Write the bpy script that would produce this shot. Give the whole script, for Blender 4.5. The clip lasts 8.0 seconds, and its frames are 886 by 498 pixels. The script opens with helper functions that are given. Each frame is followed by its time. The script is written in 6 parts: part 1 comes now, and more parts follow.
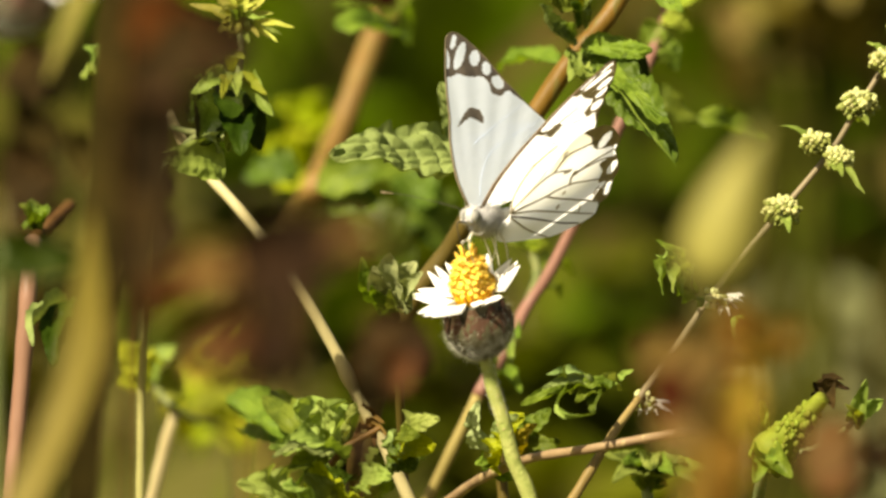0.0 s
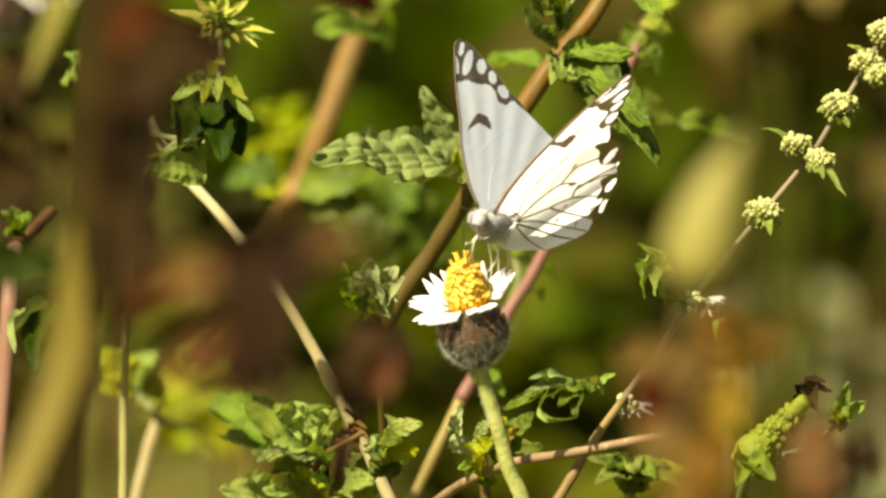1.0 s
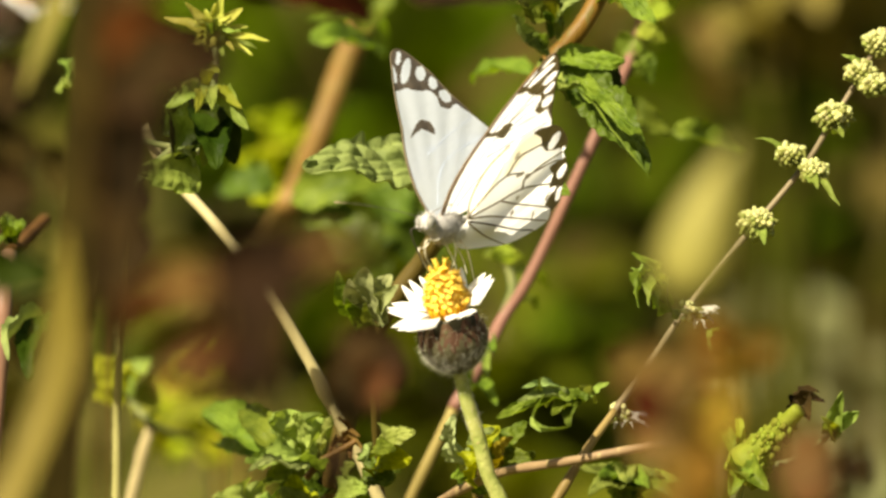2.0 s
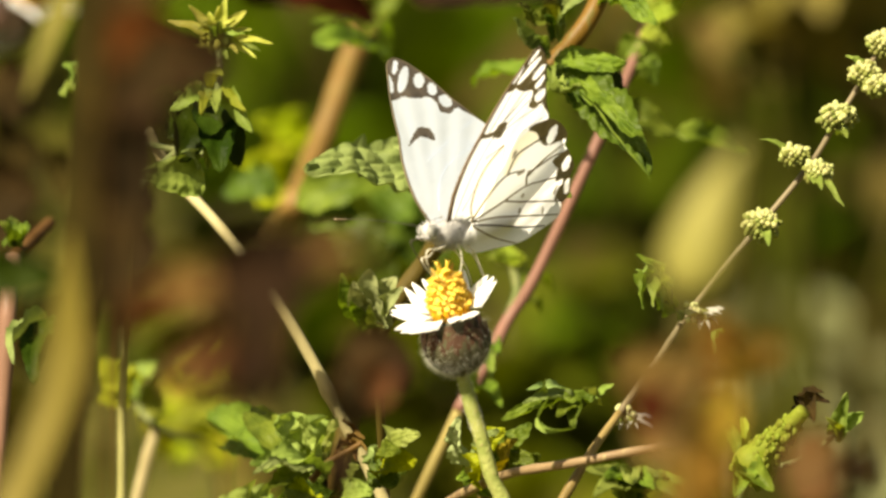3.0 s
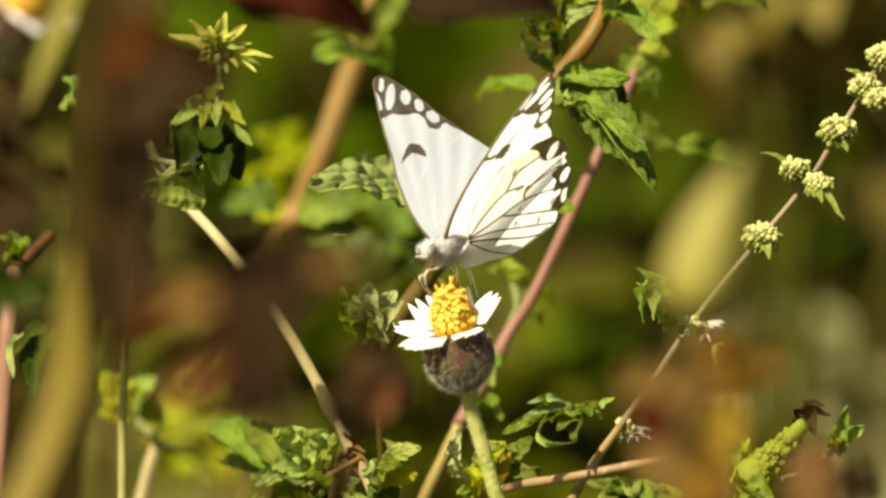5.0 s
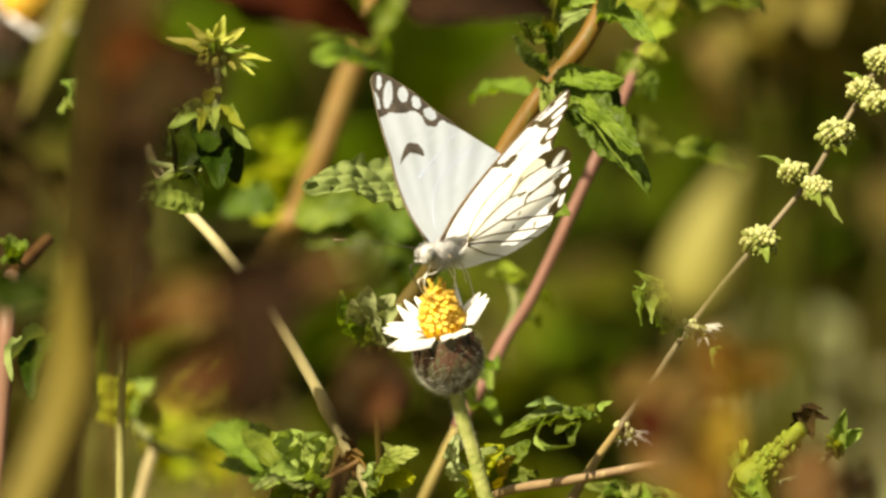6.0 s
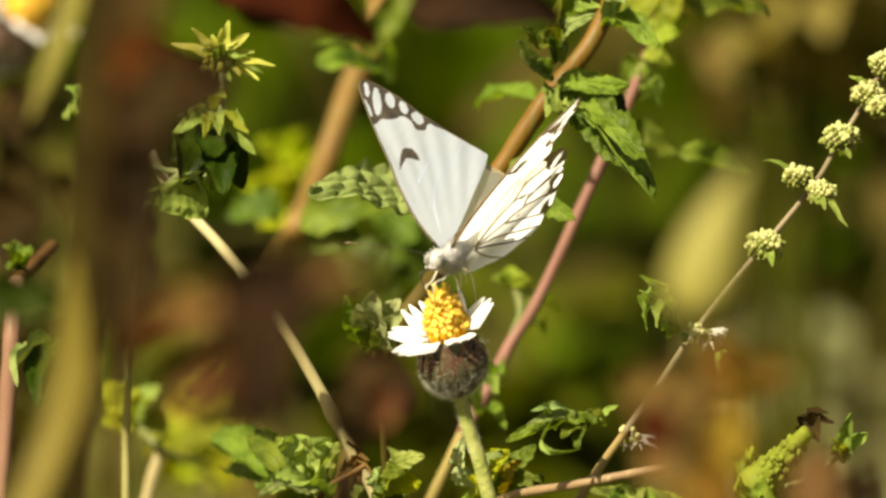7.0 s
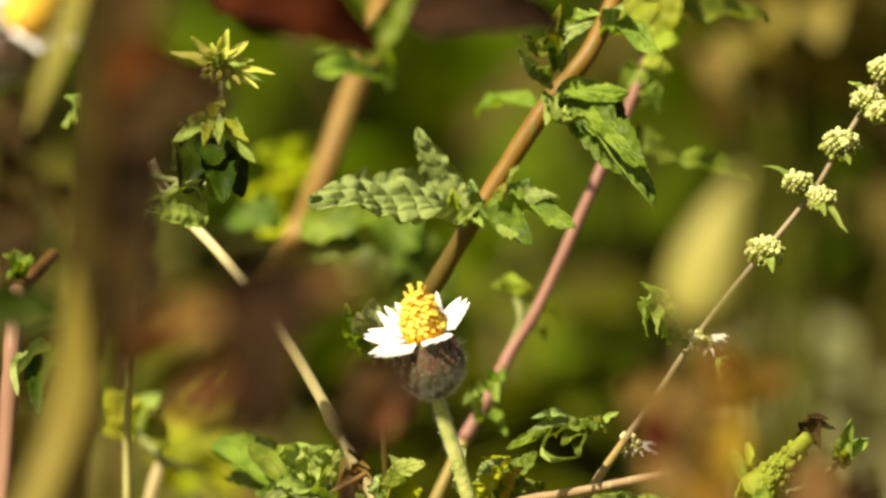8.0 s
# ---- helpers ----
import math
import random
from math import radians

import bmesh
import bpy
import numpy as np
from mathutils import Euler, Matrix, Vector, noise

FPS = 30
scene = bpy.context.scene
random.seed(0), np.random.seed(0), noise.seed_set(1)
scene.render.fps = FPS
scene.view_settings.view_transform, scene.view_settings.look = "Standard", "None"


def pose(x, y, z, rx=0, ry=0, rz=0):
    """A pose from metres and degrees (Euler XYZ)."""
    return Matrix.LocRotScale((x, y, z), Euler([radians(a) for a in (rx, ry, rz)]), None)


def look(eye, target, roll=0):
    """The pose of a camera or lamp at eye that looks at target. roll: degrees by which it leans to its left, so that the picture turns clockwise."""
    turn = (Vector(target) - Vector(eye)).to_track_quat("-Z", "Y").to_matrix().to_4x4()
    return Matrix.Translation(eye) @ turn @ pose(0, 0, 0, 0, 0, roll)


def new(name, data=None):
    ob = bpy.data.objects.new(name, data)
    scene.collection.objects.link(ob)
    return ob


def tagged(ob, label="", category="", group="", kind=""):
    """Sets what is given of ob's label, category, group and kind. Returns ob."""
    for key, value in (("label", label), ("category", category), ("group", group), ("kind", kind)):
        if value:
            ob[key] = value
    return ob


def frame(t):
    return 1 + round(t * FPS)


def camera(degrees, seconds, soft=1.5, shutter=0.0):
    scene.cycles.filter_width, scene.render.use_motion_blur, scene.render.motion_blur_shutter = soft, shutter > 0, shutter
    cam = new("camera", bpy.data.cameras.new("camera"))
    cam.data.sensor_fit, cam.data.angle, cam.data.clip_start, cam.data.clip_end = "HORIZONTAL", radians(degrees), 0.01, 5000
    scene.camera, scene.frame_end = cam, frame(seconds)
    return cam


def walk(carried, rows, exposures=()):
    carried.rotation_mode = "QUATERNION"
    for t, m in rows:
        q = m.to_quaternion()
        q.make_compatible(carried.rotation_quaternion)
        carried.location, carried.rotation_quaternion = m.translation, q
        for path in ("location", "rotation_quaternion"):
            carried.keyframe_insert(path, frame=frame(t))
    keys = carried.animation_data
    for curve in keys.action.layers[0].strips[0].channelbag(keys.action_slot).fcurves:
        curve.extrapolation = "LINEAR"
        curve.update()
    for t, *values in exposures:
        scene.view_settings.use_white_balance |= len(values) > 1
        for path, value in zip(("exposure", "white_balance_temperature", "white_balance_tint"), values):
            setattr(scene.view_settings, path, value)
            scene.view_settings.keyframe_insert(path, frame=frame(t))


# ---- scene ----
MM = 0.001

# camera: a long lens from two metres away, hand-held, slowly tilting up
cam = camera(3.5922, 8.0, soft=2.7, shutter=0.5)
cam.data.dof.use_dof = True
cam.data.dof.focus_distance = 2.003
cam.data.dof.aperture_fstop = 23
walk(cam, [
    (0.0, pose(0.000, 0.000, 0.600, 81.8181, -0.7021, 0.1677)),
    (0.5, pose(0.000, 0.000, 0.600, 81.8399, -0.8207, 0.1668)),
    (1.0, pose(0.000, 0.000, 0.600, 81.8377, -0.4033, 0.0493)),
    (1.5, pose(0.000, 0.000, 0.600, 81.8589, -0.6531, 0.0532)),
    (3.0, pose(0.000, 0.000, 0.600, 81.8813, -0.4048, 0.0422)),
    (3.5, pose(0.000, 0.000, 0.600, 81.8937, -0.6186, 0.0867)),
    (4.0, pose(0.000, 0.000, 0.600, 81.9119, -0.4422, 0.0701)),
    (4.5, pose(0.000, 0.000, 0.600, 81.9265, -0.3717, 0.0444)),
    (6.0, pose(0.000, 0.000, 0.600, 81.9504, -0.3662, 0.0309)),
    (6.5, pose(0.000, 0.000, 0.600, 81.9569, -0.2721, 0.0222)),
    (7.0, pose(0.000, 0.000, 0.600, 81.9697, -0.2302, 0.0322)),
    (7.5, pose(0.000, 0.000, 0.600, 81.9856, -0.1890, 0.0310)),
    (8.0, pose(0.000, 0.000, 0.600, 82.0000, -0.0000, -0.0000)),
], exposures=[(0, 1.23, 8250, 8), (3.2, 1.20, 8250, 8), (4.2, 1.13, 8250, 8), (7.7, 1.13, 8250, 8), (8, 1.34, 8250, 8)])

# light: high sun from behind and to the side of the flower, clear sky
SUN_TO = Vector((-0.46, -0.50, 0.73)).normalized()
world = bpy.data.worlds.new("world")
scene.world = world
world.use_nodes = True
wn = world.node_tree.nodes
sky = wn.new("ShaderNodeTexSky")
sky.sky_type = 'NISHITA'
sky.sun_disc = False
sky.dust_density = 4.0
sky.ozone_density = 0.4
sky.sun_elevation = math.asin(SUN_TO.z)
sky.sun_rotation = math.atan2(SUN_TO.x, SUN_TO.y)
world.node_tree.links.new(sky.outputs[0], wn["Background"].inputs[0])
wn["Background"].inputs[1].default_value = 0.048
sun = new("sun", bpy.data.lights.new("sun", 'SUN'))
sun.data.energy = 5.0
sun.data.angle = radians(0.53)
sun.data.color = (1.0, 0.965, 0.90)
sun.matrix_basis = look(SUN_TO * 20, (0, 0, 0))


# ---- materials ----
def nodes_of(name):
    m = bpy.data.materials.new(name)
    m.use_nodes = True
    return m, m.node_tree.nodes, m.node_tree.links


def surface(name, c1, c2, rough=0.6, scale=300.0, trans=0.0, trans_tint=(1, 1, 1), bump=0.3, fine=4.0, spec=0.2,
            hue_var=0.035, val_var=0.28, c3=None, spot=0.62, stretch=(1, 1, 1)):
    """A grained surface: two colours mixed by coarse noise, fine noise on top, each piece a little different."""
    m, n, l = nodes_of(name)
    bsdf = n["Principled BSDF"]
    tc = n.new("ShaderNodeTexCoord")
    mp = n.new("ShaderNodeMapping")
    mp.inputs["Scale"].default_value = stretch
    l.new(tc.outputs["Object"], mp.inputs[0])
    big = n.new("ShaderNodeTexNoise")
    big.inputs["Scale"].default_value = scale
    big.inputs["Detail"].default_value = 4
    small = n.new("ShaderNodeTexNoise")
    small.inputs["Scale"].default_value = scale * fine
    small.inputs["Detail"].default_value = 3
    l.new(mp.outputs[0], big.inputs[0])
    l.new(mp.outputs[0], small.inputs[0])
    ramp = n.new("ShaderNodeValToRGB")
    ramp.color_ramp.elements[0].position = 0.36
    ramp.color_ramp.elements[1].position = 0.64
    ramp.color_ramp.elements[0].color = (*c1, 1)
    ramp.color_ramp.elements[1].color = (*c2, 1)
    l.new(big.outputs[0], ramp.inputs[0])
    col = ramp.outputs[0]
    if c3:
        st = n.new("ShaderNodeValToRGB")
        st.color_ramp.elements[0].position = spot
        st.color_ramp.elements[1].position = spot + 0.05
        l.new(small.outputs[0], st.inputs[0])
        mx = n.new("ShaderNodeMix")
        mx.data_type = 'RGBA'
        l.new(st.outputs[0], mx.inputs[0])
        l.new(col, mx.inputs[6])
        mx.inputs[7].default_value = (*c3, 1)
        col = mx.outputs[2]
    info = n.new("ShaderNodeObjectInfo")
    geo = n.new("ShaderNodeNewGeometry")
    add = n.new("ShaderNodeMath")
    add.operation = 'ADD'
    l.new(info.outputs["Random"], add.inputs[0])
    l.new(geo.outputs["Random Per Island"], add.inputs[1])
    fr = n.new("ShaderNodeMath")
    fr.operation = 'FRACT'
    l.new(add.outputs[0], fr.inputs[0])
    hsv = n.new("ShaderNodeHueSaturation")
    for k, lo, hi in (("Hue", 0.5 - hue_var / 2, 0.5 + hue_var / 2), ("Value", 1 - val_var, 1 + val_var)):
        rng = n.new("ShaderNodeMapRange")
        rng.inputs["To Min"].default_value = lo
        rng.inputs["To Max"].default_value = hi
        l.new(fr.outputs[0], rng.inputs[0])
        l.new(rng.outputs[0], hsv.inputs[k])
    l.new(col, hsv.inputs["Color"])
    col = hsv.outputs[0]
    l.new(col, bsdf.inputs["Base Color"])
    bsdf.inputs["Roughness"].default_value = rough
    bsdf.inputs["Specular IOR Level"].default_value = spec
    bp = n.new("ShaderNodeBump")
    bp.inputs["Strength"].default_value = bump
    bp.inputs["Distance"].default_value = 0.0004
    l.new(small.outputs[0], bp.inputs["Height"])
    l.new(bp.outputs[0], bsdf.inputs["Normal"])
    if trans:
        tl = n.new("ShaderNodeBsdfTranslucent")
        tint = n.new("ShaderNodeMix")
        tint.data_type = 'RGBA'
        tint.blend_type = 'MULTIPLY'
        tint.inputs[0].default_value = 1.0
        l.new(col, tint.inputs[6])
        tint.inputs[7].default_value = (*trans_tint, 1)
        l.new(tint.outputs[2], tl.inputs[0])
        ms = n.new("ShaderNodeMixShader")
        ms.inputs[0].default_value = trans
        l.new(bsdf.outputs[0], ms.inputs[1])
        l.new(tl.outputs[0], ms.inputs[2])
        l.new(ms.outputs[0], n["Material Output"].inputs[0])
    return m


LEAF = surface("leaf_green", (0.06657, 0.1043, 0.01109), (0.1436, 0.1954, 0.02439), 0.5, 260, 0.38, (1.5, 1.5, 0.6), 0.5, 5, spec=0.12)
LEAF_PALE = surface("leaf_pale", (0.1235, 0.1764, 0.0297), (0.2206, 0.2891, 0.06138), 0.55, 260, 0.3, (1.4, 1.45, 0.6), 0.5, 5, spec=0.12)
# Much darker copy of the leaf green, with shade put into the colour.
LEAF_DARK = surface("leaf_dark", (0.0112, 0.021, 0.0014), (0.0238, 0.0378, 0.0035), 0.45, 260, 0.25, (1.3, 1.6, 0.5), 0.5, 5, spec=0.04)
LEAF_YOUNG = surface("leaf_young", (0.1615, 0.2, 0.0154), (0.2375, 0.27, 0.0396), 0.55, 260, 0.4, (1.4, 1.3, 0.5), 0.4, 5, spec=0.12)
STEM_BROWN = surface("stem_brown", (0.1103, 0.06539, 0.007776), (0.1628, 0.09175, 0.01322), 0.5, 160, 0, bump=0.4, val_var=0.1, c3=(0.115, 0.092, 0.02), spot=0.6, stretch=(1, 1, 0.2))
STEM_ORANGE = surface("stem_orange", (0.135, 0.068, 0.020), (0.185, 0.096, 0.030), 0.5, 160, 0, bump=0.4, val_var=0.1, c3=(0.14, 0.095, 0.025), spot=0.6, stretch=(1, 1, 0.2))
STEM_OLIVE = surface("stem_olive", (0.0525, 0.0385, 0.0063), (0.0875, 0.063, 0.014), 0.5, 160, 0, bump=0.4, val_var=0.1, stretch=(1, 1, 0.2))
STEM_PINK = surface("stem_pink", (0.161, 0.08694, 0.05474), (0.2173, 0.1207, 0.07648), 0.5, 140, 0, bump=0.4, val_var=0.1, stretch=(1, 1, 0.2))
STEM_ROSE = surface("stem_rose", (0.15, 0.085, 0.05), (0.22, 0.14, 0.078), 0.5, 160, 0, bump=0.5, val_var=0.1, stretch=(1, 1, 0.2), c3=(0.30, 0.22, 0.11), spot=0.6)
STEM_TAN = surface("stem_tan", (0.15, 0.105, 0.032), (0.22, 0.16, 0.055), 0.5, 160, 0, bump=0.4, val_var=0.1, stretch=(1, 1, 0.2))
STEM_GREY = surface("stem_grey", (0.13, 0.10, 0.055), (0.19, 0.145, 0.085), 0.5, 160, 0, bump=0.4, val_var=0.1, stretch=(1, 1, 0.2))
STALK_PALE = surface("stalk_pale", (0.26, 0.24, 0.085), (0.34, 0.31, 0.12), 0.5, 160, 0, bump=0.4, val_var=0.1, stretch=(1, 1, 0.2))
DAISY_STEM = surface("daisy_stem", (0.2646, 0.293, 0.0756), (0.378, 0.378, 0.1229), 0.55, 400, 0.15, (1, 1, 0.6), 0.6, val_var=0.05, c3=(0.42, 0.30, 0.16), spot=0.66)
STONE = surface("stone", (0.075, 0.078, 0.06), (0.125, 0.128, 0.1), 0.8, 30, 0, bump=0.6, fine=8)
STRAW = surface("straw", (0.2625, 0.21, 0.0945), (0.3255, 0.2786, 0.147), 0.55, 140, 0, bump=0.4, val_var=0.1, stretch=(1, 1, 0.15))
STEM_GREEN = surface("stem_green", (0.1015, 0.1386, 0.0413), (0.1666, 0.1848, 0.0693), 0.6, 400, 0, bump=0.6, val_var=0.05, c3=(0.277, 0.218, 0.132), spot=0.66)
DRY_RED = surface("dry_red", (0.02678, 0.006825, 0.00168), (0.0595, 0.01575, 0.00336), 0.9, 90, 0.12, (1.4, 0.8, 0.4), 0.5, 5, spec=0.05)
DRY_WINE = surface("dry_wine", (0.0176, 0.0048, 0.00096), (0.0374, 0.0102, 0.00176), 0.9, 90, 0.1, (1.4, 0.8, 0.4), 0.5, 5, spec=0.05)
DRY_BROWN = surface("dry_brown", (0.091, 0.0504, 0.0098), (0.168, 0.098, 0.0196), 0.7, 90, 0.25, (1.3, 1.0, 0.6), 0.5, 5)
DRY_PINK = surface("dry_pink", (0.06828, 0.03024, 0.009923), (0.1245, 0.05859, 0.02126), 0.9, 90, 0.2, (1.3, 0.9, 0.6), 0.5, 5, spec=0.05)
DRY_ORANGE = surface("dry_orange", (0.161, 0.0875, 0.0112), (0.238, 0.1435, 0.0238), 0.8, 90, 0.25, (1.3, 1.0, 0.5), 0.5, 5, spec=0.05)
LEAF_YELLOW = surface("leaf_yellow", (0.21, 0.182, 0.007), (0.294, 0.252, 0.021), 0.6, 120, 0.35, (1.2, 1.1, 0.4), 0.4, 5)
LEAF_LIME = surface("leaf_lime", (0.2188, 0.265, 0.00625), (0.3125, 0.3525, 0.0175), 0.6, 120, 0.35, (1.2, 1.1, 0.4), 0.4, 5)
LEAF_SOFT = surface("leaf_soft", (0.1282, 0.1815, 0.04872), (0.2053, 0.2699, 0.08282), 0.6, 260, 0.16, (1.3, 1.3, 0.7), 0.5, 5, spec=0.12)
LEAF_FRESH = surface("leaf_fresh", (0.19, 0.25, 0.05), (0.29, 0.36, 0.095), 0.6, 260, 0.3, (1.3, 1.3, 0.6), 0.4, 5, spec=0.1)
LEAF_GREY = surface("leaf_grey", (0.2375, 0.275, 0.1125), (0.3375, 0.375, 0.1688), 0.6, 260, 0.18, (1.2, 1.2, 0.8), 0.3, 5, spec=0.1)
LEAF_STAR = surface("leaf_star", (0.25, 0.26, 0.035), (0.36, 0.36, 0.08), 0.55, 260, 0.3, (1.3, 1.2, 0.5), 0.4, 5, spec=0.12)
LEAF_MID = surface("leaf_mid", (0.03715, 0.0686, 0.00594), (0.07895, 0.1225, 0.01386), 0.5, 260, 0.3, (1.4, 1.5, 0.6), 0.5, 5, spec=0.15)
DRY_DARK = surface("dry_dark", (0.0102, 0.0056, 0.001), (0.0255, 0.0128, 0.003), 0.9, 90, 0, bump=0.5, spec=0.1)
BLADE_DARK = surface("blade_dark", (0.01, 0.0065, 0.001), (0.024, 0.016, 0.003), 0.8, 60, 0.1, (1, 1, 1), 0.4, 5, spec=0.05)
FAR_STRAW = surface("far_straw", (0.133, 0.105, 0.0245), (0.21, 0.168, 0.049), 0.7, 40, 0.3, (1.2, 1.1, 0.7), 0.3, 5, spec=0.06)
BLADE = surface("blade_yellow", (0.195, 0.172, 0.022), (0.275, 0.24, 0.05), 0.5, 60, 0.35, (1.2, 1.1, 0.5), 0.4, 5, stretch=(1, 1, 0.2))
DULL_BLADE = surface("blade_dull", (0.119, 0.105, 0.014), (0.175, 0.154, 0.028), 0.6, 60, 0.3, (1.2, 1.1, 0.5), 0.4, 5)
POD = surface("pod_yellow", (0.27, 0.26, 0.055), (0.35, 0.33, 0.08), 0.5, 120, 0.35, (1.1, 1.05, 0.6), 0.4, 5)
WHITE_PETAL = surface("white_petal", (0.80, 0.80, 0.74), (0.86, 0.86, 0.82), 0.55, 300, 0.3, (1, 1, 0.95), 0.3, 4, hue_var=0.0, val_var=0.03)
FLORET = surface("floret_yellow", (0.88, 0.56, 0.045), (0.93, 0.76, 0.19), 0.5, 700, 0.3, (1, 0.92, 0.5), 0.3, 4, hue_var=0.03, val_var=0.12)
BRACT = surface("bract", (0.056, 0.056, 0.030), (0.080, 0.072, 0.038), 0.6, 160, 0.1, (1, 1, 1), 0.5, 6, val_var=0.08)
BRACT_RED = surface("bract_red", (0.058, 0.030, 0.018), (0.085, 0.042, 0.024), 0.6, 160, 0.1, (1, 1, 1), 0.5, 6, val_var=0.08, c3=(0.07, 0.062, 0.03), spot=0.55)
FLORET_DEEP = surface("floret_orange", (0.80, 0.40, 0.02), (0.90, 0.55, 0.06), 0.5, 700, 0.3, (1, 0.9, 0.4), 0.3, 4, hue_var=0.03, val_var=0.1)
WISP = surface("dry_wisp", (0.42, 0.42, 0.34), (0.6, 0.6, 0.52), 0.6, 300, 0.4, (1, 1, 0.9), 0.3, 4, hue_var=0.02, val_var=0.12)
HAIR = surface("pale_hair", (0.80, 0.80, 0.68), (0.9, 0.9, 0.8), 0.4, 300, 0.4, hue_var=0, val_var=0.1)
BUD_WHITE = surface("bud_white", (0.42, 0.44, 0.14), (0.62, 0.62, 0.32), 0.5, 500, 0.25, (1, 1, 0.8), 0.3, 4, hue_var=0.03, val_var=0.15)
BUD_GREEN = surface("bud_green", (0.17, 0.19, 0.04), (0.27, 0.29, 0.08), 0.5, 500, 0.2, (1, 1, 0.7), 0.4, 4)
# WING_WHITE, for the far forewing, is bluer and darker than WING_CREAM: shade in colour.
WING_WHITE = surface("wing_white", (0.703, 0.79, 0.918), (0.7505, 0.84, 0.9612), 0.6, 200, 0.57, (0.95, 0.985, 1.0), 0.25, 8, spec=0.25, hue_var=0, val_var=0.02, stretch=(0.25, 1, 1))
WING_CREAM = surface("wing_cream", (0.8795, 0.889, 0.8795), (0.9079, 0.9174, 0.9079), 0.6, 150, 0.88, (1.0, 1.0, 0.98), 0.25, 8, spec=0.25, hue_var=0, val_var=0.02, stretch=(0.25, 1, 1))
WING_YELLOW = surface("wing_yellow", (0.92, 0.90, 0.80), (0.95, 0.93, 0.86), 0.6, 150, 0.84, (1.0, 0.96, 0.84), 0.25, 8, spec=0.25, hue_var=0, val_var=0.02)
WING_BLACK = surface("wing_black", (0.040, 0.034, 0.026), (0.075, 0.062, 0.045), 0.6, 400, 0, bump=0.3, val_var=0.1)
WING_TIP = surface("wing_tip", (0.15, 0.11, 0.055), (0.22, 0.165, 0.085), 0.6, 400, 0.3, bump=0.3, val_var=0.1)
WING_BROWN = surface("wing_brown", (0.23, 0.18, 0.105), (0.32, 0.26, 0.16), 0.6, 400, 0, bump=0.3, val_var=0.1)
WING_EDGE = surface("wing_edge", (0.07, 0.055, 0.035), (0.12, 0.09, 0.055), 0.6, 400, 0, bump=0.3, val_var=0.1)
WING_GREY = surface("wing_grey", (0.4, 0.36, 0.27), (0.5, 0.45, 0.36), 0.6, 400, 0.3, bump=0.3, val_var=0.1)
FUZZ = surface("body_fuzz", (0.46, 0.46, 0.45), (0.66, 0.65, 0.61), 0.7, 700, 0.2, bump=0.8, hue_var=0, val_var=0.3, fine=2.0, c3=(0.16, 0.155, 0.14), spot=0.68)
EYE = surface("eye", (0.20, 0.21, 0.19), (0.32, 0.32, 0.28), 0.25, 1500, 0, bump=0.3, hue_var=0, val_var=0.05, c3=(0.12, 0.11, 0.09), spot=0.58)
LEG = surface("leg_pale", (0.62, 0.60, 0.48), (0.75, 0.72, 0.60), 0.5, 900, 0.15, bump=0.3, hue_var=0, val_var=0.05)
ANTENNA = surface("antenna", (0.03, 0.027, 0.02), (0.07, 0.06, 0.045), 0.5, 900, 0, bump=0.3)
SOIL = surface("soil", (0.042, 0.036, 0.004), (0.082, 0.068, 0.012), 0.9, 3.0, 0, bump=0.8, fine=12, c3=(0.075, 0.065, 0.018), spot=0.62)
# FAR_DARK and FAR_BRIGHT carry shade and sunlight in their leaf colours.
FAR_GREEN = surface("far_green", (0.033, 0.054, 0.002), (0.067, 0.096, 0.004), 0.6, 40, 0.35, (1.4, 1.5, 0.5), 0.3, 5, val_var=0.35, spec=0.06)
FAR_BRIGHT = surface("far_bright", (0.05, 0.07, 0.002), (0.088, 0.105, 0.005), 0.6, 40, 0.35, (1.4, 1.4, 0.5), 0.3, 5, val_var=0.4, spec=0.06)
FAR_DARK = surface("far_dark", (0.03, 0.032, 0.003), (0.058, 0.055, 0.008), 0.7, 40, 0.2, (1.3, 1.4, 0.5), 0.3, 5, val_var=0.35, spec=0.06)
FAR_PALE = surface("far_pale", (0.13, 0.135, 0.055), (0.18, 0.185, 0.085), 0.7, 40, 0.3, (1.2, 1.1, 0.7), 0.3, 5, val_var=0.3, spec=0.06)
FAR_MID = surface("far_mid", (0.044, 0.054, 0.003), (0.085, 0.092, 0.007), 0.6, 40, 0.3, (1.4, 1.5, 0.5), 0.3, 5, val_var=0.3, spec=0.06)
FAR_DRY = surface("far_dry", (0.0462, 0.035, 0.0084), (0.0924, 0.0693, 0.0182), 0.7, 40, 0.3, (1.2, 1.1, 0.7), 0.3, 5, val_var=0.4, spec=0.06)


# ---- tools for building ----
def mesh_of(bm, name, material, smooth=True):
    bm.normal_update()
    me = bpy.data.meshes.new(name)
    bm.to_mesh(me)
    bm.free()
    me.materials.append(material)
    me.polygons.foreach_set("use_smooth", [smooth] * len(me.polygons))
    return me


def thing(name, at, label, category, group="", kind=""):
    """An empty at the base of a thing, which carries its parts."""
    ob = new(name)
    ob.matrix_basis = Matrix.Translation(at)
    ob.empty_display_size = 0.01
    return tagged(ob, label, category, group, kind)


def root_of(ob):
    while ob.parent:
        ob = ob.parent
    return ob


def part(name, bm, material, parent, label="", local=False, kind=""):
    """One mesh under a thing or a part. The bmesh is in world space unless local."""
    if not local:
        bmesh.ops.transform(bm, matrix=root_of(parent).matrix_basis.inverted(), verts=bm.verts)
    ob = new(name, mesh_of(bm, name, material))
    ob.parent = parent
    return tagged(ob, label, kind=kind)


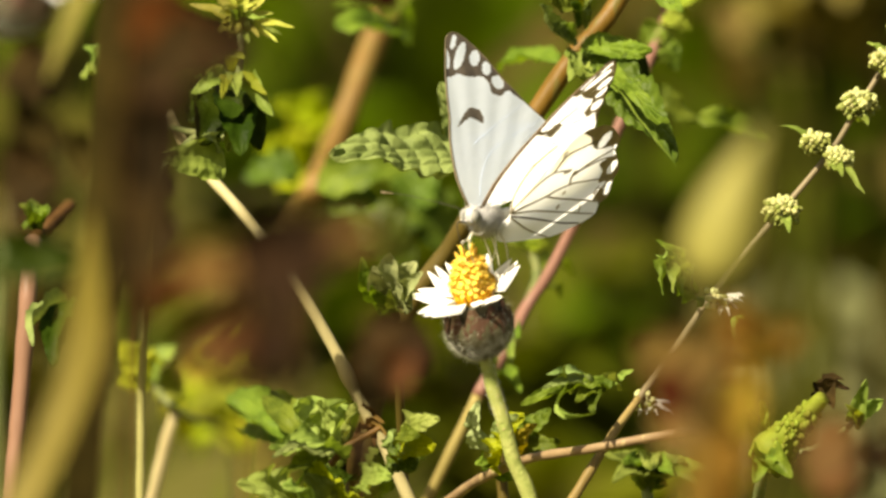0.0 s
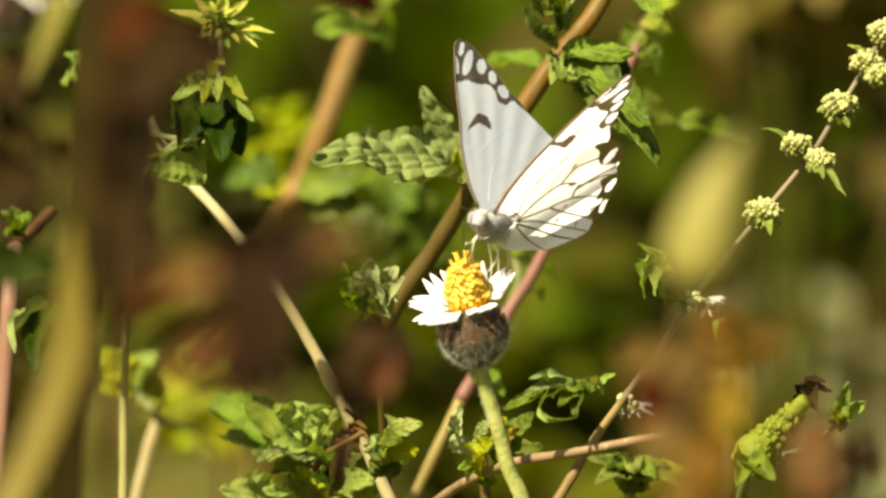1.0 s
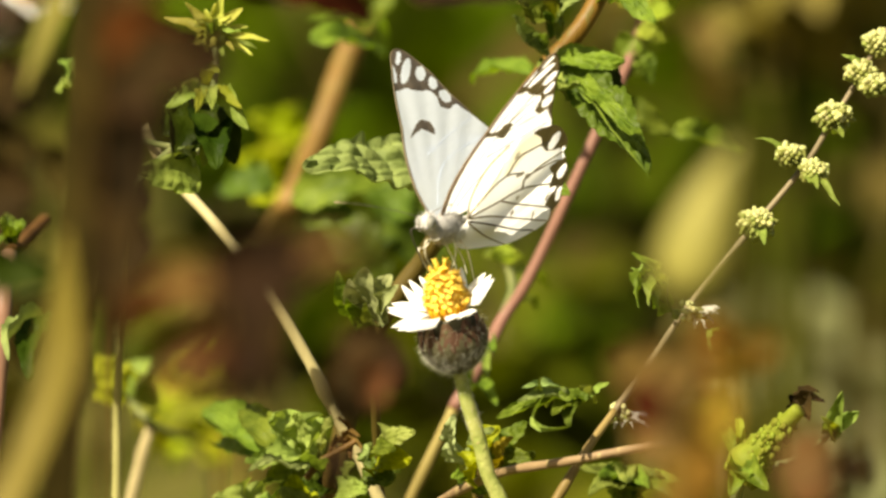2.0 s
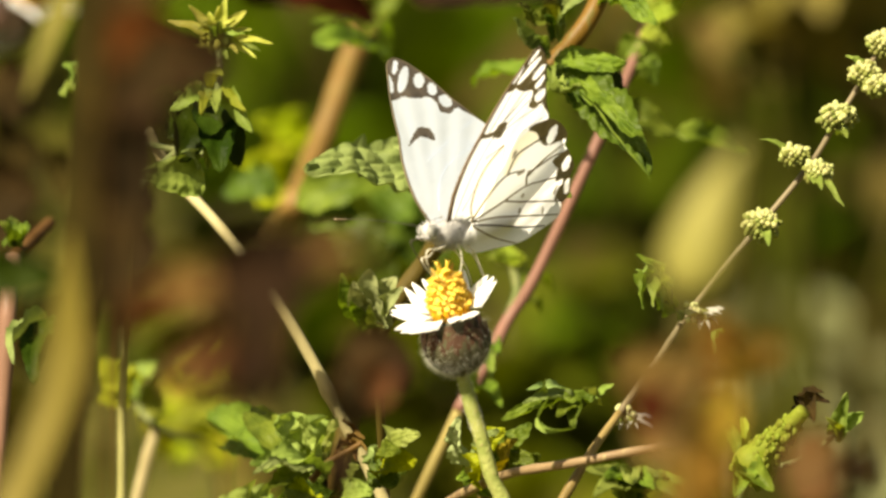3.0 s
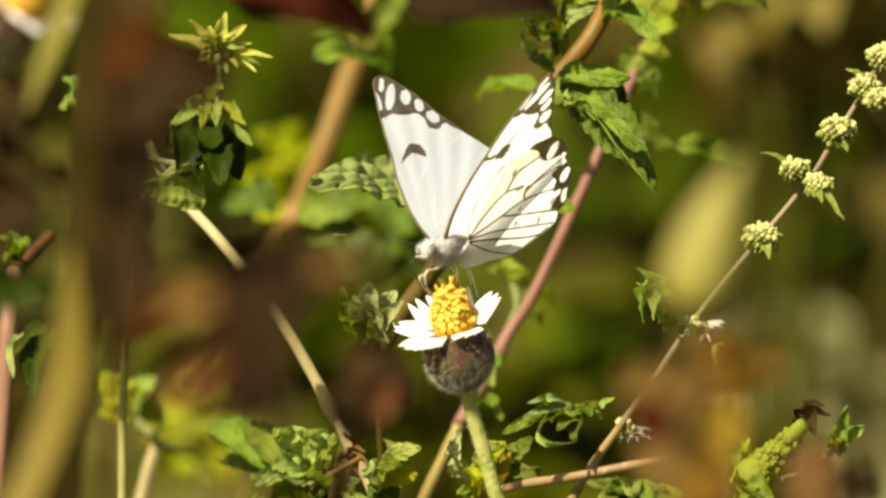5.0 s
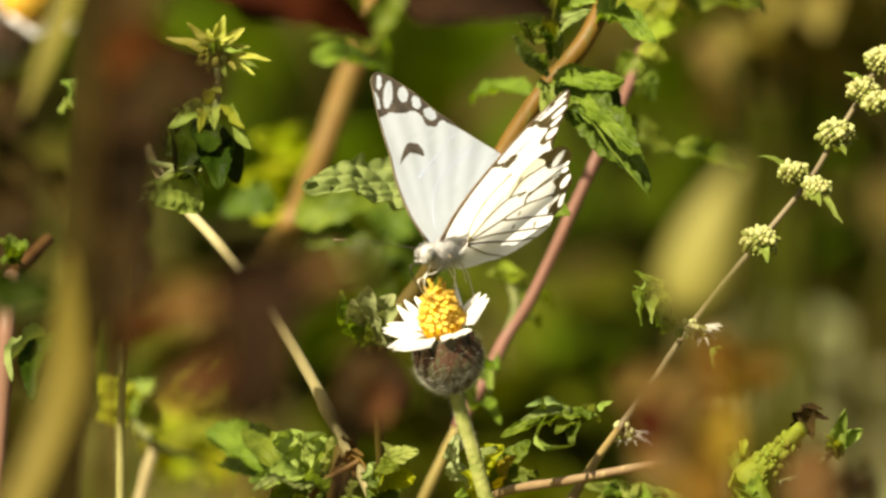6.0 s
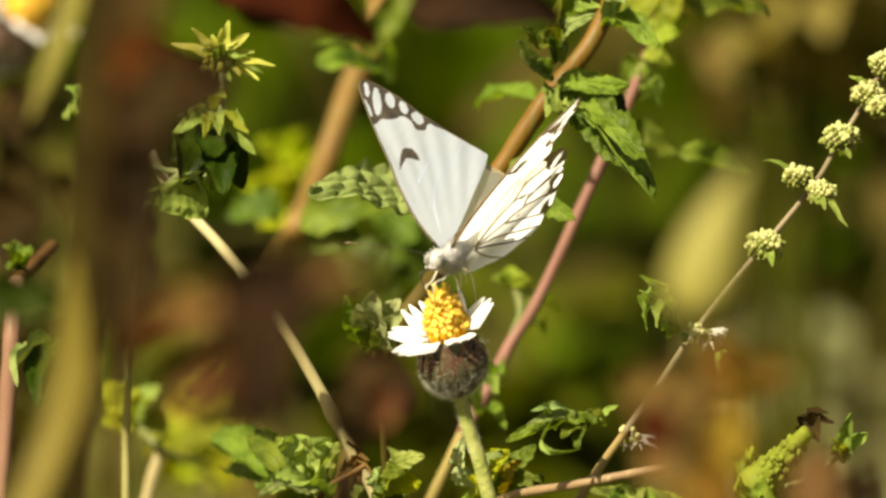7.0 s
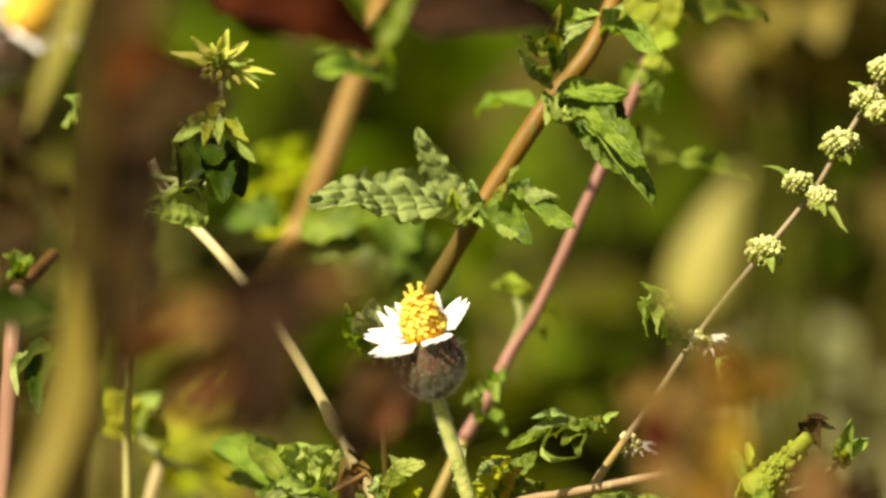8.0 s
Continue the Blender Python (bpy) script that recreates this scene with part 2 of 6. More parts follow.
def spline(points, n):
    """A smooth line of n + 1 points through the given ones."""
    p = [Vector(q) for q in points]
    p = [p[0] * 2 - p[1]] + p + [p[-1] * 2 - p[-2]]
    out = []
    k = len(p) - 3
    for i in range(n + 1):
        a = i / n * k
        j = min(int(a), k - 1)
        t = a - j
        a0, a1, a2, a3 = p[j:j + 4]
        out.append(0.5 * ((2 * a1) + (a2 - a0) * t + (2 * a0 - 5 * a1 + 4 * a2 - a3) * t * t + (3 * a1 - a0 - 3 * a2 + a3) * t ** 3))
    return out


def tube(bm, points, r0, r1, sides=8, n=0, knots=0, wobble=0.0):
    """A tapering tube along the points, with swollen knots and closed ends."""
    pts = spline(points, n) if n else [Vector(q) for q in points]
    rings = []
    side = None
    for i, c in enumerate(pts):
        a = i / (len(pts) - 1)
        d = (pts[min(i + 1, len(pts) - 1)] - pts[max(i - 1, 0)]).normalized()
        if side is None:
            side = d.orthogonal().normalized()
        side = (side - d * side.dot(d)).normalized()
        other = d.cross(side)
        rad = r0 + (r1 - r0) * a
        if knots:
            rad *= 1 + 0.3 * max(0.0, math.cos(a * knots * math.tau)) ** 24
        rad *= 1 + wobble * noise.noise(c * 300)
        rings.append([bm.verts.new(c + (side * math.cos(w) + other * math.sin(w)) * rad)
                      for w in (math.tau * k / sides for k in range(sides))])
    for a, b in zip(rings, rings[1:]):
        for k in range(sides):
            bm.faces.new((a[k], a[(k + 1) % sides], b[(k + 1) % sides], b[k]))
    bm.faces.new(rings[0][::-1])
    bm.faces.new(rings[-1])
    return bm


def quilt(u, v, seed):
    """Height 0 to 1 of rounded bubbles between sunken veins, about one to a unit."""
    near = []
    v = v * 1.1 + (0.5 if v > 0 else -0.5)
    row = math.floor(v)
    for r in (row - 1, row, row + 1):
        off = 0.5 if r % 2 else 0.0
        col = math.floor(u - off)
        for c in (col - 1, col, col + 1):
            jx = 0.3 * math.sin(c * 12.9 + r * 78.2 + seed * 3.7)
            jy = 0.22 * math.sin(c * 39.3 + r * 11.1 + seed * 5.1)
            near.append((u - off - c - 0.5 - jx) ** 2 + (v - r - 0.5 - jy) ** 2)
    near.sort()
    gap = math.sqrt(near[1]) - math.sqrt(near[0])
    return min(1.0, gap / 0.55) ** 0.6 * max(0.0, 1.0 - 0.7 * near[0])


def leaf_into(bm, base, tip, width, up=(0, -0.5, 1), bend=0.5, fold=0.25, wrinkle=0.5, teeth=9, curl=0.6, seed=0, nu=18, nv=8, twist=0.0, cells=8.5, frill=0.0):
    """A leaf from its base to its tip: width and wrinkle in mm, bent along, folded on the midrib, quilted, toothed."""
    base, tip = Vector(base), Vector(tip)
    x = tip - base
    length = x.length
    x = x.normalized()
    up = Vector(up)
    z = (up - x * up.dot(x)).normalized()
    y = z.cross(x)
    grid = []
    for i in range(nu + 1):
        a = i / nu
        arch = (math.sin(a * math.pi) * bend * 0.28 + 0.10 * noise.noise(Vector((a * 3.0, seed * 3.1, 0)))) * length
        centre = base + x * (a * length) + z * arch
        half = 0.5 * width * MM * (1.12 * math.sin(math.pi * min(1.0, a ** 0.70)) ** 0.62 * (1 - 0.18 * a) + 0.03)
        half *= 1 + (0.09 * (abs(math.sin(a * teeth * math.pi)) - 0.6) if teeth else 0)
        tw = twist * (a - 0.3)
        row = []
        for j in range(nv + 1):
            v = 2 * j / nv - 1
            e = abs(v)
            yq = v * half
            q = quilt(a * cells - e * 0.7, v * half / (length / cells), seed) * (1 - e ** 6) * (0.25 + min(1.0, e * 5.0))
            h = wrinkle * MM * 1.15 * q + fold * e ** 1.4 * half
            edge = noise.noise(Vector((a * 6 + seed * 7.3, v * 1.6, seed * 1.7))) * curl * 1.5 * half * e ** 1.5 + 0.12 * half * e ** 3 * math.sin(a * teeth * math.tau) * curl
            edge += frill * half * e ** 5 * (math.sin(a * 23 + seed) + 0.6 * math.sin(a * 41 + seed * 2.0))
            h += edge + 0.3 * half * max(0.0, (e - 0.78) / 0.22) ** 2 * math.sin(a * math.pi)
            yy = v * half * (1 - 0.15 * fold * e)
            row.append(bm.verts.new(centre + y * (yy * math.cos(tw) - h * math.sin(tw)) + z * (h * math.cos(tw) + yy * math.sin(tw))))
        grid.append(row)
    for i in range(nu):
        for j in range(nv):
            bm.faces.new((grid[i][j], grid[i + 1][j], grid[i + 1][j + 1], grid[i][j + 1]))
    return bm


LEAF_COUNT = [0]


def leaf(parent, base, tip, width, material=None, label="", name="leaf", **kw):
    LEAF_COUNT[0] += 1
    kw.setdefault("seed", LEAF_COUNT[0])
    return part(name, leaf_into(bmesh.new(), base, tip, width, **kw), material or LEAF, parent, label)


def stalk(parent, points, r0, r1, material, name="stem", label="", n=40, sides=10, knots=0):
    """Radii in mm."""
    return part(name, tube(bmesh.new(), points, r0 * MM, r1 * MM, sides, n, knots, 0.12), material, parent, label)


def grounded(p, dx=0.0, dy=0.01):
    """The place on the ground below p, set off a little."""
    return (p[0] + dx, p[1] + dy, 0.0)


# ---- the ground ----
def ground():
    bm = bmesh.new()
    n = 60
    rows = []
    for i in range(n + 1):
        row = []
        for j in range(n + 1):
            a, b = 2 * i / n - 1, 2 * j / n - 1
            x, y = 400 * a ** 5 + 2.5 * a, 400 * b ** 5 + 2.5 * b + 2
            h = 0.012 * noise.noise(Vector((x * 3, y * 3, 0))) if abs(x) + abs(y) < 12 else 0
            row.append(bm.verts.new((x, y, min(h, 0.0) - 0.001)))
        rows.append(row)
    for i in range(n):
        for j in range(n):
            bm.faces.new((rows[i][j], rows[i + 1][j], rows[i + 1][j + 1], rows[i][j + 1]))
    ob = new("ground", mesh_of(bm, "ground", SOIL))
    tagged(ob, "dark weedy soil with patches of dry litter", "ground", kind="structure")


ground()


# ---- the daisy that the butterfly sits on ----
def petal_bm():
    """A white ray floret, three-toothed, growing along +x from its base."""
    bm = bmesh.new()
    nu, nv = 12, 24
    grid = []
    for i in range(nu + 1):
        a = i / nu
        row = []
        for j in range(nv + 1):
            v = 2 * j / nv - 1
            tooth = 0.42 + 0.58 * abs(math.cos(v * 1.5 * math.pi)) ** 1.1 - 0.09 * v * v
            length = 6.3 * MM * tooth
            half = 2.6 * MM * (0.28 + 0.72 * math.sin(min(1, a * 1.15) * math.pi / 2))
            x = a * length
            z = 0.9 * MM * math.sin(a * 2.2) - 0.7 * MM * a * a + 0.22 * MM * math.cos(v * 3 * math.pi) * a + 0.5 * MM * v * v * (1 - a * 0.6)
            row.append(bm.verts.new((x, v * half, z)))
        grid.append(row)
    for i in range(nu):
        for j in range(nv):
            bm.faces.new((grid[i][j], grid[i + 1][j], grid[i + 1][j + 1], grid[i][j + 1]))
    return bm


def floret_bm(open_star):
    """A tubular disc floret along +z; open ones end in five lobes."""
    bm = bmesh.new()
    k = 10 if open_star else 6
    prof = ((0.0, 0.22), (0.9, 0.30), (1.35, 0.42)) if open_star else ((0.0, 0.22), (0.6, 0.34), (1.0, 0.30), (1.25, 0.10))
    rings = []
    for z, r in prof:
        rings.append([bm.verts.new((r * MM * math.cos(w), r * MM * math.sin(w), z * MM)) for w in (math.tau * q / k for q in range(k))])
    if open_star:
        rings.append([bm.verts.new(((0.72 if q % 2 == 0 else 0.34) * MM * math.cos(math.tau * q / k), (0.72 if q % 2 == 0 else 0.34) * MM * math.sin(math.tau * q / k),
                                    (1.62 if q % 2 == 0 else 1.42) * MM)) for q in range(k)])
    for a, b in zip(rings, rings[1:]):
        for q in range(k):
            bm.faces.new((a[q], a[(q + 1) % k], b[(q + 1) % k], b[q]))
    if open_star:
        c = bm.verts.new((0, 0, 1.1 * MM))
        for q in range(k):
            bm.faces.new((rings[-1][q], rings[-1][(q + 1) % k], c))
    else:
        bm.faces.new(rings[-1])
    return bm


def bract_radius(a):
    """The cup's radius in mm from its foot (0) to its rim (1)."""
    return 1.1 + 3.6 * math.sin(min(1, a * 1.7) * math.pi / 2) ** 0.7 - 2.0 * max(0, a - 0.62) ** 1.3


def bract_bm(inner):
    """A scale of the cup under the flower, lying on the cup's side, growing along +z."""
    bm = bmesh.new()
    nu, nv = 14, 6
    grid = []
    for i in range(nu + 1):
        a = i / nu
        row = []
        for j in range(nv + 1):
            v = 2 * j / nv - 1
            half = (0.40 if inner else 0.46) * (math.sin(math.pi * (0.12 + 0.82 * a)) ** 0.8)
            w = v * half
            rad = bract_radius(a if inner else a * 0.86) + (0.0 if inner else 0.30) - 0.25 * v * v
            row.append(bm.verts.new((rad * MM * math.cos(w), rad * MM * math.sin(w), (-8.6 + (8.4 if inner else 7.2) * a) * MM)))
        grid.append(row)
    for i in range(nu):
        for j in range(nv):
            f = bm.faces.new((grid[i][j], grid[i][j + 1], grid[i + 1][j + 1], grid[i + 1][j]))
            f.material_index = 1 if i / nu > 0.66 + 0.14 * math.sin(j * 2.1) else 0
    return bm


def hairs_bm(spots, length, rad):
    """Fine hairs: each a three-sided spike from a place along a direction."""
    bm = bmesh.new()
    for c, d in spots:
        d = d.normalized()
        s = d.orthogonal().normalized() * rad
        o = d.cross(s).normalized() * rad
        l = length * random.uniform(0.5, 1.2)
        tip = bm.verts.new(c + d * l + Vector((random.uniform(-1, 1), random.uniform(-1, 1), random.uniform(-1, 1))) * l * 0.25)
        v = [bm.verts.new(c + s), bm.verts.new(c - s * 0.5 + o), bm.verts.new(c - s * 0.5 - o)]
        for a, b in ((0, 1), (1, 2), (2, 0)):
            bm.faces.new((v[a], v[b], tip))
    return bm


def daisy(at, head, lean, label, bend=True):
    """at: the stem's foot; head: the foot of the yellow disc; lean: the head's turn."""
    random.seed(3)
    root = thing("daisy_flower", at, label, "flower")
    m = Matrix.Translation(Vector(head) - Vector(at)) @ lean
    place = lambda bm: bmesh.ops.transform(bm, matrix=m, verts=bm.verts)
    axis = m.to_3x3() @ Vector((0, 0, 1))
    foot = m @ Vector((0, 0, -8.3 * MM))
    course = [(0, 0, 0), Vector((-0.01, 0, foot.z * 0.6)), foot - axis * 0.02, foot] if not bend else [(0, 0, 0), foot * 0.45 + Vector((0.006, 0, 0)), foot + Vector((0.0105, 0, -0.040)), foot + Vector((0.0041, 0, -0.0134)), foot + Vector((0.0016, 0, -0.0053)), foot]
    # stem, bent into the head
    bm = tube(bmesh.new(), course, 1.3 * MM, 1.0 * MM, 12, 60, 0, 0.1)
    stem = part("stem", bm, DAISY_STEM, root, "pale green stem with fine hairs", local=True)
    spots = []
    line = spline(course, 400)
    for c in line[270:]:
        for k in range(3):
            w = random.uniform(0, math.tau)
            d = Vector((math.cos(w), math.sin(w), random.uniform(-0.2, 0.3)))
            spots.append((c + d * 1.0 * MM, d))
    part("hair", hairs_bm(spots, 0.6 * MM, 0.018 * MM), HAIR, stem, local=True, kind="stuff")
    # cup
    bm = bmesh.new()
    prof = ((-8.6, 0.9), (-8.2, 1.9), (-7.0, 3.0), (-5.0, 3.7), (-3.0, 3.8), (-1.2, 3.5), (-0.1, 3.0))
    rings = [[bm.verts.new((r * MM * math.cos(w), r * MM * math.sin(w), z * MM)) for w in (math.tau * k / 20 for k in range(20))] for z, r in prof]
    for a, b in zip(rings, rings[1:]):
        for k in range(20):
            bm.faces.new((a[k], a[(k + 1) % 20], b[(k + 1) % 20], b[k]))
    bm.faces.new(rings[-1])
    bm.faces.new(rings[0][::-1])
    place(bm)
    cup = part("cup", bm, BRACT, root, "green and purplish hairy cup", local=True)
    spots = []
    for inner in (True, False):
        data = mesh_of(bract_bm(inner), "bract", BRACT)
        data.materials.append(BRACT_RED)
        for k in range(9 if inner else 8):
            ob = new("bract", data)
            ob.parent = cup
            ob.matrix_basis = m @ pose(0, 0, 0, 0, 0, (k + (0.5 if inner else 0)) * 360 / (9 if inner else 8) + random.uniform(-4, 4))
    for k in range(4200):
        w, z = random.uniform(0, math.tau), random.uniform(-8.5, -0.6)
        if random.random() > 0.12 + 0.95 * max(0.0, (-3.0 - z) / 5.5):
            continue
        rad = bract_radius((z + 8.6) / 8.4) + 0.25
        d = Vector((math.cos(w) + random.uniform(-0.5, 0.5), math.sin(w) + random.uniform(-0.5, 0.5), random.uniform(-0.9, 0.5)))
        spots.append((m @ Vector((rad * MM * math.cos(w), rad * MM * math.sin(w), z * MM)), m.to_3x3() @ d))
    part("hair", hairs_bm(spots, 0.95 * MM, 0.013 * MM), HAIR, cup, "whitish hairs", local=True, kind="stuff")
    # petals
    data = mesh_of(petal_bm(), "petal", WHITE_PETAL)
    for turn, tip, size in ((18, 38, 1.1), (78, 60, 1.05), (136, 44, 1.1), (170, 17, 1.12), (212, 3, 1.1), (296, 18, 0.8)):
        ob = tagged(new("petal", data), "white three-toothed petal")
        ob.parent = root
        ob.matrix_basis = m @ pose(0, 0, 0, 0, 0, turn) @ pose(1.9 * MM, 0, -0.4 * MM, 0, -tip, 0) @ Matrix.Scale(size, 4)
    # disc of florets
    bm = bmesh.new()
    prof = ((-0.3, 2.45), (1.5, 2.45), (3.4, 2.05), (5.4, 1.45), (6.6, 0.85), (6.9, 0.3))
    rings = [[bm.verts.new((r * MM * math.cos(w), r * MM * math.sin(w), z * MM)) for w in (math.tau * k / 16 for k in range(16))] for z, r in prof]
    for a, b in zip(rings, rings[1:]):
        for k in range(16):
            bm.faces.new((a[k], a[(k + 1) % 16], b[(k + 1) % 16], b[k]))
    bm.faces.new(rings[-1])
    place(bm)
    disc = part("disc", bm, FLORET, root, "tall orange-yellow disc of tubular florets", local=True)
    opened, closed = mesh_of(floret_bm(True), "floret", FLORET), mesh_of(floret_bm(False), "floret", FLORET)
    tube_data = mesh_of(tube(bmesh.new(), [(0, 0, 0), (0, 0, 1.2 * MM), (0, 0, 2.3 * MM)], 0.24 * MM, 0.30 * MM, 7), "floret", FLORET_DEEP)
    for k in range(26):
        w = math.tau * (k + random.uniform(-0.25, 0.25)) / 26
        ob = new("floret", tube_data)
        ob.parent = disc
        d = Vector((0.16 * math.cos(w), 0.16 * math.sin(w), 1.0))
        ob.matrix_basis = m @ Matrix.Translation(Vector((2.5 * math.cos(w), 2.5 * math.sin(w), -0.3)) * MM) @ d.to_track_quat('Z', 'Y').to_matrix().to_4x4() @ Matrix.Scale(random.uniform(0.85, 1.05), 4)
    count = 210
    for k in range(count):
        a = (k + 0.5) / count
        w = k * 2.39996
        if a < 0.72:
            z = 1.5 + 4.0 * a / 0.72
            r = 2.75 - 1.1 * (a / 0.72) ** 1.3
            out = 0.8 + 0.9 * (a / 0.72)
        else:
            b = (a - 0.72) / 0.28
            z, r, out = 5.5 + 1.3 * b, 1.5 * (1 - b) ** 0.6, 1.8 + 1.8 * b
        d = Vector((math.cos(w), math.sin(w), out + random.uniform(-0.3, 0.3))) + Vector((random.uniform(-0.25, 0.25), random.uniform(-0.25, 0.25), 0))
        ob = new("floret", closed if (a > 0.78 and k % 4) else opened)
        ob.parent = disc
        c = Vector((r * 0.92 * MM * math.cos(w), r * 0.92 * MM * math.sin(w), z * MM - 0.6 * MM))
        tall = random.uniform(0.9, 1.3) * (1.8 if a > 0.8 and k % 6 == 0 else 1.0)
        ob.matrix_basis = m @ Matrix.Translation(c) @ Matrix.Scale(random.uniform(0.55, 0.8), 4) @ d.to_track_quat('Z', 'Y').to_matrix().to_4x4() @ Matrix.Diagonal((1, 1, tall, 1))
    return root


flower = daisy((0.0291, 1.9686, 0.0000), (-0.0025, 1.9669, 0.3108), pose(0, 0, 0, 8, -11, 0), "white daisy with a tall yellow disc on a hairy green stem")


# ---- the butterfly ----
def closed_line(points, n):
    """A smooth closed line through (span, rear) points in mm."""
    p = [Vector((a, b, 0)) for a, b in points]
    k = len(p)
    line = []
    for i in range(n):
        a = i / n * k
        j = int(a)
        t = a - j
        a0, a1, a2, a3 = (p[(j + o) % k] for o in (-1, 0, 1, 2))
        line.append(0.5 * ((2 * a1) + (a2 - a0) * t + (2 * a0 - 5 * a1 + 4 * a2 - a3) * t * t + (3 * a1 - a0 - 3 * a2 + a3) * t ** 3))
    return line


def within(line, x, y):
    """Whether a closed line runs round the place."""
    hit = False
    for a, b in zip(line, line[1:] + line[:1]):
        if (a.y > y) != (b.y > y) and x < (b.x - a.x) * (y - a.y) / (b.y - a.y) + a.x:
            hit = not hit
    return hit


def wing_sheet(outline, z, n, zones, drop=0.32, step=0.2):
    """A cambered wing membrane; zones: (material slot, closed lines, windows left open in them)."""
    line = closed_line(outline, n)
    bm = bmesh.new()
    bm.faces.new([bm.verts.new(q) for q in line])
    for axis, lo, hi in ((0, -9, 26), (1, -4, 28)):
        d = lo
        while d < hi:
            co = Vector((d, 0, 0)) if axis == 0 else Vector((0, d, 0))
            no = Vector((1, 0, 0)) if axis == 0 else Vector((0, 1, 0))
            bmesh.ops.bisect_plane(bm, geom=bm.verts[:] + bm.edges[:] + bm.faces[:], plane_co=co, plane_no=no)
            d += step
    zones = [(slot, [closed_line(q, 80) for q in lines], [closed_line(q, 24) for q in holes]) for slot, lines, holes in zones]
    for f in bm.faces:
        c = f.calc_center_median()
        x, y = c.x + 0.05 * noise.noise(c * 2.5), c.y + 0.05 * noise.noise(c * 2.5 + Vector((9, 9, 0)))
        for slot, lines, holes in zones:
            if any(within(q, x, y) for q in lines) and not any(within(q, x, y) for q in holes):
                f.material_index = slot
    for v in bm.verts:
        s, r = v.co.x, v.co.y
        v.co = Vector((-r, s, wing_height(s, r, drop) + z)) * MM
    return bm


def wing_height(s, r, drop=0.32, camber=1.0, ripple=0.05):
    """The wing's own curve, in mm above its plane."""
    ang = math.atan2(r + 4, s + 9)
    return camber * (0.45 * math.sin(max(0, s) / 26 * math.pi) - drop * max(0, -s - 0.5)) + ripple * math.sin(ang * 46) * min(1.0, (max(0, s + 2) ** 2 + r * r) / 300)


def vein_bm(points, r0, r1, z, drop=0.32):
    """A vein as a fine tube lying on the wing: (span, rear) points in mm."""
    pts = []
    for q in spline([(a, b, 0) for a, b in points], 14):
        pts.append(Vector((-q.y, q.x, wing_height(q.x, q.y, drop) + z)) * MM)
    return tube(bmesh.new(), pts, r0 * MM, r1 * MM, 6)


FORE = ((-0.3, -0.7), (3.5, -0.9), (7.0, -0.1), (10.4, 1.2), (13.2, 2.8), (16.0, 4.0), (19.9, 6.1), (22.8, 8.0), (24.6, 9.2), (25.3, 10.6), (24.7, 11.9), (22.9, 13.3), (20.0, 14.7), (17.0, 15.7), (13.8, 17.3),
        (11.2, 18.7), (9.3, 20.1), (7.2, 21.4), (6.0, 21.0), (3.0, 13.5), (0.3, 6.3), (-0.9, 2.0))
TIP = ((19.5, 5.7), (22.8, 7.7), (24.8, 9.0), (25.6, 10.6), (24.9, 12.2), (22.8, 13.9), (20.0, 15.2), (17.0, 16.1), (13.6, 17.8), (12.3, 18.3), (13.8, 16.7), (14.9, 15.6), (14.4, 14.1), (15.1, 12.6), (16.5, 12.9), (17.8, 12.3), (18.1, 10.6), (18.5, 9.2), (19.1, 8.1), (18.9, 6.7))
BAR_ABOVE = ((11.6, 3.6), (12.8, 5.2), (13.8, 7.2), (13.0, 9.0), (11.1, 8.5), (11.9, 7.6), (12.3, 6.6), (12.2, 5.5))
BAR_BELOW = ((12.9, 2.6), (12.9, 5.4), (13.8, 6.4), (13.6, 8.1), (12.0, 7.9), (11.3, 7.2), (12.0, 5.4), (12.2, 3.0))
SPOTS = ((23.8, 10.2, 1.35, 0.42, 45), (21.65, 7.5, 1.7, 0.55, 27), (21.6, 10.1, 2.75, 0.72, 49), (20.7, 12.6, 1.5, 0.82, 49), (18.75, 13.75, 1.2, 0.75, 40), (16.4, 14.6, 1.15, 1.1, 40))
HIND = ((0.6, -0.4), (3.8, -1.9), (7.3, -1.5), (10.1, 0.1), (12.3, 3.3), (13.1, 7.8), (13.3, 11.6), (13.1, 14.2), (12.0, 16.7), (10.2, 19.2), (8.2, 20.9), (6.7, 20.8), (4.7, 22.9), (2.3, 24.7), (0.4, 24.6), (-1.4, 24.9), (-2.6, 24.7), (-3.3, 23.2), (-4.8, 23.0), (-5.5, 21.2),
        (-5.9, 18.6), (-6.3, 14.8), (-6.2, 11.6), (-5.4, 7.0), (-4.7, 2.4), (-3.6, -0.9), (-2.0, -2.0), (-0.5, -1.3))
HIND_VEINS = (((1.1, -0.6), (4.6, 2.9), (6.3, 6.4), (5.7, 10.9)), ((6.3, 6.4), (9.1, 7.8), (9.9, 11.4), (9.9, 14.7)), ((0.9, -0.5), (1.3, 3.2), (1.8, 6.9), (2.7, 12.4), (1.8, 19.1), (0.9, 24.3)), ((2.7, 12.4), (4.7, 12.4), (5.7, 18.0), (5.5, 21.1)), ((4.4, 12.3), (6.1, 15.9), (7.0, 20.4)),
              ((1.8, 7.5), (-0.1, 13.2), (-3.0, 23.4)), ((0.7, -0.1), (-0.3, 5.6), (-2.4, 13.6), (-4.8, 22.4)), ((0.2, 0.1), (-2.0, 7.2), (-4.2, 13.9), (-5.6, 19.3)), ((0.0, 0.1), (-3.5, 6.1), (-6.2, 12.2)))
EDGE_VEIN = ((1.2, -0.3), (3.7, -1.7), (7.3, -1.4), (10.1, 0.2), (12.2, 3.3))
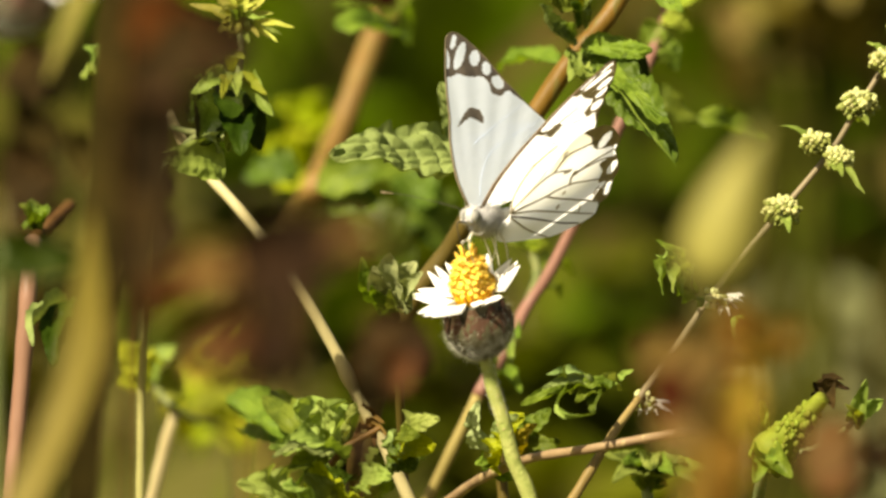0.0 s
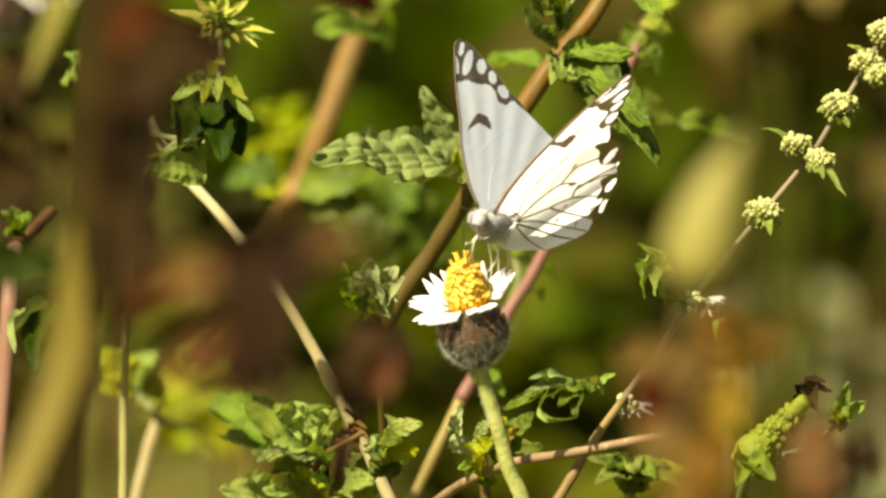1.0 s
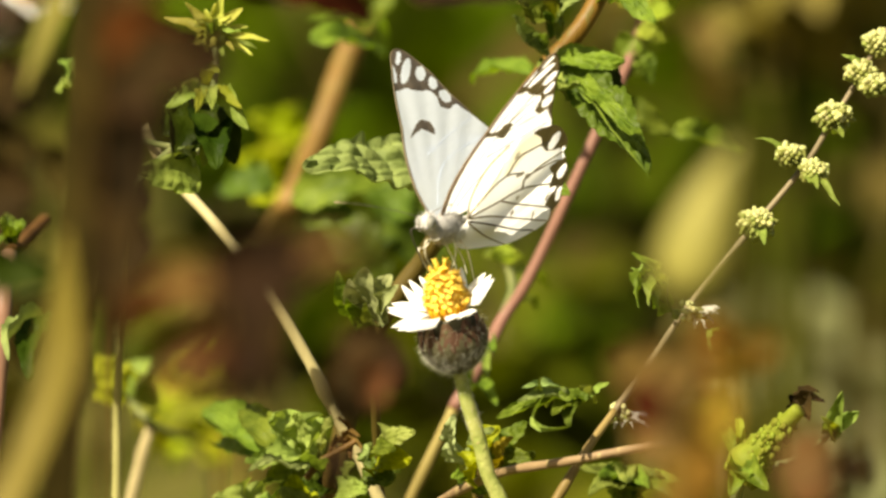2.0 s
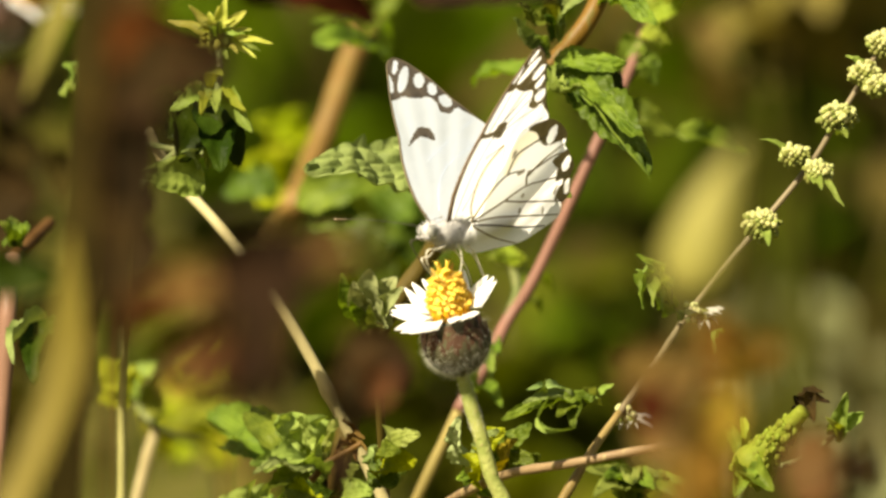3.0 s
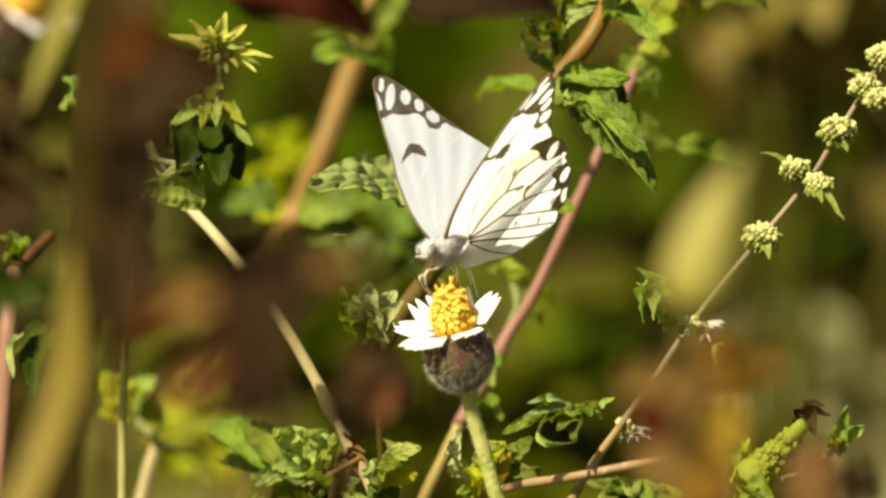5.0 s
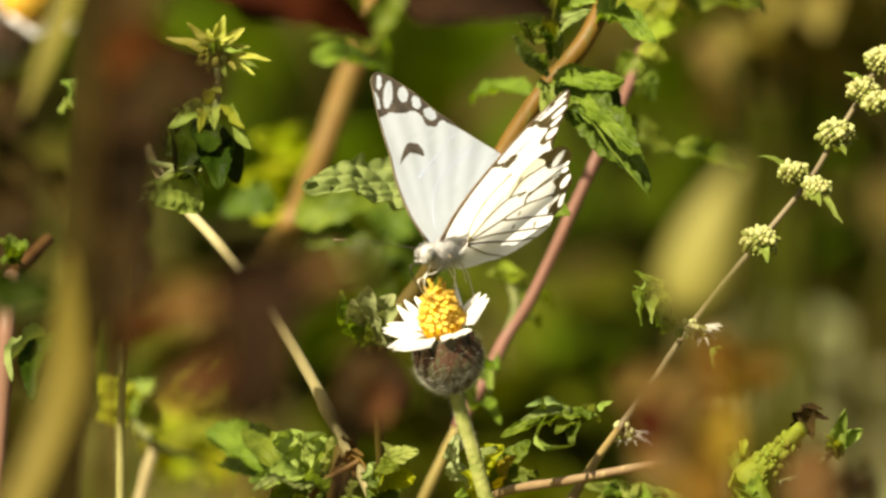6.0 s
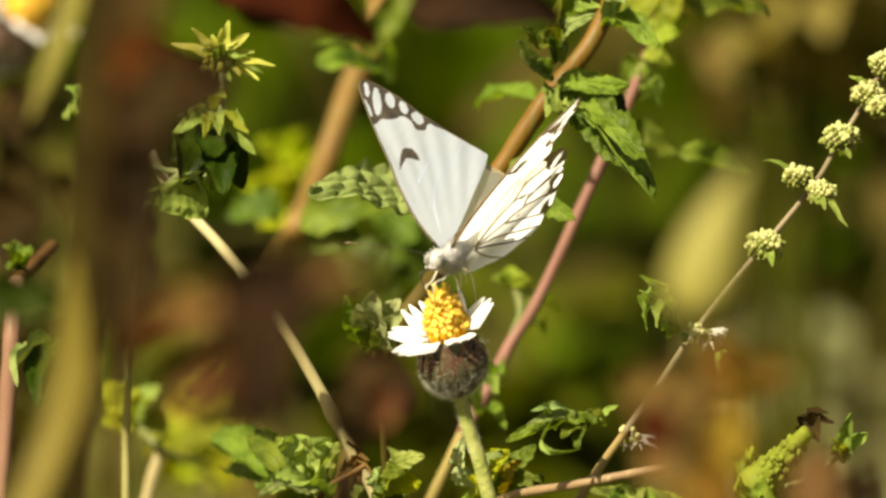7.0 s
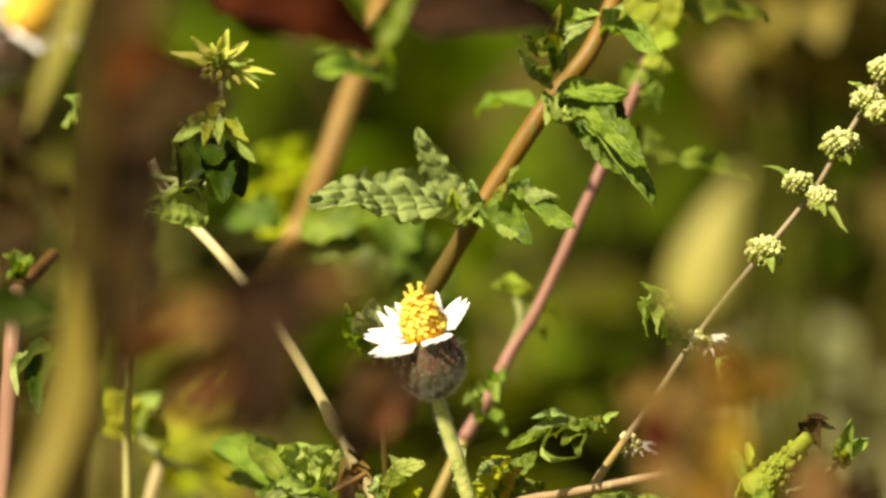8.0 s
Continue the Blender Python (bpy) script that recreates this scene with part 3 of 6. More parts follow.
FOLD_VEIN = ((4.8, 3.6), (7.1, 3.9), (11.8, 3.9))
HIND_SPOTS = ((-3.0, 18.2, 0.62, 0.3, 0), (-1.3, 12.2, 0.42, 0.4, 0), (1.2, 12.2, 0.4, 0.4, 0), (9.5, 7.1, 0.75, 0.55, 20), (5.6, 10.2, 0.45, 1.0, 0), (4.8, 12.4, 0.5, 0.5, 0), (-0.6, 21.1, 0.85, 0.35, 20))
EDGE_SPOTS = ((9.8, 16.4, 1.55, 1.35, 0), (3.2, 22.5, 1.25, 1.05, 0), (-0.9, 24.0, 1.2, 0.7, 0), (7.2, 20.2, 0.8, 0.6, -45))
MARGIN = (((12.9, 9.2), (13.5, 11.6), (13.3, 14.2), (12.3, 16.9), (10.3, 19.5), (8.1, 21.2), (7.5, 20.2), (8.0, 18.5), (8.0, 16.9), (8.5, 15.0), (9.6, 13.4), (11.3, 12.0)),
          ((4.7, 18.4), (5.4, 20.0), (5.7, 21.9), (4.8, 23.2), (2.3, 25.1), (0.4, 25.0), (-1.4, 25.2), (-2.8, 25.0), (-3.5, 23.2), (-2.6, 22.3), (-2.2, 21.1), (-0.8, 21.6), (-0.2, 22.6), (0.8, 22.3), (0.9, 20.6), (2.0, 20.4), (3.0, 20.3)))
YELLOW = (((1.3, -0.5), (3.7, -1.5), (7.4, -1.2), (9.9, 0.4), (12.1, 3.4), (9.0, 3.7), (4.8, 3.6), (2.8, 1.5)), ((6.4, 5.6), (8.4, 5.6), (11.2, 6.4), (12.6, 8.9), (12.5, 12.0), (9.6, 14.2), (10.0, 10.9), (8.9, 9.2), (6.8, 7.3)))
HINGE = {(1, True): (0.0008, 0.0011, 0.0005), (1, False): (-0.0012, 0.0021, -0.0007), (-1, True): (0.0021, -0.0014, 0.0008), (-1, False): (0.0003, -0.0018, 0.0)}


def oval(s, r, a, b, turn):
    w = radians(turn)
    out = []
    for k in range(10):
        q = math.tau * k / 10
        x, y = a * math.cos(q), b * math.sin(q)
        out.append((s + x * math.cos(w) - y * math.sin(w), r + x * math.sin(w) + y * math.cos(w)))
    return out


def mirrored(bm, side):
    if side < 0:
        bmesh.ops.scale(bm, vec=(1, -1, 1), verts=bm.verts)
        bmesh.ops.reverse_faces(bm, faces=bm.faces)
    return bm


def wing(parent, side, fore):
    """A wing with its marks and veins; side is 1 for the insect's left."""
    put = lambda name, bm, mat, up, label="": part(name, mirrored(bm, side), mat, up, label, local=True)
    if fore:
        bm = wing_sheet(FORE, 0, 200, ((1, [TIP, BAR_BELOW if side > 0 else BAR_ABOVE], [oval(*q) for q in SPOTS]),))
        # Near side gets the brighter cream, far side the bluish shaded white.
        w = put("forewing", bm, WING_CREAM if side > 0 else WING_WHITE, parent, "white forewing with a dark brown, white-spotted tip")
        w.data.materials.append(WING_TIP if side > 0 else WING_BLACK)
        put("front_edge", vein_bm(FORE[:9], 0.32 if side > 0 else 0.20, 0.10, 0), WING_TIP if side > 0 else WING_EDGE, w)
        put("outer_edge", vein_bm(FORE[8:18], 0.10, 0.07, 0), WING_EDGE, w)
        for pts in (((0, 0.4), (6, 2.4), (11.6, 5.4), (17.4, 9.8), (22.0, 12.4)), ((11.6, 5.6), (13.7, 11.9), (14.8, 16.8)), ((8.6, 5.1), (10.7, 11.5), (12.4, 17.4)), ((1, 2.0), (4.6, 4.6), (7.4, 9.0), (9.6, 19.4)), ((12.8, 4.4), (16.5, 6.4), (20, 7.8), (23.8, 9.6)),
                    ((12.4, 7.0), (16.2, 12.4), (17.6, 15.2)), ((13.4, 6.6), (17.2, 11.0), (20.2, 14.2))):
            if side > 0 or pts[0][0] in (8.6, 1):
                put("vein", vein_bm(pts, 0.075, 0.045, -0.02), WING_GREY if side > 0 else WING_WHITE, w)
    else:
        drop = 0.18
        rims = [oval(*q) for q in EDGE_SPOTS]
        bm = wing_sheet(HIND if side > 0 else [(a * 0.12 if a < 0 else a if a < 6 else 6 + (a - 6) * 0.5, b * 0.86) for a, b in HIND], -0.30, 220, ((2, YELLOW, ()), (1, MARGIN, rims), (3, [oval(*q) for q in HIND_SPOTS], ())), drop)
        w = put("hindwing", bm, WING_CREAM, parent, "cream hindwing with fine brown veins")
        for m in (WING_BROWN, WING_YELLOW, WING_GREY):
            w.data.materials.append(m)
        if side > 0:
            for k, pts in enumerate(HIND_VEINS):
                put("vein", vein_bm(pts, 0.16, 0.11, -0.36, drop), WING_EDGE if k == 7 else WING_BROWN, w)
            put("vein", vein_bm(EDGE_VEIN, 0.12, 0.15, -0.36, drop), WING_BROWN, w)
            put("vein", vein_bm(FOLD_VEIN, 0.05, 0.10, -0.36, drop), WING_CREAM, w)
    return w


def ball(centre, radii, bm=None, seg=16, rings=10):
    bm = bm or bmesh.new()
    made = bmesh.ops.create_uvsphere(bm, u_segments=seg, v_segments=rings, radius=1.0)["verts"]
    for v in made:
        v.co = Vector((centre[0] + v.co.x * radii[0], centre[1] + v.co.y * radii[1], centre[2] + v.co.z * radii[2])) * MM
    return bm


def butterfly(at):
    random.seed(11)
    root = thing("butterfly", at, "white butterfly with black-tipped, brown-veined wings sipping on a daisy", "butterfly")
    bm = ball((0.9, 0.2, -1.5), (3.5, 1.65, 1.95), None, 24, 16)
    for v in bm.verts:
        v.co += Vector((0, 0, noise.noise(v.co * 900) * 0.25 * MM))
    thorax = part("thorax", bm, FUZZ, root, "grey-white furry thorax", local=True)
    spots = []
    for k in range(1600):
        d = Vector((random.gauss(0, 1), random.gauss(0, 1), random.gauss(0, 1))).normalized()
        spots.append((Vector((0.9 + 3.4 * d.x, 0.2 + 1.6 * d.y, -1.5 + 1.9 * d.z)) * MM, d + Vector((-0.8, 0, 0))))
    part("fur", hairs_bm(spots, 1.0 * MM, 0.03 * MM), FUZZ, thorax, local=True, kind="stuff")
    # abdomen in rings
    bm = bmesh.new()
    rings = []
    for i in range(29):
        a = i / 28
        r = 1.35 * math.sin(math.pi * (0.16 + 0.80 * a)) ** 0.7 * (1 + 0.04 * math.cos(a * 50))
        rings.append([bm.verts.new(Vector((-1.6 - 12.5 * a, r * math.cos(w), -1.6 - 0.8 * a + r * math.sin(w))) * MM) for w in (math.tau * k / 14 for k in range(14))])
    for a, b in zip(rings, rings[1:]):
        for k in range(14):
            bm.faces.new((a[k], b[k], b[(k + 1) % 14], a[(k + 1) % 14]))
    bm.faces.new(rings[0])
    bm.faces.new(rings[-1][::-1])
    part("abdomen", bm, FUZZ, root, local=True)
    head = part("head", ball((5.4, 0.15, -0.1), (1.3, 1.3, 1.25)), FUZZ, root, local=True)
    spots = []
    for k in range(260):
        d = Vector((random.gauss(0, 1), random.gauss(0, 1), random.gauss(0, 1))).normalized()
        spots.append((Vector((5.3 + 1.2 * d.x, 0.15 + 1.2 * d.y, -0.1 + 1.2 * d.z)) * MM, d + Vector((0.5, 0, 0.2))))
    part("fur", hairs_bm(spots, 0.8 * MM, 0.04 * MM), FUZZ, head, local=True, kind="stuff")
    for y in (1, -1):
        part("eye", ball((5.9, 0.15 + 0.9 * y, 0.05), (0.95, 0.62, 1.0)), EYE, head, "pale speckled eye", local=True)
        pts = [(6.0, 0.6 * y, 0.8), (8.4, 3.2 * y, 2.0), (11.0, 6.4 * y, 3.1), (13.0, 8.7 * y, 3.7)]
        antenna = part("antenna", tube(bmesh.new(), [Vector(q) * MM for q in pts], 0.055 * MM, 0.045 * MM, 6, 16), ANTENNA, head, local=True)
        end = [Vector(q) * MM for q in ((12.6, 8.3 * y, 3.6), (13.3, 9.0 * y, 3.75), (13.9, 9.7 * y, 3.9))]
        part("club", tube(bmesh.new(), end, 0.05 * MM, 0.13 * MM, 8, 8), WING_BROWN, antenna, "pale-tipped club", local=True)
        part("palp", tube(bmesh.new(), [Vector(q) * MM for q in ((6.3, 0.15 + 0.35 * y, -0.9), (7.2, 0.15 + 0.4 * y, -0.7), (7.9, 0.15 + 0.4 * y, -0.2))], 0.34 * MM, 0.12 * MM, 7, 8), FUZZ, head, local=True)
    part("proboscis", tube(bmesh.new(), [Vector(q) * MM for q in ((6.3, 0, -1.0), (8.4, 0, -0.5), (9.7, 0, -0.5), (9.3, 0, -1.9), (8.0, 0, -4.2), (6.6, 0, -6.4))], 0.12 * MM, 0.08 * MM, 6, 20), ANTENNA, head, "dark elbowed sucking tube", local=True)
    for pts in (((3.6, 1.3, -2.4), (6.0, 1.6, -2.5), (8.3, 1.5, -2.2), (8.2, 1.2, -4.4), (5.6, 0.6, -6.7)), ((3.2, -0.8, -2.6), (5.4, -0.6, -3.6), (7.4, -0.4, -3.5), (6.8, -0.4, -5.0), (4.8, -0.6, -7.0)),
                ((1.4, 1.5, -2.8), (1.4, 1.9, -4.4), (1.8, 1.7, -6.4), (2.8, 0.8, -8.4)), ((0.4, -1.0, -3.0), (-1.6, -1.3, -4.8), (-3.0, -1.1, -7.4), (-3.4, -1.0, -10.0)),
                ((-0.6, 1.4, -3.2), (-1.6, 1.9, -5.0), (-2.4, 1.9, -7.2), (-3.2, 1.8, -9.6)), ((-1.4, -1.0, -3.0), (-4.4, -1.8, -4.6), (-6.2, -1.8, -7.0), (-6.8, -1.7, -9.2))):
        bm = tube(bmesh.new(), [Vector(q) * MM for q in pts], 0.14 * MM, 0.075 * MM, 7, 18)
        part("leg", bm, LEG, root, local=True)
    wings = [(wing(root, side, fore), side, fore) for side in (1, -1) for fore in (True, False)]
    return root, wings


fly, wings = butterfly((0, 0, 0))


# ---- plants ----
def stub(points, r0, r1, material, parent, knots=0, name="stem", label="", foot=True, n=50, dx=0.0):
    """A stem through the points (upper end first), carried on down to the ground."""
    pts = list(points)
    if foot:
        low, d = Vector(pts[-1]), Vector(pts[-1]) - Vector(pts[-2])
        run = max(-0.12, min(0.12, d.x / max(0.001, -d.z) * low.z)) + dx
        base = Vector((low.x + run * 0.8, low.y + 0.006, -0.004))
        total = (base - low).length
        mid = low + d.normalized() * total * 0.4
        a = 1.5 * d.length / total
        while a < 0.8:
            pts.append(low * (1 - a) ** 2 + mid * 2 * a * (1 - a) + base * a * a)
            a *= 1.7
        pts.append(base)
        n = max(n, 9 * (len(pts) - 1))
    return stalk(parent, pts, r0, r1, material, name, label, n, 10, knots)


BIG = thing("mint_plant", (-0.0181, 1.9952, 0.0000), "leafy weed with a brown stem and crinkled toothed leaves", "plant")
stub([(0.0279, 2.0329, 0.3582), (0.0215, 2.0240, 0.3449), (0.0148, 2.0228, 0.3364), (0.0052, 2.0207, 0.3217)], 1.25, 1.45, STEM_BROWN, BIG, foot=False, label="reddish-brown stem")
# Same stem further down; its shade is put in as a darker olive.
stub([(0.0052, 2.0207, 0.3217), (-0.0016, 2.0261, 0.3095), (-0.0077, 2.0276, 0.3002), (-0.0118, 2.0290, 0.2901), (-0.0147, 2.0272, 0.2770)], 1.45, 1.6, STEM_OLIVE, BIG, name="lower_stem", label="lower stem, dark olive-brown for shade")
# leaves at the lower node
leaf(BIG, (0.0024, 2.0164, 0.3210), (-0.0195, 2.0000, 0.3257), 10.6, LEAF_SOFT, up=(-0.20, -0.68, 0.70), bend=0.26, wrinkle=0.85, fold=0.1, teeth=9, curl=0.3, cells=8.6, frill=0.13, nu=150, nv=60, label="pale green quilted leaf")
leaf(BIG, (0.0025, 2.0165, 0.3210), (-0.0038, 2.0154, 0.3344), 5.2, LEAF_SOFT, up=(-0.35, -0.9, 0.25), bend=-0.2, wrinkle=0.3, fold=0.25, cells=6, teeth=9, curl=0.4, frill=0.15, nu=70, nv=26)
leaf(BIG, (0.0026, 2.0150, 0.3205), (0.0013, 2.0120, 0.3262), 3.0, LEAF_YOUNG, up=(-0.2, -0.9, 0.3), fold=0.5, curl=0.8)
leaf(BIG, (0.0023, 2.0120, 0.3206), (0.0060, 2.0130, 0.3239), 1.7, LEAF_PALE, up=(-0.3, -0.8, 0.5), fold=0.7, teeth=0)
leaf(BIG, (0.0054, 2.0150, 0.3241), (0.0040, 2.0120, 0.3273), 2.4, LEAF_SOFT, up=(-0.3, -0.8, 0.4), fold=0.5)
leaf(BIG, (0.0044, 2.0130, 0.3206), (0.0058, 2.0100, 0.3207), 1.6, LEAF_PALE, bend=0.9)
leaf(BIG, (0.0064, 2.0185, 0.3217), (0.0188, 2.0060, 0.3216), 5.6, LEAF, up=(-0.05, -0.55, 0.82), bend=0.3, wrinkle=0.4, curl=1.1, cells=8, teeth=11, nu=70, nv=26)
leaf(BIG, (0.0067, 2.0170, 0.3212), (0.0130, 2.0020, 0.3190), 4.8, LEAF_MID, up=(-0.1, -0.75, 0.6), wrinkle=0.4, curl=0.9, nu=40, nv=16)
leaf(BIG, (0.0078, 2.0040, 0.3214), (0.0111, 1.9990, 0.3208), 1.5, LEAF_PALE, up=(-0.1, -0.7, 0.6), bend=-0.4, curl=0.9)
leaf(BIG, (0.0077, 2.0250, 0.3199), (0.0126, 2.0230, 0.3260), 5.0, LEAF_SOFT, up=(0.3, -0.85, 0.45), wrinkle=0.6, fold=0.3, cells=7, nu=46, nv=18)
leaf(BIG, (0.0117, 2.0180, 0.3216), (0.0169, 2.0080, 0.3251), 2.0, LEAF_SOFT, up=(-0.3, -0.6, 0.7), bend=0.6, curl=1.3, nu=30, nv=10)
leaf(BIG, (0.0075, 2.0195, 0.3205), (0.0094, 2.0180, 0.3262), 2.4, LEAF_YOUNG, up=(-0.3, -0.8, 0.4), fold=0.5)
leaf(BIG, (0.0096, 2.0210, 0.3253), (0.0116, 2.0200, 0.3280), 1.4, LEAF_PALE, fold=0.6, teeth=0)
# leaves at the upper node
leaf(BIG, (0.0168, 2.0190, 0.3394), (0.0272, 2.0080, 0.3400), 3.7, LEAF, up=(-0.1, -0.9, 0.4), bend=0.2, wrinkle=0.35, fold=0.05, cells=6, teeth=11, nu=60, nv=24)
# One folded leaf: its shaded and lit sides are separate darker and lighter greens.
leaf(BIG, (0.0161, 2.0186, 0.3381), (0.0300, 1.9951, 0.3251), 7.4, LEAF_MID, up=(0.40, -0.9, 0.30), bend=0.35, wrinkle=0.8, fold=0.25, cells=11, teeth=13, nu=90, nv=36, label="drooping quilted leaf, darker green for its shaded side")
leaf(BIG, (0.0190, 2.0080, 0.3370), (0.0292, 1.9900, 0.3314), 2.8, LEAF, up=(0.25, -0.9, 0.3), bend=0.25, wrinkle=0.55, fold=0.2, cells=6, teeth=9, curl=0.7, frill=0.2, nu=70, nv=28, label="lighter green strip for the lit half of the drooping leaf")
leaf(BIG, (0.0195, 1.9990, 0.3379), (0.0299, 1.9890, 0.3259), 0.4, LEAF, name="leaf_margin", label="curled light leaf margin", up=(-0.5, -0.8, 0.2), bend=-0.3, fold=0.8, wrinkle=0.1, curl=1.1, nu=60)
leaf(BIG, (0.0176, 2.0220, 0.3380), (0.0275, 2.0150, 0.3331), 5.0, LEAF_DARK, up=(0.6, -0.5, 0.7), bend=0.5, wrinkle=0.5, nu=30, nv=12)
leaf(BIG, (0.0145, 2.0130, 0.3395), (0.0199, 2.0020, 0.3375), 2.6, LEAF_PALE, up=(0.5, -0.75, 0.4), bend=-0.75, fold=0.5, curl=1.2, nu=50, nv=16)
leaf(BIG, (0.0154, 2.0163, 0.3400), (0.0102, 2.0064, 0.3470), 2.6, LEAF_SOFT, up=(0.5, -0.75, 0.4), fold=0.8, bend=-0.35, nu=40, nv=14)
leaf(BIG, (0.0149, 2.0140, 0.3408), (0.0134, 2.0090, 0.3436), 1.8, LEAF_PALE, fold=0.6)
leaf(BIG, (0.0156, 2.0166, 0.3447), (0.0109, 2.0106, 0.3484), 3.6, LEAF, up=(0.1, -0.7, 0.7), fold=0.5, bend=-0.4, nu=40, nv=14)
leaf(BIG, (0.0159, 2.0160, 0.3420), (0.0149, 2.0100, 0.3466), 1.8, LEAF_MID, fold=0.6)
leaf(BIG, (0.0171, 2.0150, 0.3423), (0.0173, 2.0100, 0.3469), 1.6, LEAF_PALE, fold=0.6)
leaf(BIG, (0.0176, 2.0168, 0.3442), (0.0168, 2.0102, 0.3529), 3.0, LEAF_YOUNG, up=(-0.5, -0.8, 0.1), fold=0.6, bend=0.2)
leaf(BIG, (0.0182, 2.0169, 0.3447), (0.0214, 2.0070, 0.3507), 3.4, LEAF_SOFT, up=(-0.4, -0.8, 0.4), wrinkle=0.4, fold=0.4, nu=40, nv=16)
leaf(BIG, (0.0185, 2.0180, 0.3477), (0.0228, 2.0080, 0.3515), 2.6, LEAF_PALE, up=(-0.2, -0.7, 0.6), wrinkle=0.3, curl=1.1)
leaf(BIG, (0.0232, 2.0242, 0.3469), (0.0310, 2.0120, 0.3455), 4.2, LEAF, up=(0.1, -0.55, 0.85), bend=0.35, wrinkle=0.5, nu=50, nv=20)
leaf(BIG, (0.0235, 2.0240, 0.3471), (0.0261, 2.0140, 0.3513), 2.8, LEAF_SOFT, up=(0.1, -0.6, 0.8), bend=0.4, wrinkle=0.3)
leaf(BIG, (0.0252, 2.0400, 0.3449), (0.0310, 2.0550, 0.3464), 5.0, LEAF_YOUNG, up=(0.1, -0.7, 0.7), wrinkle=0.4)
leaf(BIG, (0.0137, 2.0520, 0.3326), (0.0052, 2.0750, 0.3276), 4.0, LEAF, up=(0, -0.8, 0.6), bend=0.3)

# the pink-stemmed plant close behind
PINK = thing("pink_stemmed_weed", grounded((-0.0070, 2.0631, 0.2713)), "weed with a smooth pink stem and small yellowish leaves", "plant")
stub([(0.0318, 2.0738, 0.3474), (0.0307, 2.0730, 0.3416), (0.0294, 2.0721, 0.3350), (0.0231, 2.0631, 0.3215), (0.0142, 2.0604, 0.3021), (0.0101, 2.0595, 0.2955), (0.0070, 2.0544, 0.2900), (0.0030, 2.0507, 0.2834)], 0.75, 1.0, STEM_PINK, PINK, foot=False, label="smooth pink stem")
stub([(0.0030, 2.0507, 0.2834), (-0.0013, 2.0494, 0.2743)], 0.85, 0.95, STEM_TAN, PINK, name="lower_stem", label="dull tan lower stem")
for b, t, w in (((0.0306, 2.0729, 0.3408), (0.0343, 2.0743, 0.3507), 6.5), ((0.0306, 2.0729, 0.3408), (0.0268, 2.0738, 0.3474), 6.0), ((0.0302, 2.0727, 0.3392), (0.0360, 2.0731, 0.3425), 5.5), ((0.0297, 2.0724, 0.3375), (0.0339, 2.0721, 0.3354), 4.5), ((0.0296, 2.0722, 0.3359), (0.0264, 2.0717, 0.3325), 4.0),
                ((0.0302, 2.0729, 0.3408), (0.0251, 2.0731, 0.3425), 5.0), ((0.0289, 2.0720, 0.3342), (0.0318, 2.0713, 0.3292), 4.0), ((0.0287, 2.0719, 0.3334), (0.0268, 2.0713, 0.3292), 4.0), ((0.0308, 2.0873, 0.3424), (0.0384, 2.0877, 0.3457), 6.0)):
    leaf(PINK, b, t, w, LEAF_YOUNG if w > 4.2 else LEAF, up=(0.1, -0.8, 0.5), wrinkle=0.6)
leaf(PINK, (0.0339, 2.0735, 0.3450), (0.0484, 2.0870, 0.3406), 5.0, LEAF, up=(0, -0.8, 0.6), bend=0.2)
leaf(PINK, (0.0256, 2.0707, 0.3251), (0.0348, 2.0702, 0.3218), 4.8, LEAF, up=(0, -0.8, 0.6), bend=0.3)
leaf(PINK, (0.0348, 2.0703, 0.3222), (0.0454, 2.0768, 0.3185), 4.2, LEAF, up=(0, -0.8, 0.6), bend=0.3)
stalk(PINK, [(0.0103, 2.0596, 0.2962), (0.0115, 2.0670, 0.2986), (0.0110, 2.0744, 0.3009), (0.0097, 2.0747, 0.3034)], 0.8, 0.5, STEM_GREEN, "twig")
for b, t, w in (((0.0101, 2.0745, 0.3018), (0.0072, 2.0747, 0.3030), 3.0), ((0.0101, 2.0745, 0.3018), (0.0101, 2.0749, 0.3049), 3.5), ((0.0101, 2.0745, 0.3018), (0.0131, 2.0746, 0.3026), 3.2), ((0.0110, 2.0809, 0.2974), (0.0170, 2.0946, 0.2942), 3.0), ((0.0104, 2.0805, 0.2941), (0.0153, 2.0943, 0.2916), 2.4)):
    leaf(PINK, b, t, w, LEAF_YOUNG if w > 3.05 else LEAF, wrinkle=0.3)
for b, t, w in (((0.0070, 2.0517, 0.2904), (0.0045, 2.0445, 0.2897), 2.4), ((0.0071, 2.0517, 0.2906), (0.0089, 2.0380, 0.2937), 2.6), ((0.0070, 2.0517, 0.2904), (0.0079, 2.0375, 0.2900), 2.0), ((0.0051, 2.0511, 0.2863), (0.0094, 2.0369, 0.2859), 3.0), ((0.0051, 2.0511, 0.2863), (0.0030, 2.0375, 0.2904), 2.0)):
    leaf(PINK, b, t, w, LEAF_PALE if w < 2.5 else LEAF, wrinkle=0.3, fold=0.6)

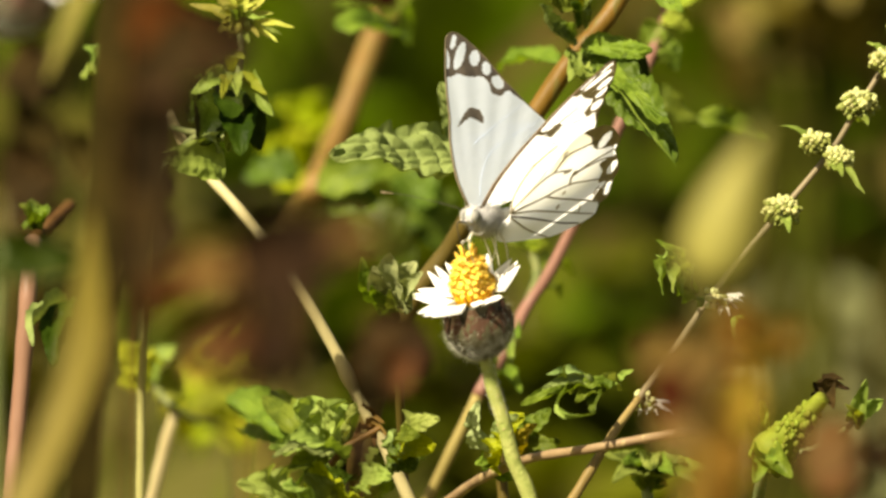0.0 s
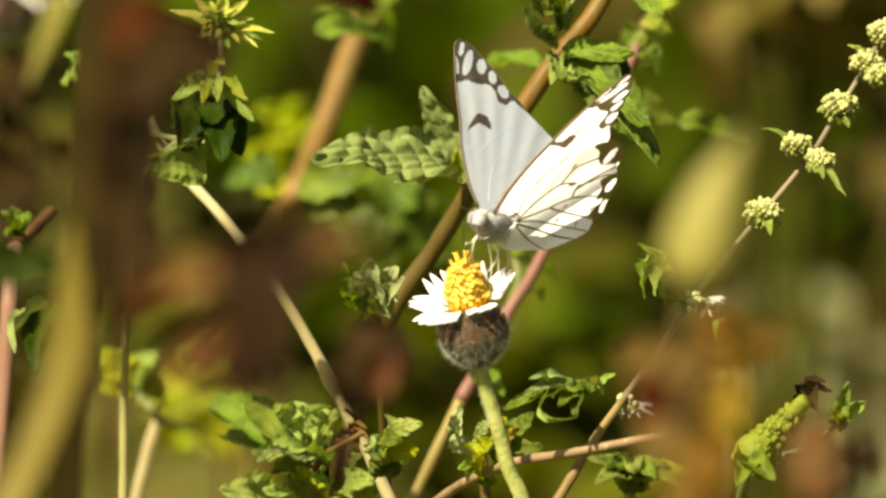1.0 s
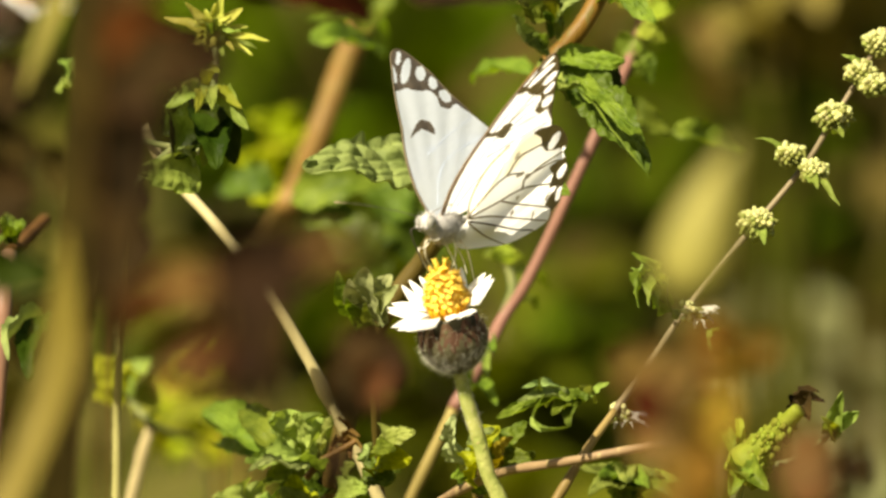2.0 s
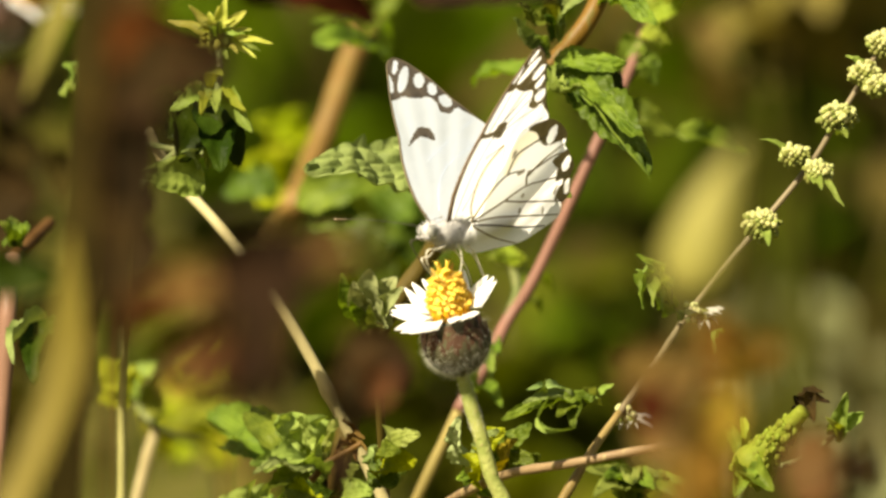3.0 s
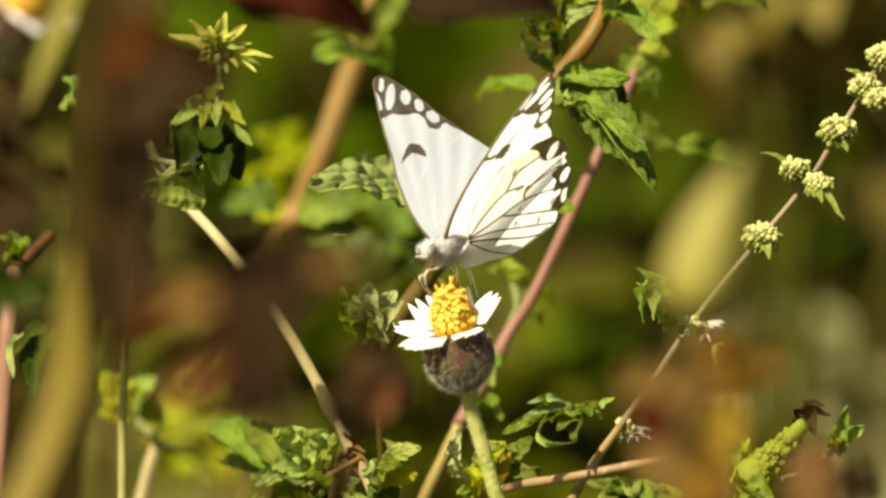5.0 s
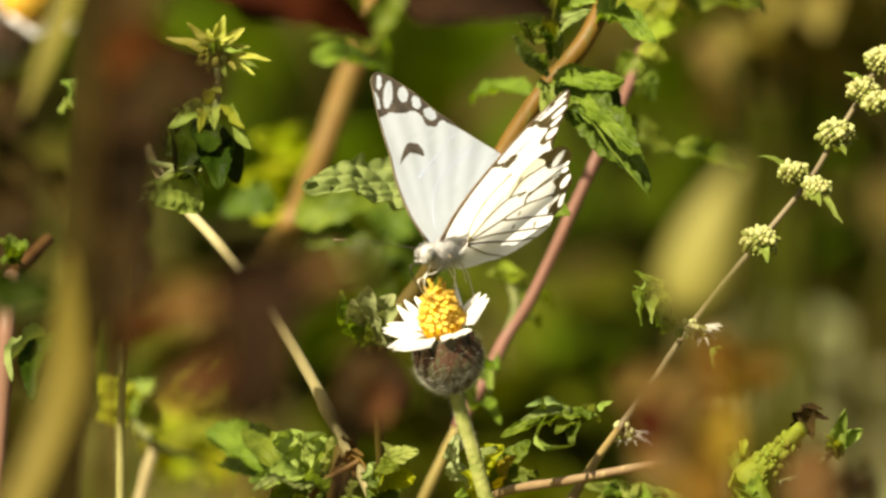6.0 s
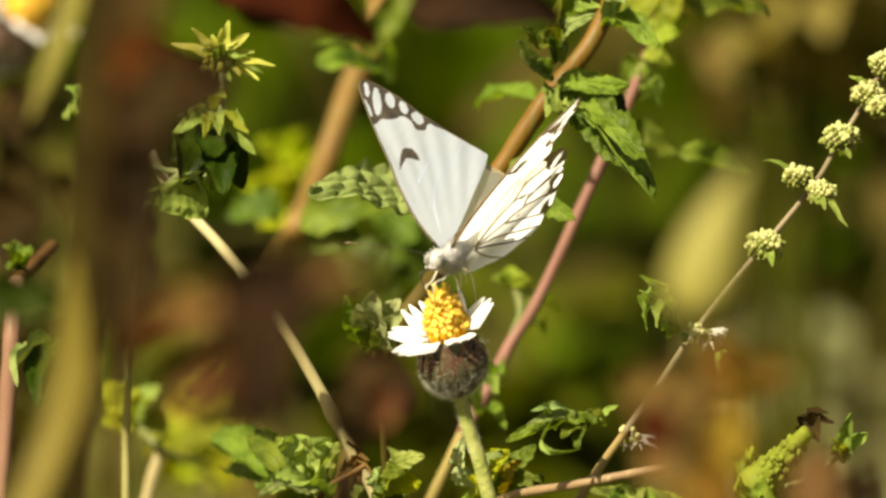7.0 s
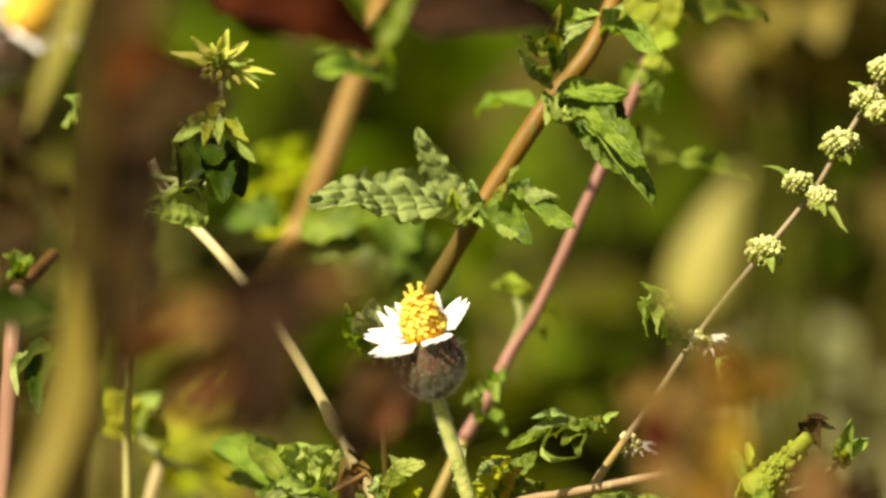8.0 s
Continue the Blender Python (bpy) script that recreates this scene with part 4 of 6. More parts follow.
# the thick stem further back
THICK = thing("thick_stemmed_weed", grounded((-0.0426, 3.3513, 0.1018)), "tall weed with a thick orange-brown stem", "plant")
stub([(-0.0083, 2.1827, 0.3377), (-0.0113, 2.1810, 0.3255), (-0.0146, 2.1798, 0.3168), (-0.0204, 2.1776, 0.3011), (-0.0242, 2.1904, 0.2914), (-0.0291, 2.4528, 0.2474), (-0.0384, 3.0750, 0.1479), (-0.0426, 3.3513, 0.1018)], 1.9, 2.3, STEM_ORANGE, THICK)
for b, t, w, m in (((-0.0189, 2.0971, 0.3318), (-0.0080, 2.1107, 0.3282), 5.2, 1), ((-0.0081, 2.1385, 0.3248), (-0.0203, 2.1113, 0.3322), 4.0, 1), ((-0.0221, 2.2473, 0.2943), (-0.0301, 2.2342, 0.3016), 7.5, 0), ((-0.0230, 2.2471, 0.2925), (-0.0247, 2.2343, 0.3023), 7.5, 0), ((-0.0240, 2.2467, 0.2898), (-0.0319, 2.2332, 0.2944), 6.9, 0), ((-0.0240, 2.2468, 0.2907), (-0.0202, 2.2340, 0.2998), 5.8, 0),
                   ((-0.0249, 2.2466, 0.2889), (-0.0283, 2.2323, 0.2877), 8.0, 0), ((-0.0216, 2.1075, 0.3056), (-0.0059, 2.1081, 0.3097), 6.5, 1), ((-0.0123, 2.1074, 0.3048), (-0.0199, 2.1069, 0.3014), 6.5, 2), ((-0.0247, 2.1496, 0.3032), (-0.0333, 2.1494, 0.3015), 6.0, 2), ((-0.0240, 2.2473, 0.2943), (-0.0274, 2.2335, 0.2962), 6.9, 0),
                   ((-0.0082, 2.1629, 0.2970), (0.0014, 2.1615, 0.2875), 9.0, 2), ((-0.0082, 2.1628, 0.2961), (-0.0038, 2.1635, 0.3013), 9.0, 2), ((-0.0161, 2.1625, 0.2944), (-0.0073, 2.1613, 0.2858), 9.0, 2)):
    leaf(THICK, b, t, w, (LEAF_LIME, LEAF, LEAF_MID)[m], up=(0, -0.8, 0.6), wrinkle=0.5)

# straw
DRYSTALK = thing("straw_stalk", grounded((-0.0068, 1.9948, 0.2797)), "dry bent straw-coloured stalk", "stalk")
stub([(-0.0424, 2.0120, 0.3300), (-0.0385, 2.0111, 0.3238), (-0.0311, 2.0051, 0.3165), (-0.0236, 1.9988, 0.3077), (-0.0181, 1.9975, 0.2989), (-0.0145, 1.9966, 0.2921), (-0.0107, 1.9956, 0.2852), (-0.0076, 1.9947, 0.2789)], 0.75, 1.15, STRAW, DRYSTALK, knots=3)

# stems by the edge of the view
EDGE = thing("pink_edge_stem", grounded((-0.0637, 2.0051, 0.2806)), "pink weed stem with a curled green leaf", "plant")
# Top of the edge stem; a darker red takes the place of shade.
stalk(EDGE, [(-0.0576, 2.0656, 0.3088), (-0.0590, 2.0515, 0.3089), (-0.0614, 2.0163, 0.3105)], 0.95, 1.1, DRY_PINK, "twig", "top of the stem, dull dark red for shade")
stub([(-0.0614, 2.0163, 0.3105), (-0.0618, 2.0117, 0.3075), (-0.0619, 2.0083, 0.3039), (-0.0625, 2.0069, 0.2934), (-0.0635, 2.0051, 0.2806)], 1.25, 1.45, STEM_PINK, EDGE)
leaf(EDGE, (-0.0559, 2.0082, 0.3027), (-0.0609, 1.9974, 0.2981), 3.2, LEAF_SOFT, up=(-0.7, -0.6, 0.5), fold=0.8, bend=0.6, label="curled light green leaf")
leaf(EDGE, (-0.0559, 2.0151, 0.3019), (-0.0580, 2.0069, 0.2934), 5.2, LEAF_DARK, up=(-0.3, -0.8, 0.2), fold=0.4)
for t in ((-0.0637, 2.0240, 0.3148), (-0.0621, 2.0241, 0.3156), (-0.0592, 2.0239, 0.3144), (-0.0600, 2.0098, 0.3143), (-0.0633, 2.0236, 0.3116)):
    leaf(EDGE, (-0.0612, 2.0235, 0.3112), t, 2.8, LEAF, wrinkle=0.4)
leaf(EDGE, (-0.0611, 2.0372, 0.3081), (-0.0624, 2.0372, 0.3083), 1.0, WISP, "small whitish scale", "scale")
PALE = thing("tan_stalk", grounded((-0.0455, 2.1015, 0.2626)), "dry tan stalk beside the pale stem", "stalk")
stub([(-0.0424, 2.1029, 0.2723), (-0.0436, 2.1023, 0.2685), (-0.0451, 2.1015, 0.2626)], 0.9, 1.2, STRAW, PALE)

# star-topped leafy plant
STAR = thing("star_topped_weed", grounded((-0.0455, 2.0051, 0.2806)), "weed with a star of narrow yellow-green leaves and drooping leaves darkened for shade", "plant")
stub([(-0.0314, 1.9840, 0.3463), (-0.0314, 1.9832, 0.3407), (-0.0330, 1.9842, 0.3333), (-0.0380, 1.9877, 0.3296), (-0.0433, 1.9909, 0.3235), (-0.0445, 2.0078, 0.3146)], 0.45, 0.6, STEM_GREEN, STAR, foot=False)
stub([(-0.0445, 2.0078, 0.3146), (-0.0450, 2.0172, 0.3067), (-0.0458, 2.0355, 0.2957), (-0.0463, 2.0410, 0.2849), (-0.0463, 2.0399, 0.2767)], 0.5, 1.05, STALK_PALE, STAR, name="lower_stem", label="pale yellow-green stem")
for t, w in (((-0.0355, 1.9728, 0.3530), 1.9), ((-0.0302, 1.9730, 0.3541), 2.0), ((-0.0313, 1.9788, 0.3521), 1.8), ((-0.0274, 1.9767, 0.3517), 2.0), ((-0.0235, 1.9681, 0.3482), 1.5), ((-0.0386, 1.9785, 0.3501), 1.7), ((-0.0258, 1.9658, 0.3464), 1.4), ((-0.0284, 1.9639, 0.3473), 1.5), ((-0.0335, 1.9685, 0.3513), 1.8), ((-0.0273, 1.9663, 0.3495), 1.3), ((-0.0345, 1.9720, 0.3470), 2.0), ((-0.0289, 1.9686, 0.3519), 1.5),
             ((-0.0327, 1.9767, 0.3516), 1.5), ((-0.0342, 1.9664, 0.3503), 1.6), ((-0.0298, 1.9658, 0.3462), 1.3), ((-0.0327, 1.9678, 0.3461), 1.6), ((-0.0266, 1.9763, 0.3492), 1.5), ((-0.0294, 1.9625, 0.3514), 1.2), ((-0.0324, 1.9625, 0.3511), 1.3), ((-0.0308, 1.9625, 0.3517), 1.2), ((-0.0253, 1.9739, 0.3465), 1.3)):
    leaf(STAR, (-0.0314, 1.9741, 0.3476), t, w * 1.0, LEAF_STAR if w > 1.35 else LEAF_PALE, wrinkle=0.1, fold=0.5, bend=0.2, up=(0, -0.7, 0.7), curl=0.25, teeth=0)
random.seed(31)
for k in range(24):
    d = Vector((random.uniform(-1, 1), random.uniform(-1.2, 0.1), random.uniform(-0.35, 1.0))).normalized()
    b = Vector((-0.0314, 1.9735, 0.3480))
    leaf(STAR, b + d * 0.0008, b + d * random.uniform(0.0026, 0.0042), random.uniform(1.0, 1.6), LEAF_STAR, wrinkle=0.1, fold=0.5, bend=0.5, up=(0, -0.7, 0.7), curl=0.4, teeth=0, nu=10, nv=4)
for c, rad in (((-0.0321, 1.9702, 0.3489), 0.8), ((-0.0308, 1.9693, 0.3493), 0.9), ((-0.0302, 1.9691, 0.3482), 0.8), ((-0.0324, 1.9691, 0.3479), 0.7), ((-0.0313, 1.9681, 0.3480), 0.8)):
    part("floret_bud", ball([v / MM for v in c], (rad * 0.7, rad * 0.7, rad)), LEAF_STAR, STAR)
part("bud", ball([v / MM for v in (-0.0315, 1.9722, 0.3484)], (1.5, 1.5, 1.2)), LEAF_STAR, STAR)
# The drooping lower leaves take LEAF_DARK, so their shade is in the colour.
for b, t, w, m in (((-0.0324, 1.9770, 0.3398), (-0.0263, 1.9664, 0.3357), 4.0, LEAF_PALE), ((-0.0326, 1.9750, 0.3400), (-0.0314, 1.9627, 0.3385), 3.0, LEAF_PALE), ((-0.0330, 1.9751, 0.3404), (-0.0380, 1.9707, 0.3382), 3.0, LEAF_PALE), ((-0.0322, 1.9770, 0.3395), (-0.0273, 1.9668, 0.3389), 2.6, LEAF_YOUNG), ((-0.0329, 1.9791, 0.3400), (-0.0362, 1.9791, 0.3401), 2.8, LEAF),
                   ((-0.0332, 1.9711, 0.3407), (-0.0336, 1.9627, 0.3385), 2.2, LEAF_YOUNG), ((-0.0321, 1.9791, 0.3405), (-0.0305, 1.9714, 0.3431), 3.0, LEAF_YOUNG),
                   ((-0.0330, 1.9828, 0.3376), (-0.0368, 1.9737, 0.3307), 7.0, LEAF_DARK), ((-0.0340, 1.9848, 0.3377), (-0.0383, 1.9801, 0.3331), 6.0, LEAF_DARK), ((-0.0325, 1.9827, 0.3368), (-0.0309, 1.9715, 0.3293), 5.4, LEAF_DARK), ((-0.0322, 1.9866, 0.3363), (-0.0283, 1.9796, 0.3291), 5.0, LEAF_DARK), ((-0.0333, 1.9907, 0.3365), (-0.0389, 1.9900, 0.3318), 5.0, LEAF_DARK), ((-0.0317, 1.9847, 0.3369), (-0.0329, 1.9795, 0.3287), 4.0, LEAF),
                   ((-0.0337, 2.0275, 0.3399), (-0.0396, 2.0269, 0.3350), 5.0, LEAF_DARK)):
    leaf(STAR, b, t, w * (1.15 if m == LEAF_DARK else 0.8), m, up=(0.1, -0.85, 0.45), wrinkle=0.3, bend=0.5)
leaf(STAR, (-0.0332, 1.9773, 0.3273), (-0.0425, 1.9715, 0.3290), 5.6, LEAF_PALE, "ragged pale green leaf", up=(0, -0.93, 0.37), fold=0.2, bend=0.1, wrinkle=0.2, curl=0.6, teeth=6, nu=46, nv=18)
leaf(STAR, (-0.0348, 1.9776, 0.3294), (-0.0367, 1.9699, 0.3324), 2.4, LEAF_SOFT, up=(0, -0.9, 0.4), wrinkle=0.3)
for b, t, w in (((-0.0522, 2.0406, 0.3324), (-0.0551, 2.0411, 0.3357), 3.5), ((-0.0522, 2.0406, 0.3324), (-0.0510, 2.0412, 0.3365), 3.5), ((-0.0522, 2.0406, 0.3320), (-0.0555, 2.0404, 0.3312), 3.2), ((-0.0522, 2.0406, 0.3320), (-0.0501, 2.0403, 0.3300), 3.2), ((-0.0449, 2.0261, 0.3294), (-0.0465, 2.0263, 0.3314), 2.5), ((-0.0442, 2.0122, 0.3312), (-0.0445, 2.0118, 0.3288), 2.2), ((-0.0446, 2.0123, 0.3319), (-0.0434, 2.0125, 0.3336), 2.0)):
    leaf(STAR, b, t, w, LEAF_PALE, wrinkle=0.4)
stalk(STAR, [(-0.0328, 1.9857, 0.3299), (-0.0443, 2.0188, 0.3279), (-0.0522, 2.0406, 0.3322)], 0.5, 0.35, STEM_GREEN, "twig")


# thin stem with round clusters of tiny buds
def cluster(parent, centre, radius, count, seed, squash=0.8):
    """A ball of tiny buds, pale on top."""
    random.seed(seed)
    c = Vector(centre)
    radius *= 0.82
    core = part("bud_head", ball(c / MM, (radius * 0.78, radius * 0.78, radius * 0.66)), BUD_GREEN, parent, "round cluster of pale green buds")
    count = int(count * 1.5)
    datas = [mesh_of(ball((0, 0, 0), (0.40, 0.40, 0.62), None, 7, 5), "bud", m) for m in (BUD_GREEN, BUD_WHITE)]
    for k in range(count):
        z = 1 - 2 * (k + 0.5) / count
        w = k * 2.39996
        d = Vector((math.cos(w) * math.sqrt(1 - z * z), math.sin(w) * math.sqrt(1 - z * z), z * squash))
        ob = new("bud", datas[1 if z + random.uniform(-0.7, 0.7) > 0.25 else 0])
        ob.parent = core
        p = c + d * radius * MM * random.uniform(0.72, 1.08) - root_of(parent).matrix_basis.translation
        ob.matrix_basis = Matrix.Translation(p) @ d.to_track_quat('Z', 'Y').to_matrix().to_4x4() @ Matrix.Rotation(random.uniform(-0.5, 0.5), 4, 'X') @ Matrix.Scale(random.uniform(0.6, 1.35), 4)
    return core


def spent(parent, centre, seed):
    """A ragged head of dry whitish scales."""
    random.seed(seed)
    c = Vector(centre)
    core = part("spent_head", ball(c / MM, (1.5, 1.2, 1.2)), BUD_GREEN, parent, "ragged whitish spent flower head")
    for k in range(36):
        d = Vector((random.uniform(-0.5, 1.2), random.uniform(-0.8, 0.4), random.uniform(-0.5, 0.45)))
        leaf(core, c + d * 0.0008, c + d * random.uniform(0.0016, 0.0038), random.uniform(0.35, 0.9), WISP, "", "scale", nu=5, nv=2, wrinkle=0, teeth=0)
    data = mesh_of(ball((0, 0, 0), (0.42, 0.42, 0.5), None, 7, 5), "bud", BUD_WHITE)
    for k in range(14):
        ob = new("bud", data)
        ob.parent = core
        ob.matrix_basis = Matrix.Translation(c + Vector((random.uniform(-2.4, 0.6), random.uniform(-1.6, 0), random.uniform(-0.4, 1.8))) * MM - root_of(parent).matrix_basis.translation)


THIN = thing("bud_stem_weed", grounded((0.0142, 1.9850, 0.2813)), "thin brown weed stem with round clusters of pale buds", "plant")
stub([(0.0689, 1.9971, 0.3535), (0.0634, 1.9961, 0.3460), (0.0600, 1.9952, 0.3400), (0.0561, 1.9924, 0.3340), (0.0529, 1.9916, 0.3287), (0.0471, 1.9906, 0.3215), (0.0407, 1.9896, 0.3140), (0.0355, 1.9886, 0.3072), (0.0306, 1.9836, 0.3006), (0.0257, 1.9768, 0.2948)], 0.38, 0.5, STEM_GREY, THIN, foot=False)
stub([(0.0257, 1.9768, 0.2948), (0.0222, 1.9731, 0.2904), (0.0184, 1.9693, 0.2847)], 0.55, 1.3, STEM_TAN, THIN, name="lower_stem")
for p, rad, k in (((0.0630, 1.9963, 0.3452), 2.6, 60), ((0.0604, 1.9936, 0.3412), 2.5, 58), ((0.0622, 1.9914, 0.3398), 2.2, 50), ((0.0565, 1.9905, 0.3353), 3.0, 84), ((0.0506, 1.9898, 0.3298), 2.3, 56), ((0.0537, 1.9855, 0.3282), 2.2, 54), ((0.0458, 1.9864, 0.3204), 2.9, 80)):
    cluster(THIN, p, rad, k, k + int(rad * 10))
for b, t, w in (((0.0505, 1.9917, 0.3291), (0.0453, 1.9920, 0.3316), 1.2), ((0.0534, 1.9853, 0.3271), (0.0573, 1.9808, 0.3237), 1.0), ((0.0600, 1.9935, 0.3418), (0.0576, 1.9938, 0.3438), 1.6), ((0.0566, 1.9882, 0.3332), (0.0577, 1.9822, 0.3332), 1.4), ((0.0458, 1.9863, 0.3193), (0.0467, 1.9800, 0.3181), 1.6), ((0.0526, 1.9854, 0.3275), (0.0541, 1.9812, 0.3261), 1.8)):
    leaf(THIN, b, t, w, LEAF_PALE, "", "bract", wrinkle=0.1, teeth=0)
spent(THIN, (0.0374, 1.9846, 0.3075), 21)
spent(THIN, (0.0271, 1.9786, 0.2937), 22)
for b, t, w, m in (((0.0352, 1.9867, 0.3077), (0.0314, 1.9797, 0.3154), 2.8, LEAF), ((0.0315, 1.9795, 0.3146), (0.0278, 1.9759, 0.3175), 1.6, LEAF), ((0.0327, 1.9832, 0.3117), (0.0292, 1.9756, 0.3152), 2.2, LEAF_PALE), ((0.0301, 1.9795, 0.3146), (0.0290, 1.9729, 0.3101), 2.0, LEAF), ((0.0325, 1.9793, 0.3132), (0.0305, 1.9729, 0.3102), 2.4, LEAF_PALE), ((0.0337, 1.9828, 0.3093), (0.0316, 1.9749, 0.3100), 2.0, LEAF), ((0.0330, 1.9834, 0.3132), (0.0338, 1.9827, 0.3085), 2.4, LEAF_DARK), ((0.0406, 1.9843, 0.3050), (0.0393, 1.9779, 0.3031), 1.2, LEAF_PALE)):
    leaf(THIN, b, t, w, m, up=(-0.4, -0.7, 0.4), wrinkle=0.3, fold=0.7, bend=0.7, curl=1.1, twist=0.8)
leaf(THIN, (0.0219, 1.9690, 0.2983), (0.0089, 1.9620, 0.2958), 3.4, LEAF, up=(-0.1, -0.6, 0.8), bend=0.25, wrinkle=0.4, fold=0.5, curl=0.7, nu=50, nv=16)
leaf(THIN, (0.0211, 1.9690, 0.2973), (0.0118, 1.9620, 0.2981), 2.4, LEAF_SOFT, up=(-0.2, -0.6, 0.75), bend=0.3, wrinkle=0.3, fold=0.6, nu=40, nv=12)
leaf(THIN, (0.0157, 1.9600, 0.2999), (0.0197, 1.9570, 0.2958), 1.5, LEAF_PALE, up=(-0.75, -0.4, -0.5), bend=2.2, wrinkle=0.1, fold=0.5, teeth=0, nu=40)
leaf(THIN, (0.0178, 1.9690, 0.2986), (0.0125, 1.9620, 0.3004), 1.6, LEAF_SOFT, up=(0, -0.6, 0.8), bend=0.3, wrinkle=0.2, fold=0.5, teeth=0)
leaf(THIN, (0.0169, 1.9690, 0.2971), (0.0155, 1.9620, 0.3020), 1.5, LEAF_PALE, up=(-0.6, -0.7, 0.2), bend=0.3, wrinkle=0.1, fold=0.5, teeth=0)
leaf(THIN, (0.0201, 1.9690, 0.2964), (0.0167, 1.9620, 0.2964), 2.8, LEAF, up=(-0.2, -0.7, 0.6), bend=0.4, wrinkle=0.4, fold=0.4, nu=30, nv=12)
leaf(THIN, (0.0204, 1.9690, 0.2972), (0.0191, 1.9620, 0.2946), 2.6, LEAF_MID, up=(-0.4, -0.8, 0.3), bend=0.3, wrinkle=0.4, nu=30, nv=12)
leaf(THIN, (0.0224, 1.9720, 0.2975), (0.0247, 1.9690, 0.3001), 1.4, LEAF_PALE, up=(0, -0.7, 0.6), bend=0.3, wrinkle=0.1)
leaf(THIN, (0.0227, 1.9710, 0.2969), (0.0204, 1.9660, 0.2999), 1.8, LEAF_YOUNG, up=(0, -0.7, 0.6), bend=0.4, wrinkle=0.2)

# the fallen pink stem low down
LYING = thing("leaning_dry_stem", grounded((0.0013, 1.9871, 0.2818)), "leaning dry pinkish stem", "stalk")
stub([(0.0336, 1.9620, 0.2928), (0.0256, 1.9650, 0.2907), (0.0185, 1.9680, 0.2888), (0.0113, 1.9750, 0.2865), (0.0078, 1.9830, 0.2840)], 0.62, 0.85, STEM_ROSE, LYING)

# low leaf clumps
LOWL = thing("low_leafy_weed", grounded((-0.0148, 1.9807, 0.2796)), "low weed with bright crinkled leaves", "plant")
stub([(-0.0138, 1.9760, 0.2893), (-0.0146, 1.9774, 0.2850), (-0.0143, 1.9807, 0.2796)], 0.9, 1.2, STEM_OLIVE, LOWL)
for b, t, w, m in (((-0.0166, 1.9730, 0.2876), (-0.0228, 1.9640, 0.2956), 8.4, LEAF_FRESH), ((-0.0163, 1.9700, 0.2881), (-0.0189, 1.9620, 0.2965), 5.6, LEAF_FRESH), ((-0.0158, 1.9680, 0.2888), (-0.0142, 1.9600, 0.2963), 3.4, LEAF_FRESH), ((-0.0156, 1.9620, 0.2889), (-0.0261, 1.9480, 0.2917), 5.2, LEAF_PALE),
                   ((-0.0166, 1.9620, 0.2889), (-0.0234, 1.9500, 0.2874), 4.4, LEAF), ((-0.0173, 1.9550, 0.2904), (-0.0258, 1.9450, 0.2905), 2.6, LEAF_SOFT), ((-0.0155, 1.9600, 0.2800), (-0.0195, 1.9520, 0.2890), 8.0, LEAF_LIME), ((-0.0164, 1.9580, 0.2803), (-0.0218, 1.9500, 0.2877), 5.2, LEAF_PALE),
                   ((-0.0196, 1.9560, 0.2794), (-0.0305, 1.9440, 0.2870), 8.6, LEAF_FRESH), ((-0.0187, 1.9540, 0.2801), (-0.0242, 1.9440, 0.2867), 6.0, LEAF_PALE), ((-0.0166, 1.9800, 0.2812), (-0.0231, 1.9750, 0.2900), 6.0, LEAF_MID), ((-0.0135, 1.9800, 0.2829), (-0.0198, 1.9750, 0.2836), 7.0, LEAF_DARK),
                   ((-0.0080, 1.9700, 0.2900), (-0.0025, 1.9620, 0.2938), 3.8, LEAF_FRESH), ((-0.0082, 1.9680, 0.2897), (-0.0051, 1.9600, 0.2914), 3.0, LEAF), ((-0.0083, 1.9720, 0.2874), (-0.0029, 1.9640, 0.2894), 4.6, LEAF_LIME), ((-0.0086, 1.9740, 0.2859), (-0.0054, 1.9660, 0.2856), 5.6, LEAF_MID),
                   ((-0.0094, 1.9640, 0.2895), (-0.0083, 1.9580, 0.2925), 2.2, LEAF_SOFT), ((-0.0133, 1.9600, 0.2845), (-0.0093, 1.9520, 0.2872), 4.4, LEAF_PALE), ((-0.0125, 1.9620, 0.2825), (-0.0085, 1.9540, 0.2853), 5.0, LEAF), ((-0.0122, 1.9620, 0.2866), (-0.0108, 1.9560, 0.2900), 3.0, LEAF_PALE),
                   ((-0.0095, 1.9800, 0.2837), (-0.0071, 1.9760, 0.2868), 6.0, LEAF_MID)):
    leaf(LOWL, b, t, w, m, up=(-0.35, -0.75, 0.6), wrinkle=0.3, bend=0.2, fold=0.12, curl=0.5, teeth=9, cells=6, frill=0.15, nu=60, nv=26)
leaf(LOWL, (-0.0216, 2.0200, 0.2817), (-0.0336, 2.0500, 0.2830), 6.0, LEAF, up=(-0.2, -0.85, 0.5), wrinkle=0.4, bend=0.3, nu=40, nv=16)
leaf(LOWL, (-0.0219, 2.0100, 0.2841), (-0.0272, 2.0300, 0.2857), 4.6, LEAF, up=(-0.2, -0.85, 0.5), wrinkle=0.4, bend=0.3, nu=40, nv=16)
leaf(LOWL, (-0.0229, 2.0300, 0.2802), (-0.0314, 2.0500, 0.2780), 5.0, LEAF_MID, up=(-0.2, -0.85, 0.5), wrinkle=0.4, bend=0.3, nu=40, nv=16)
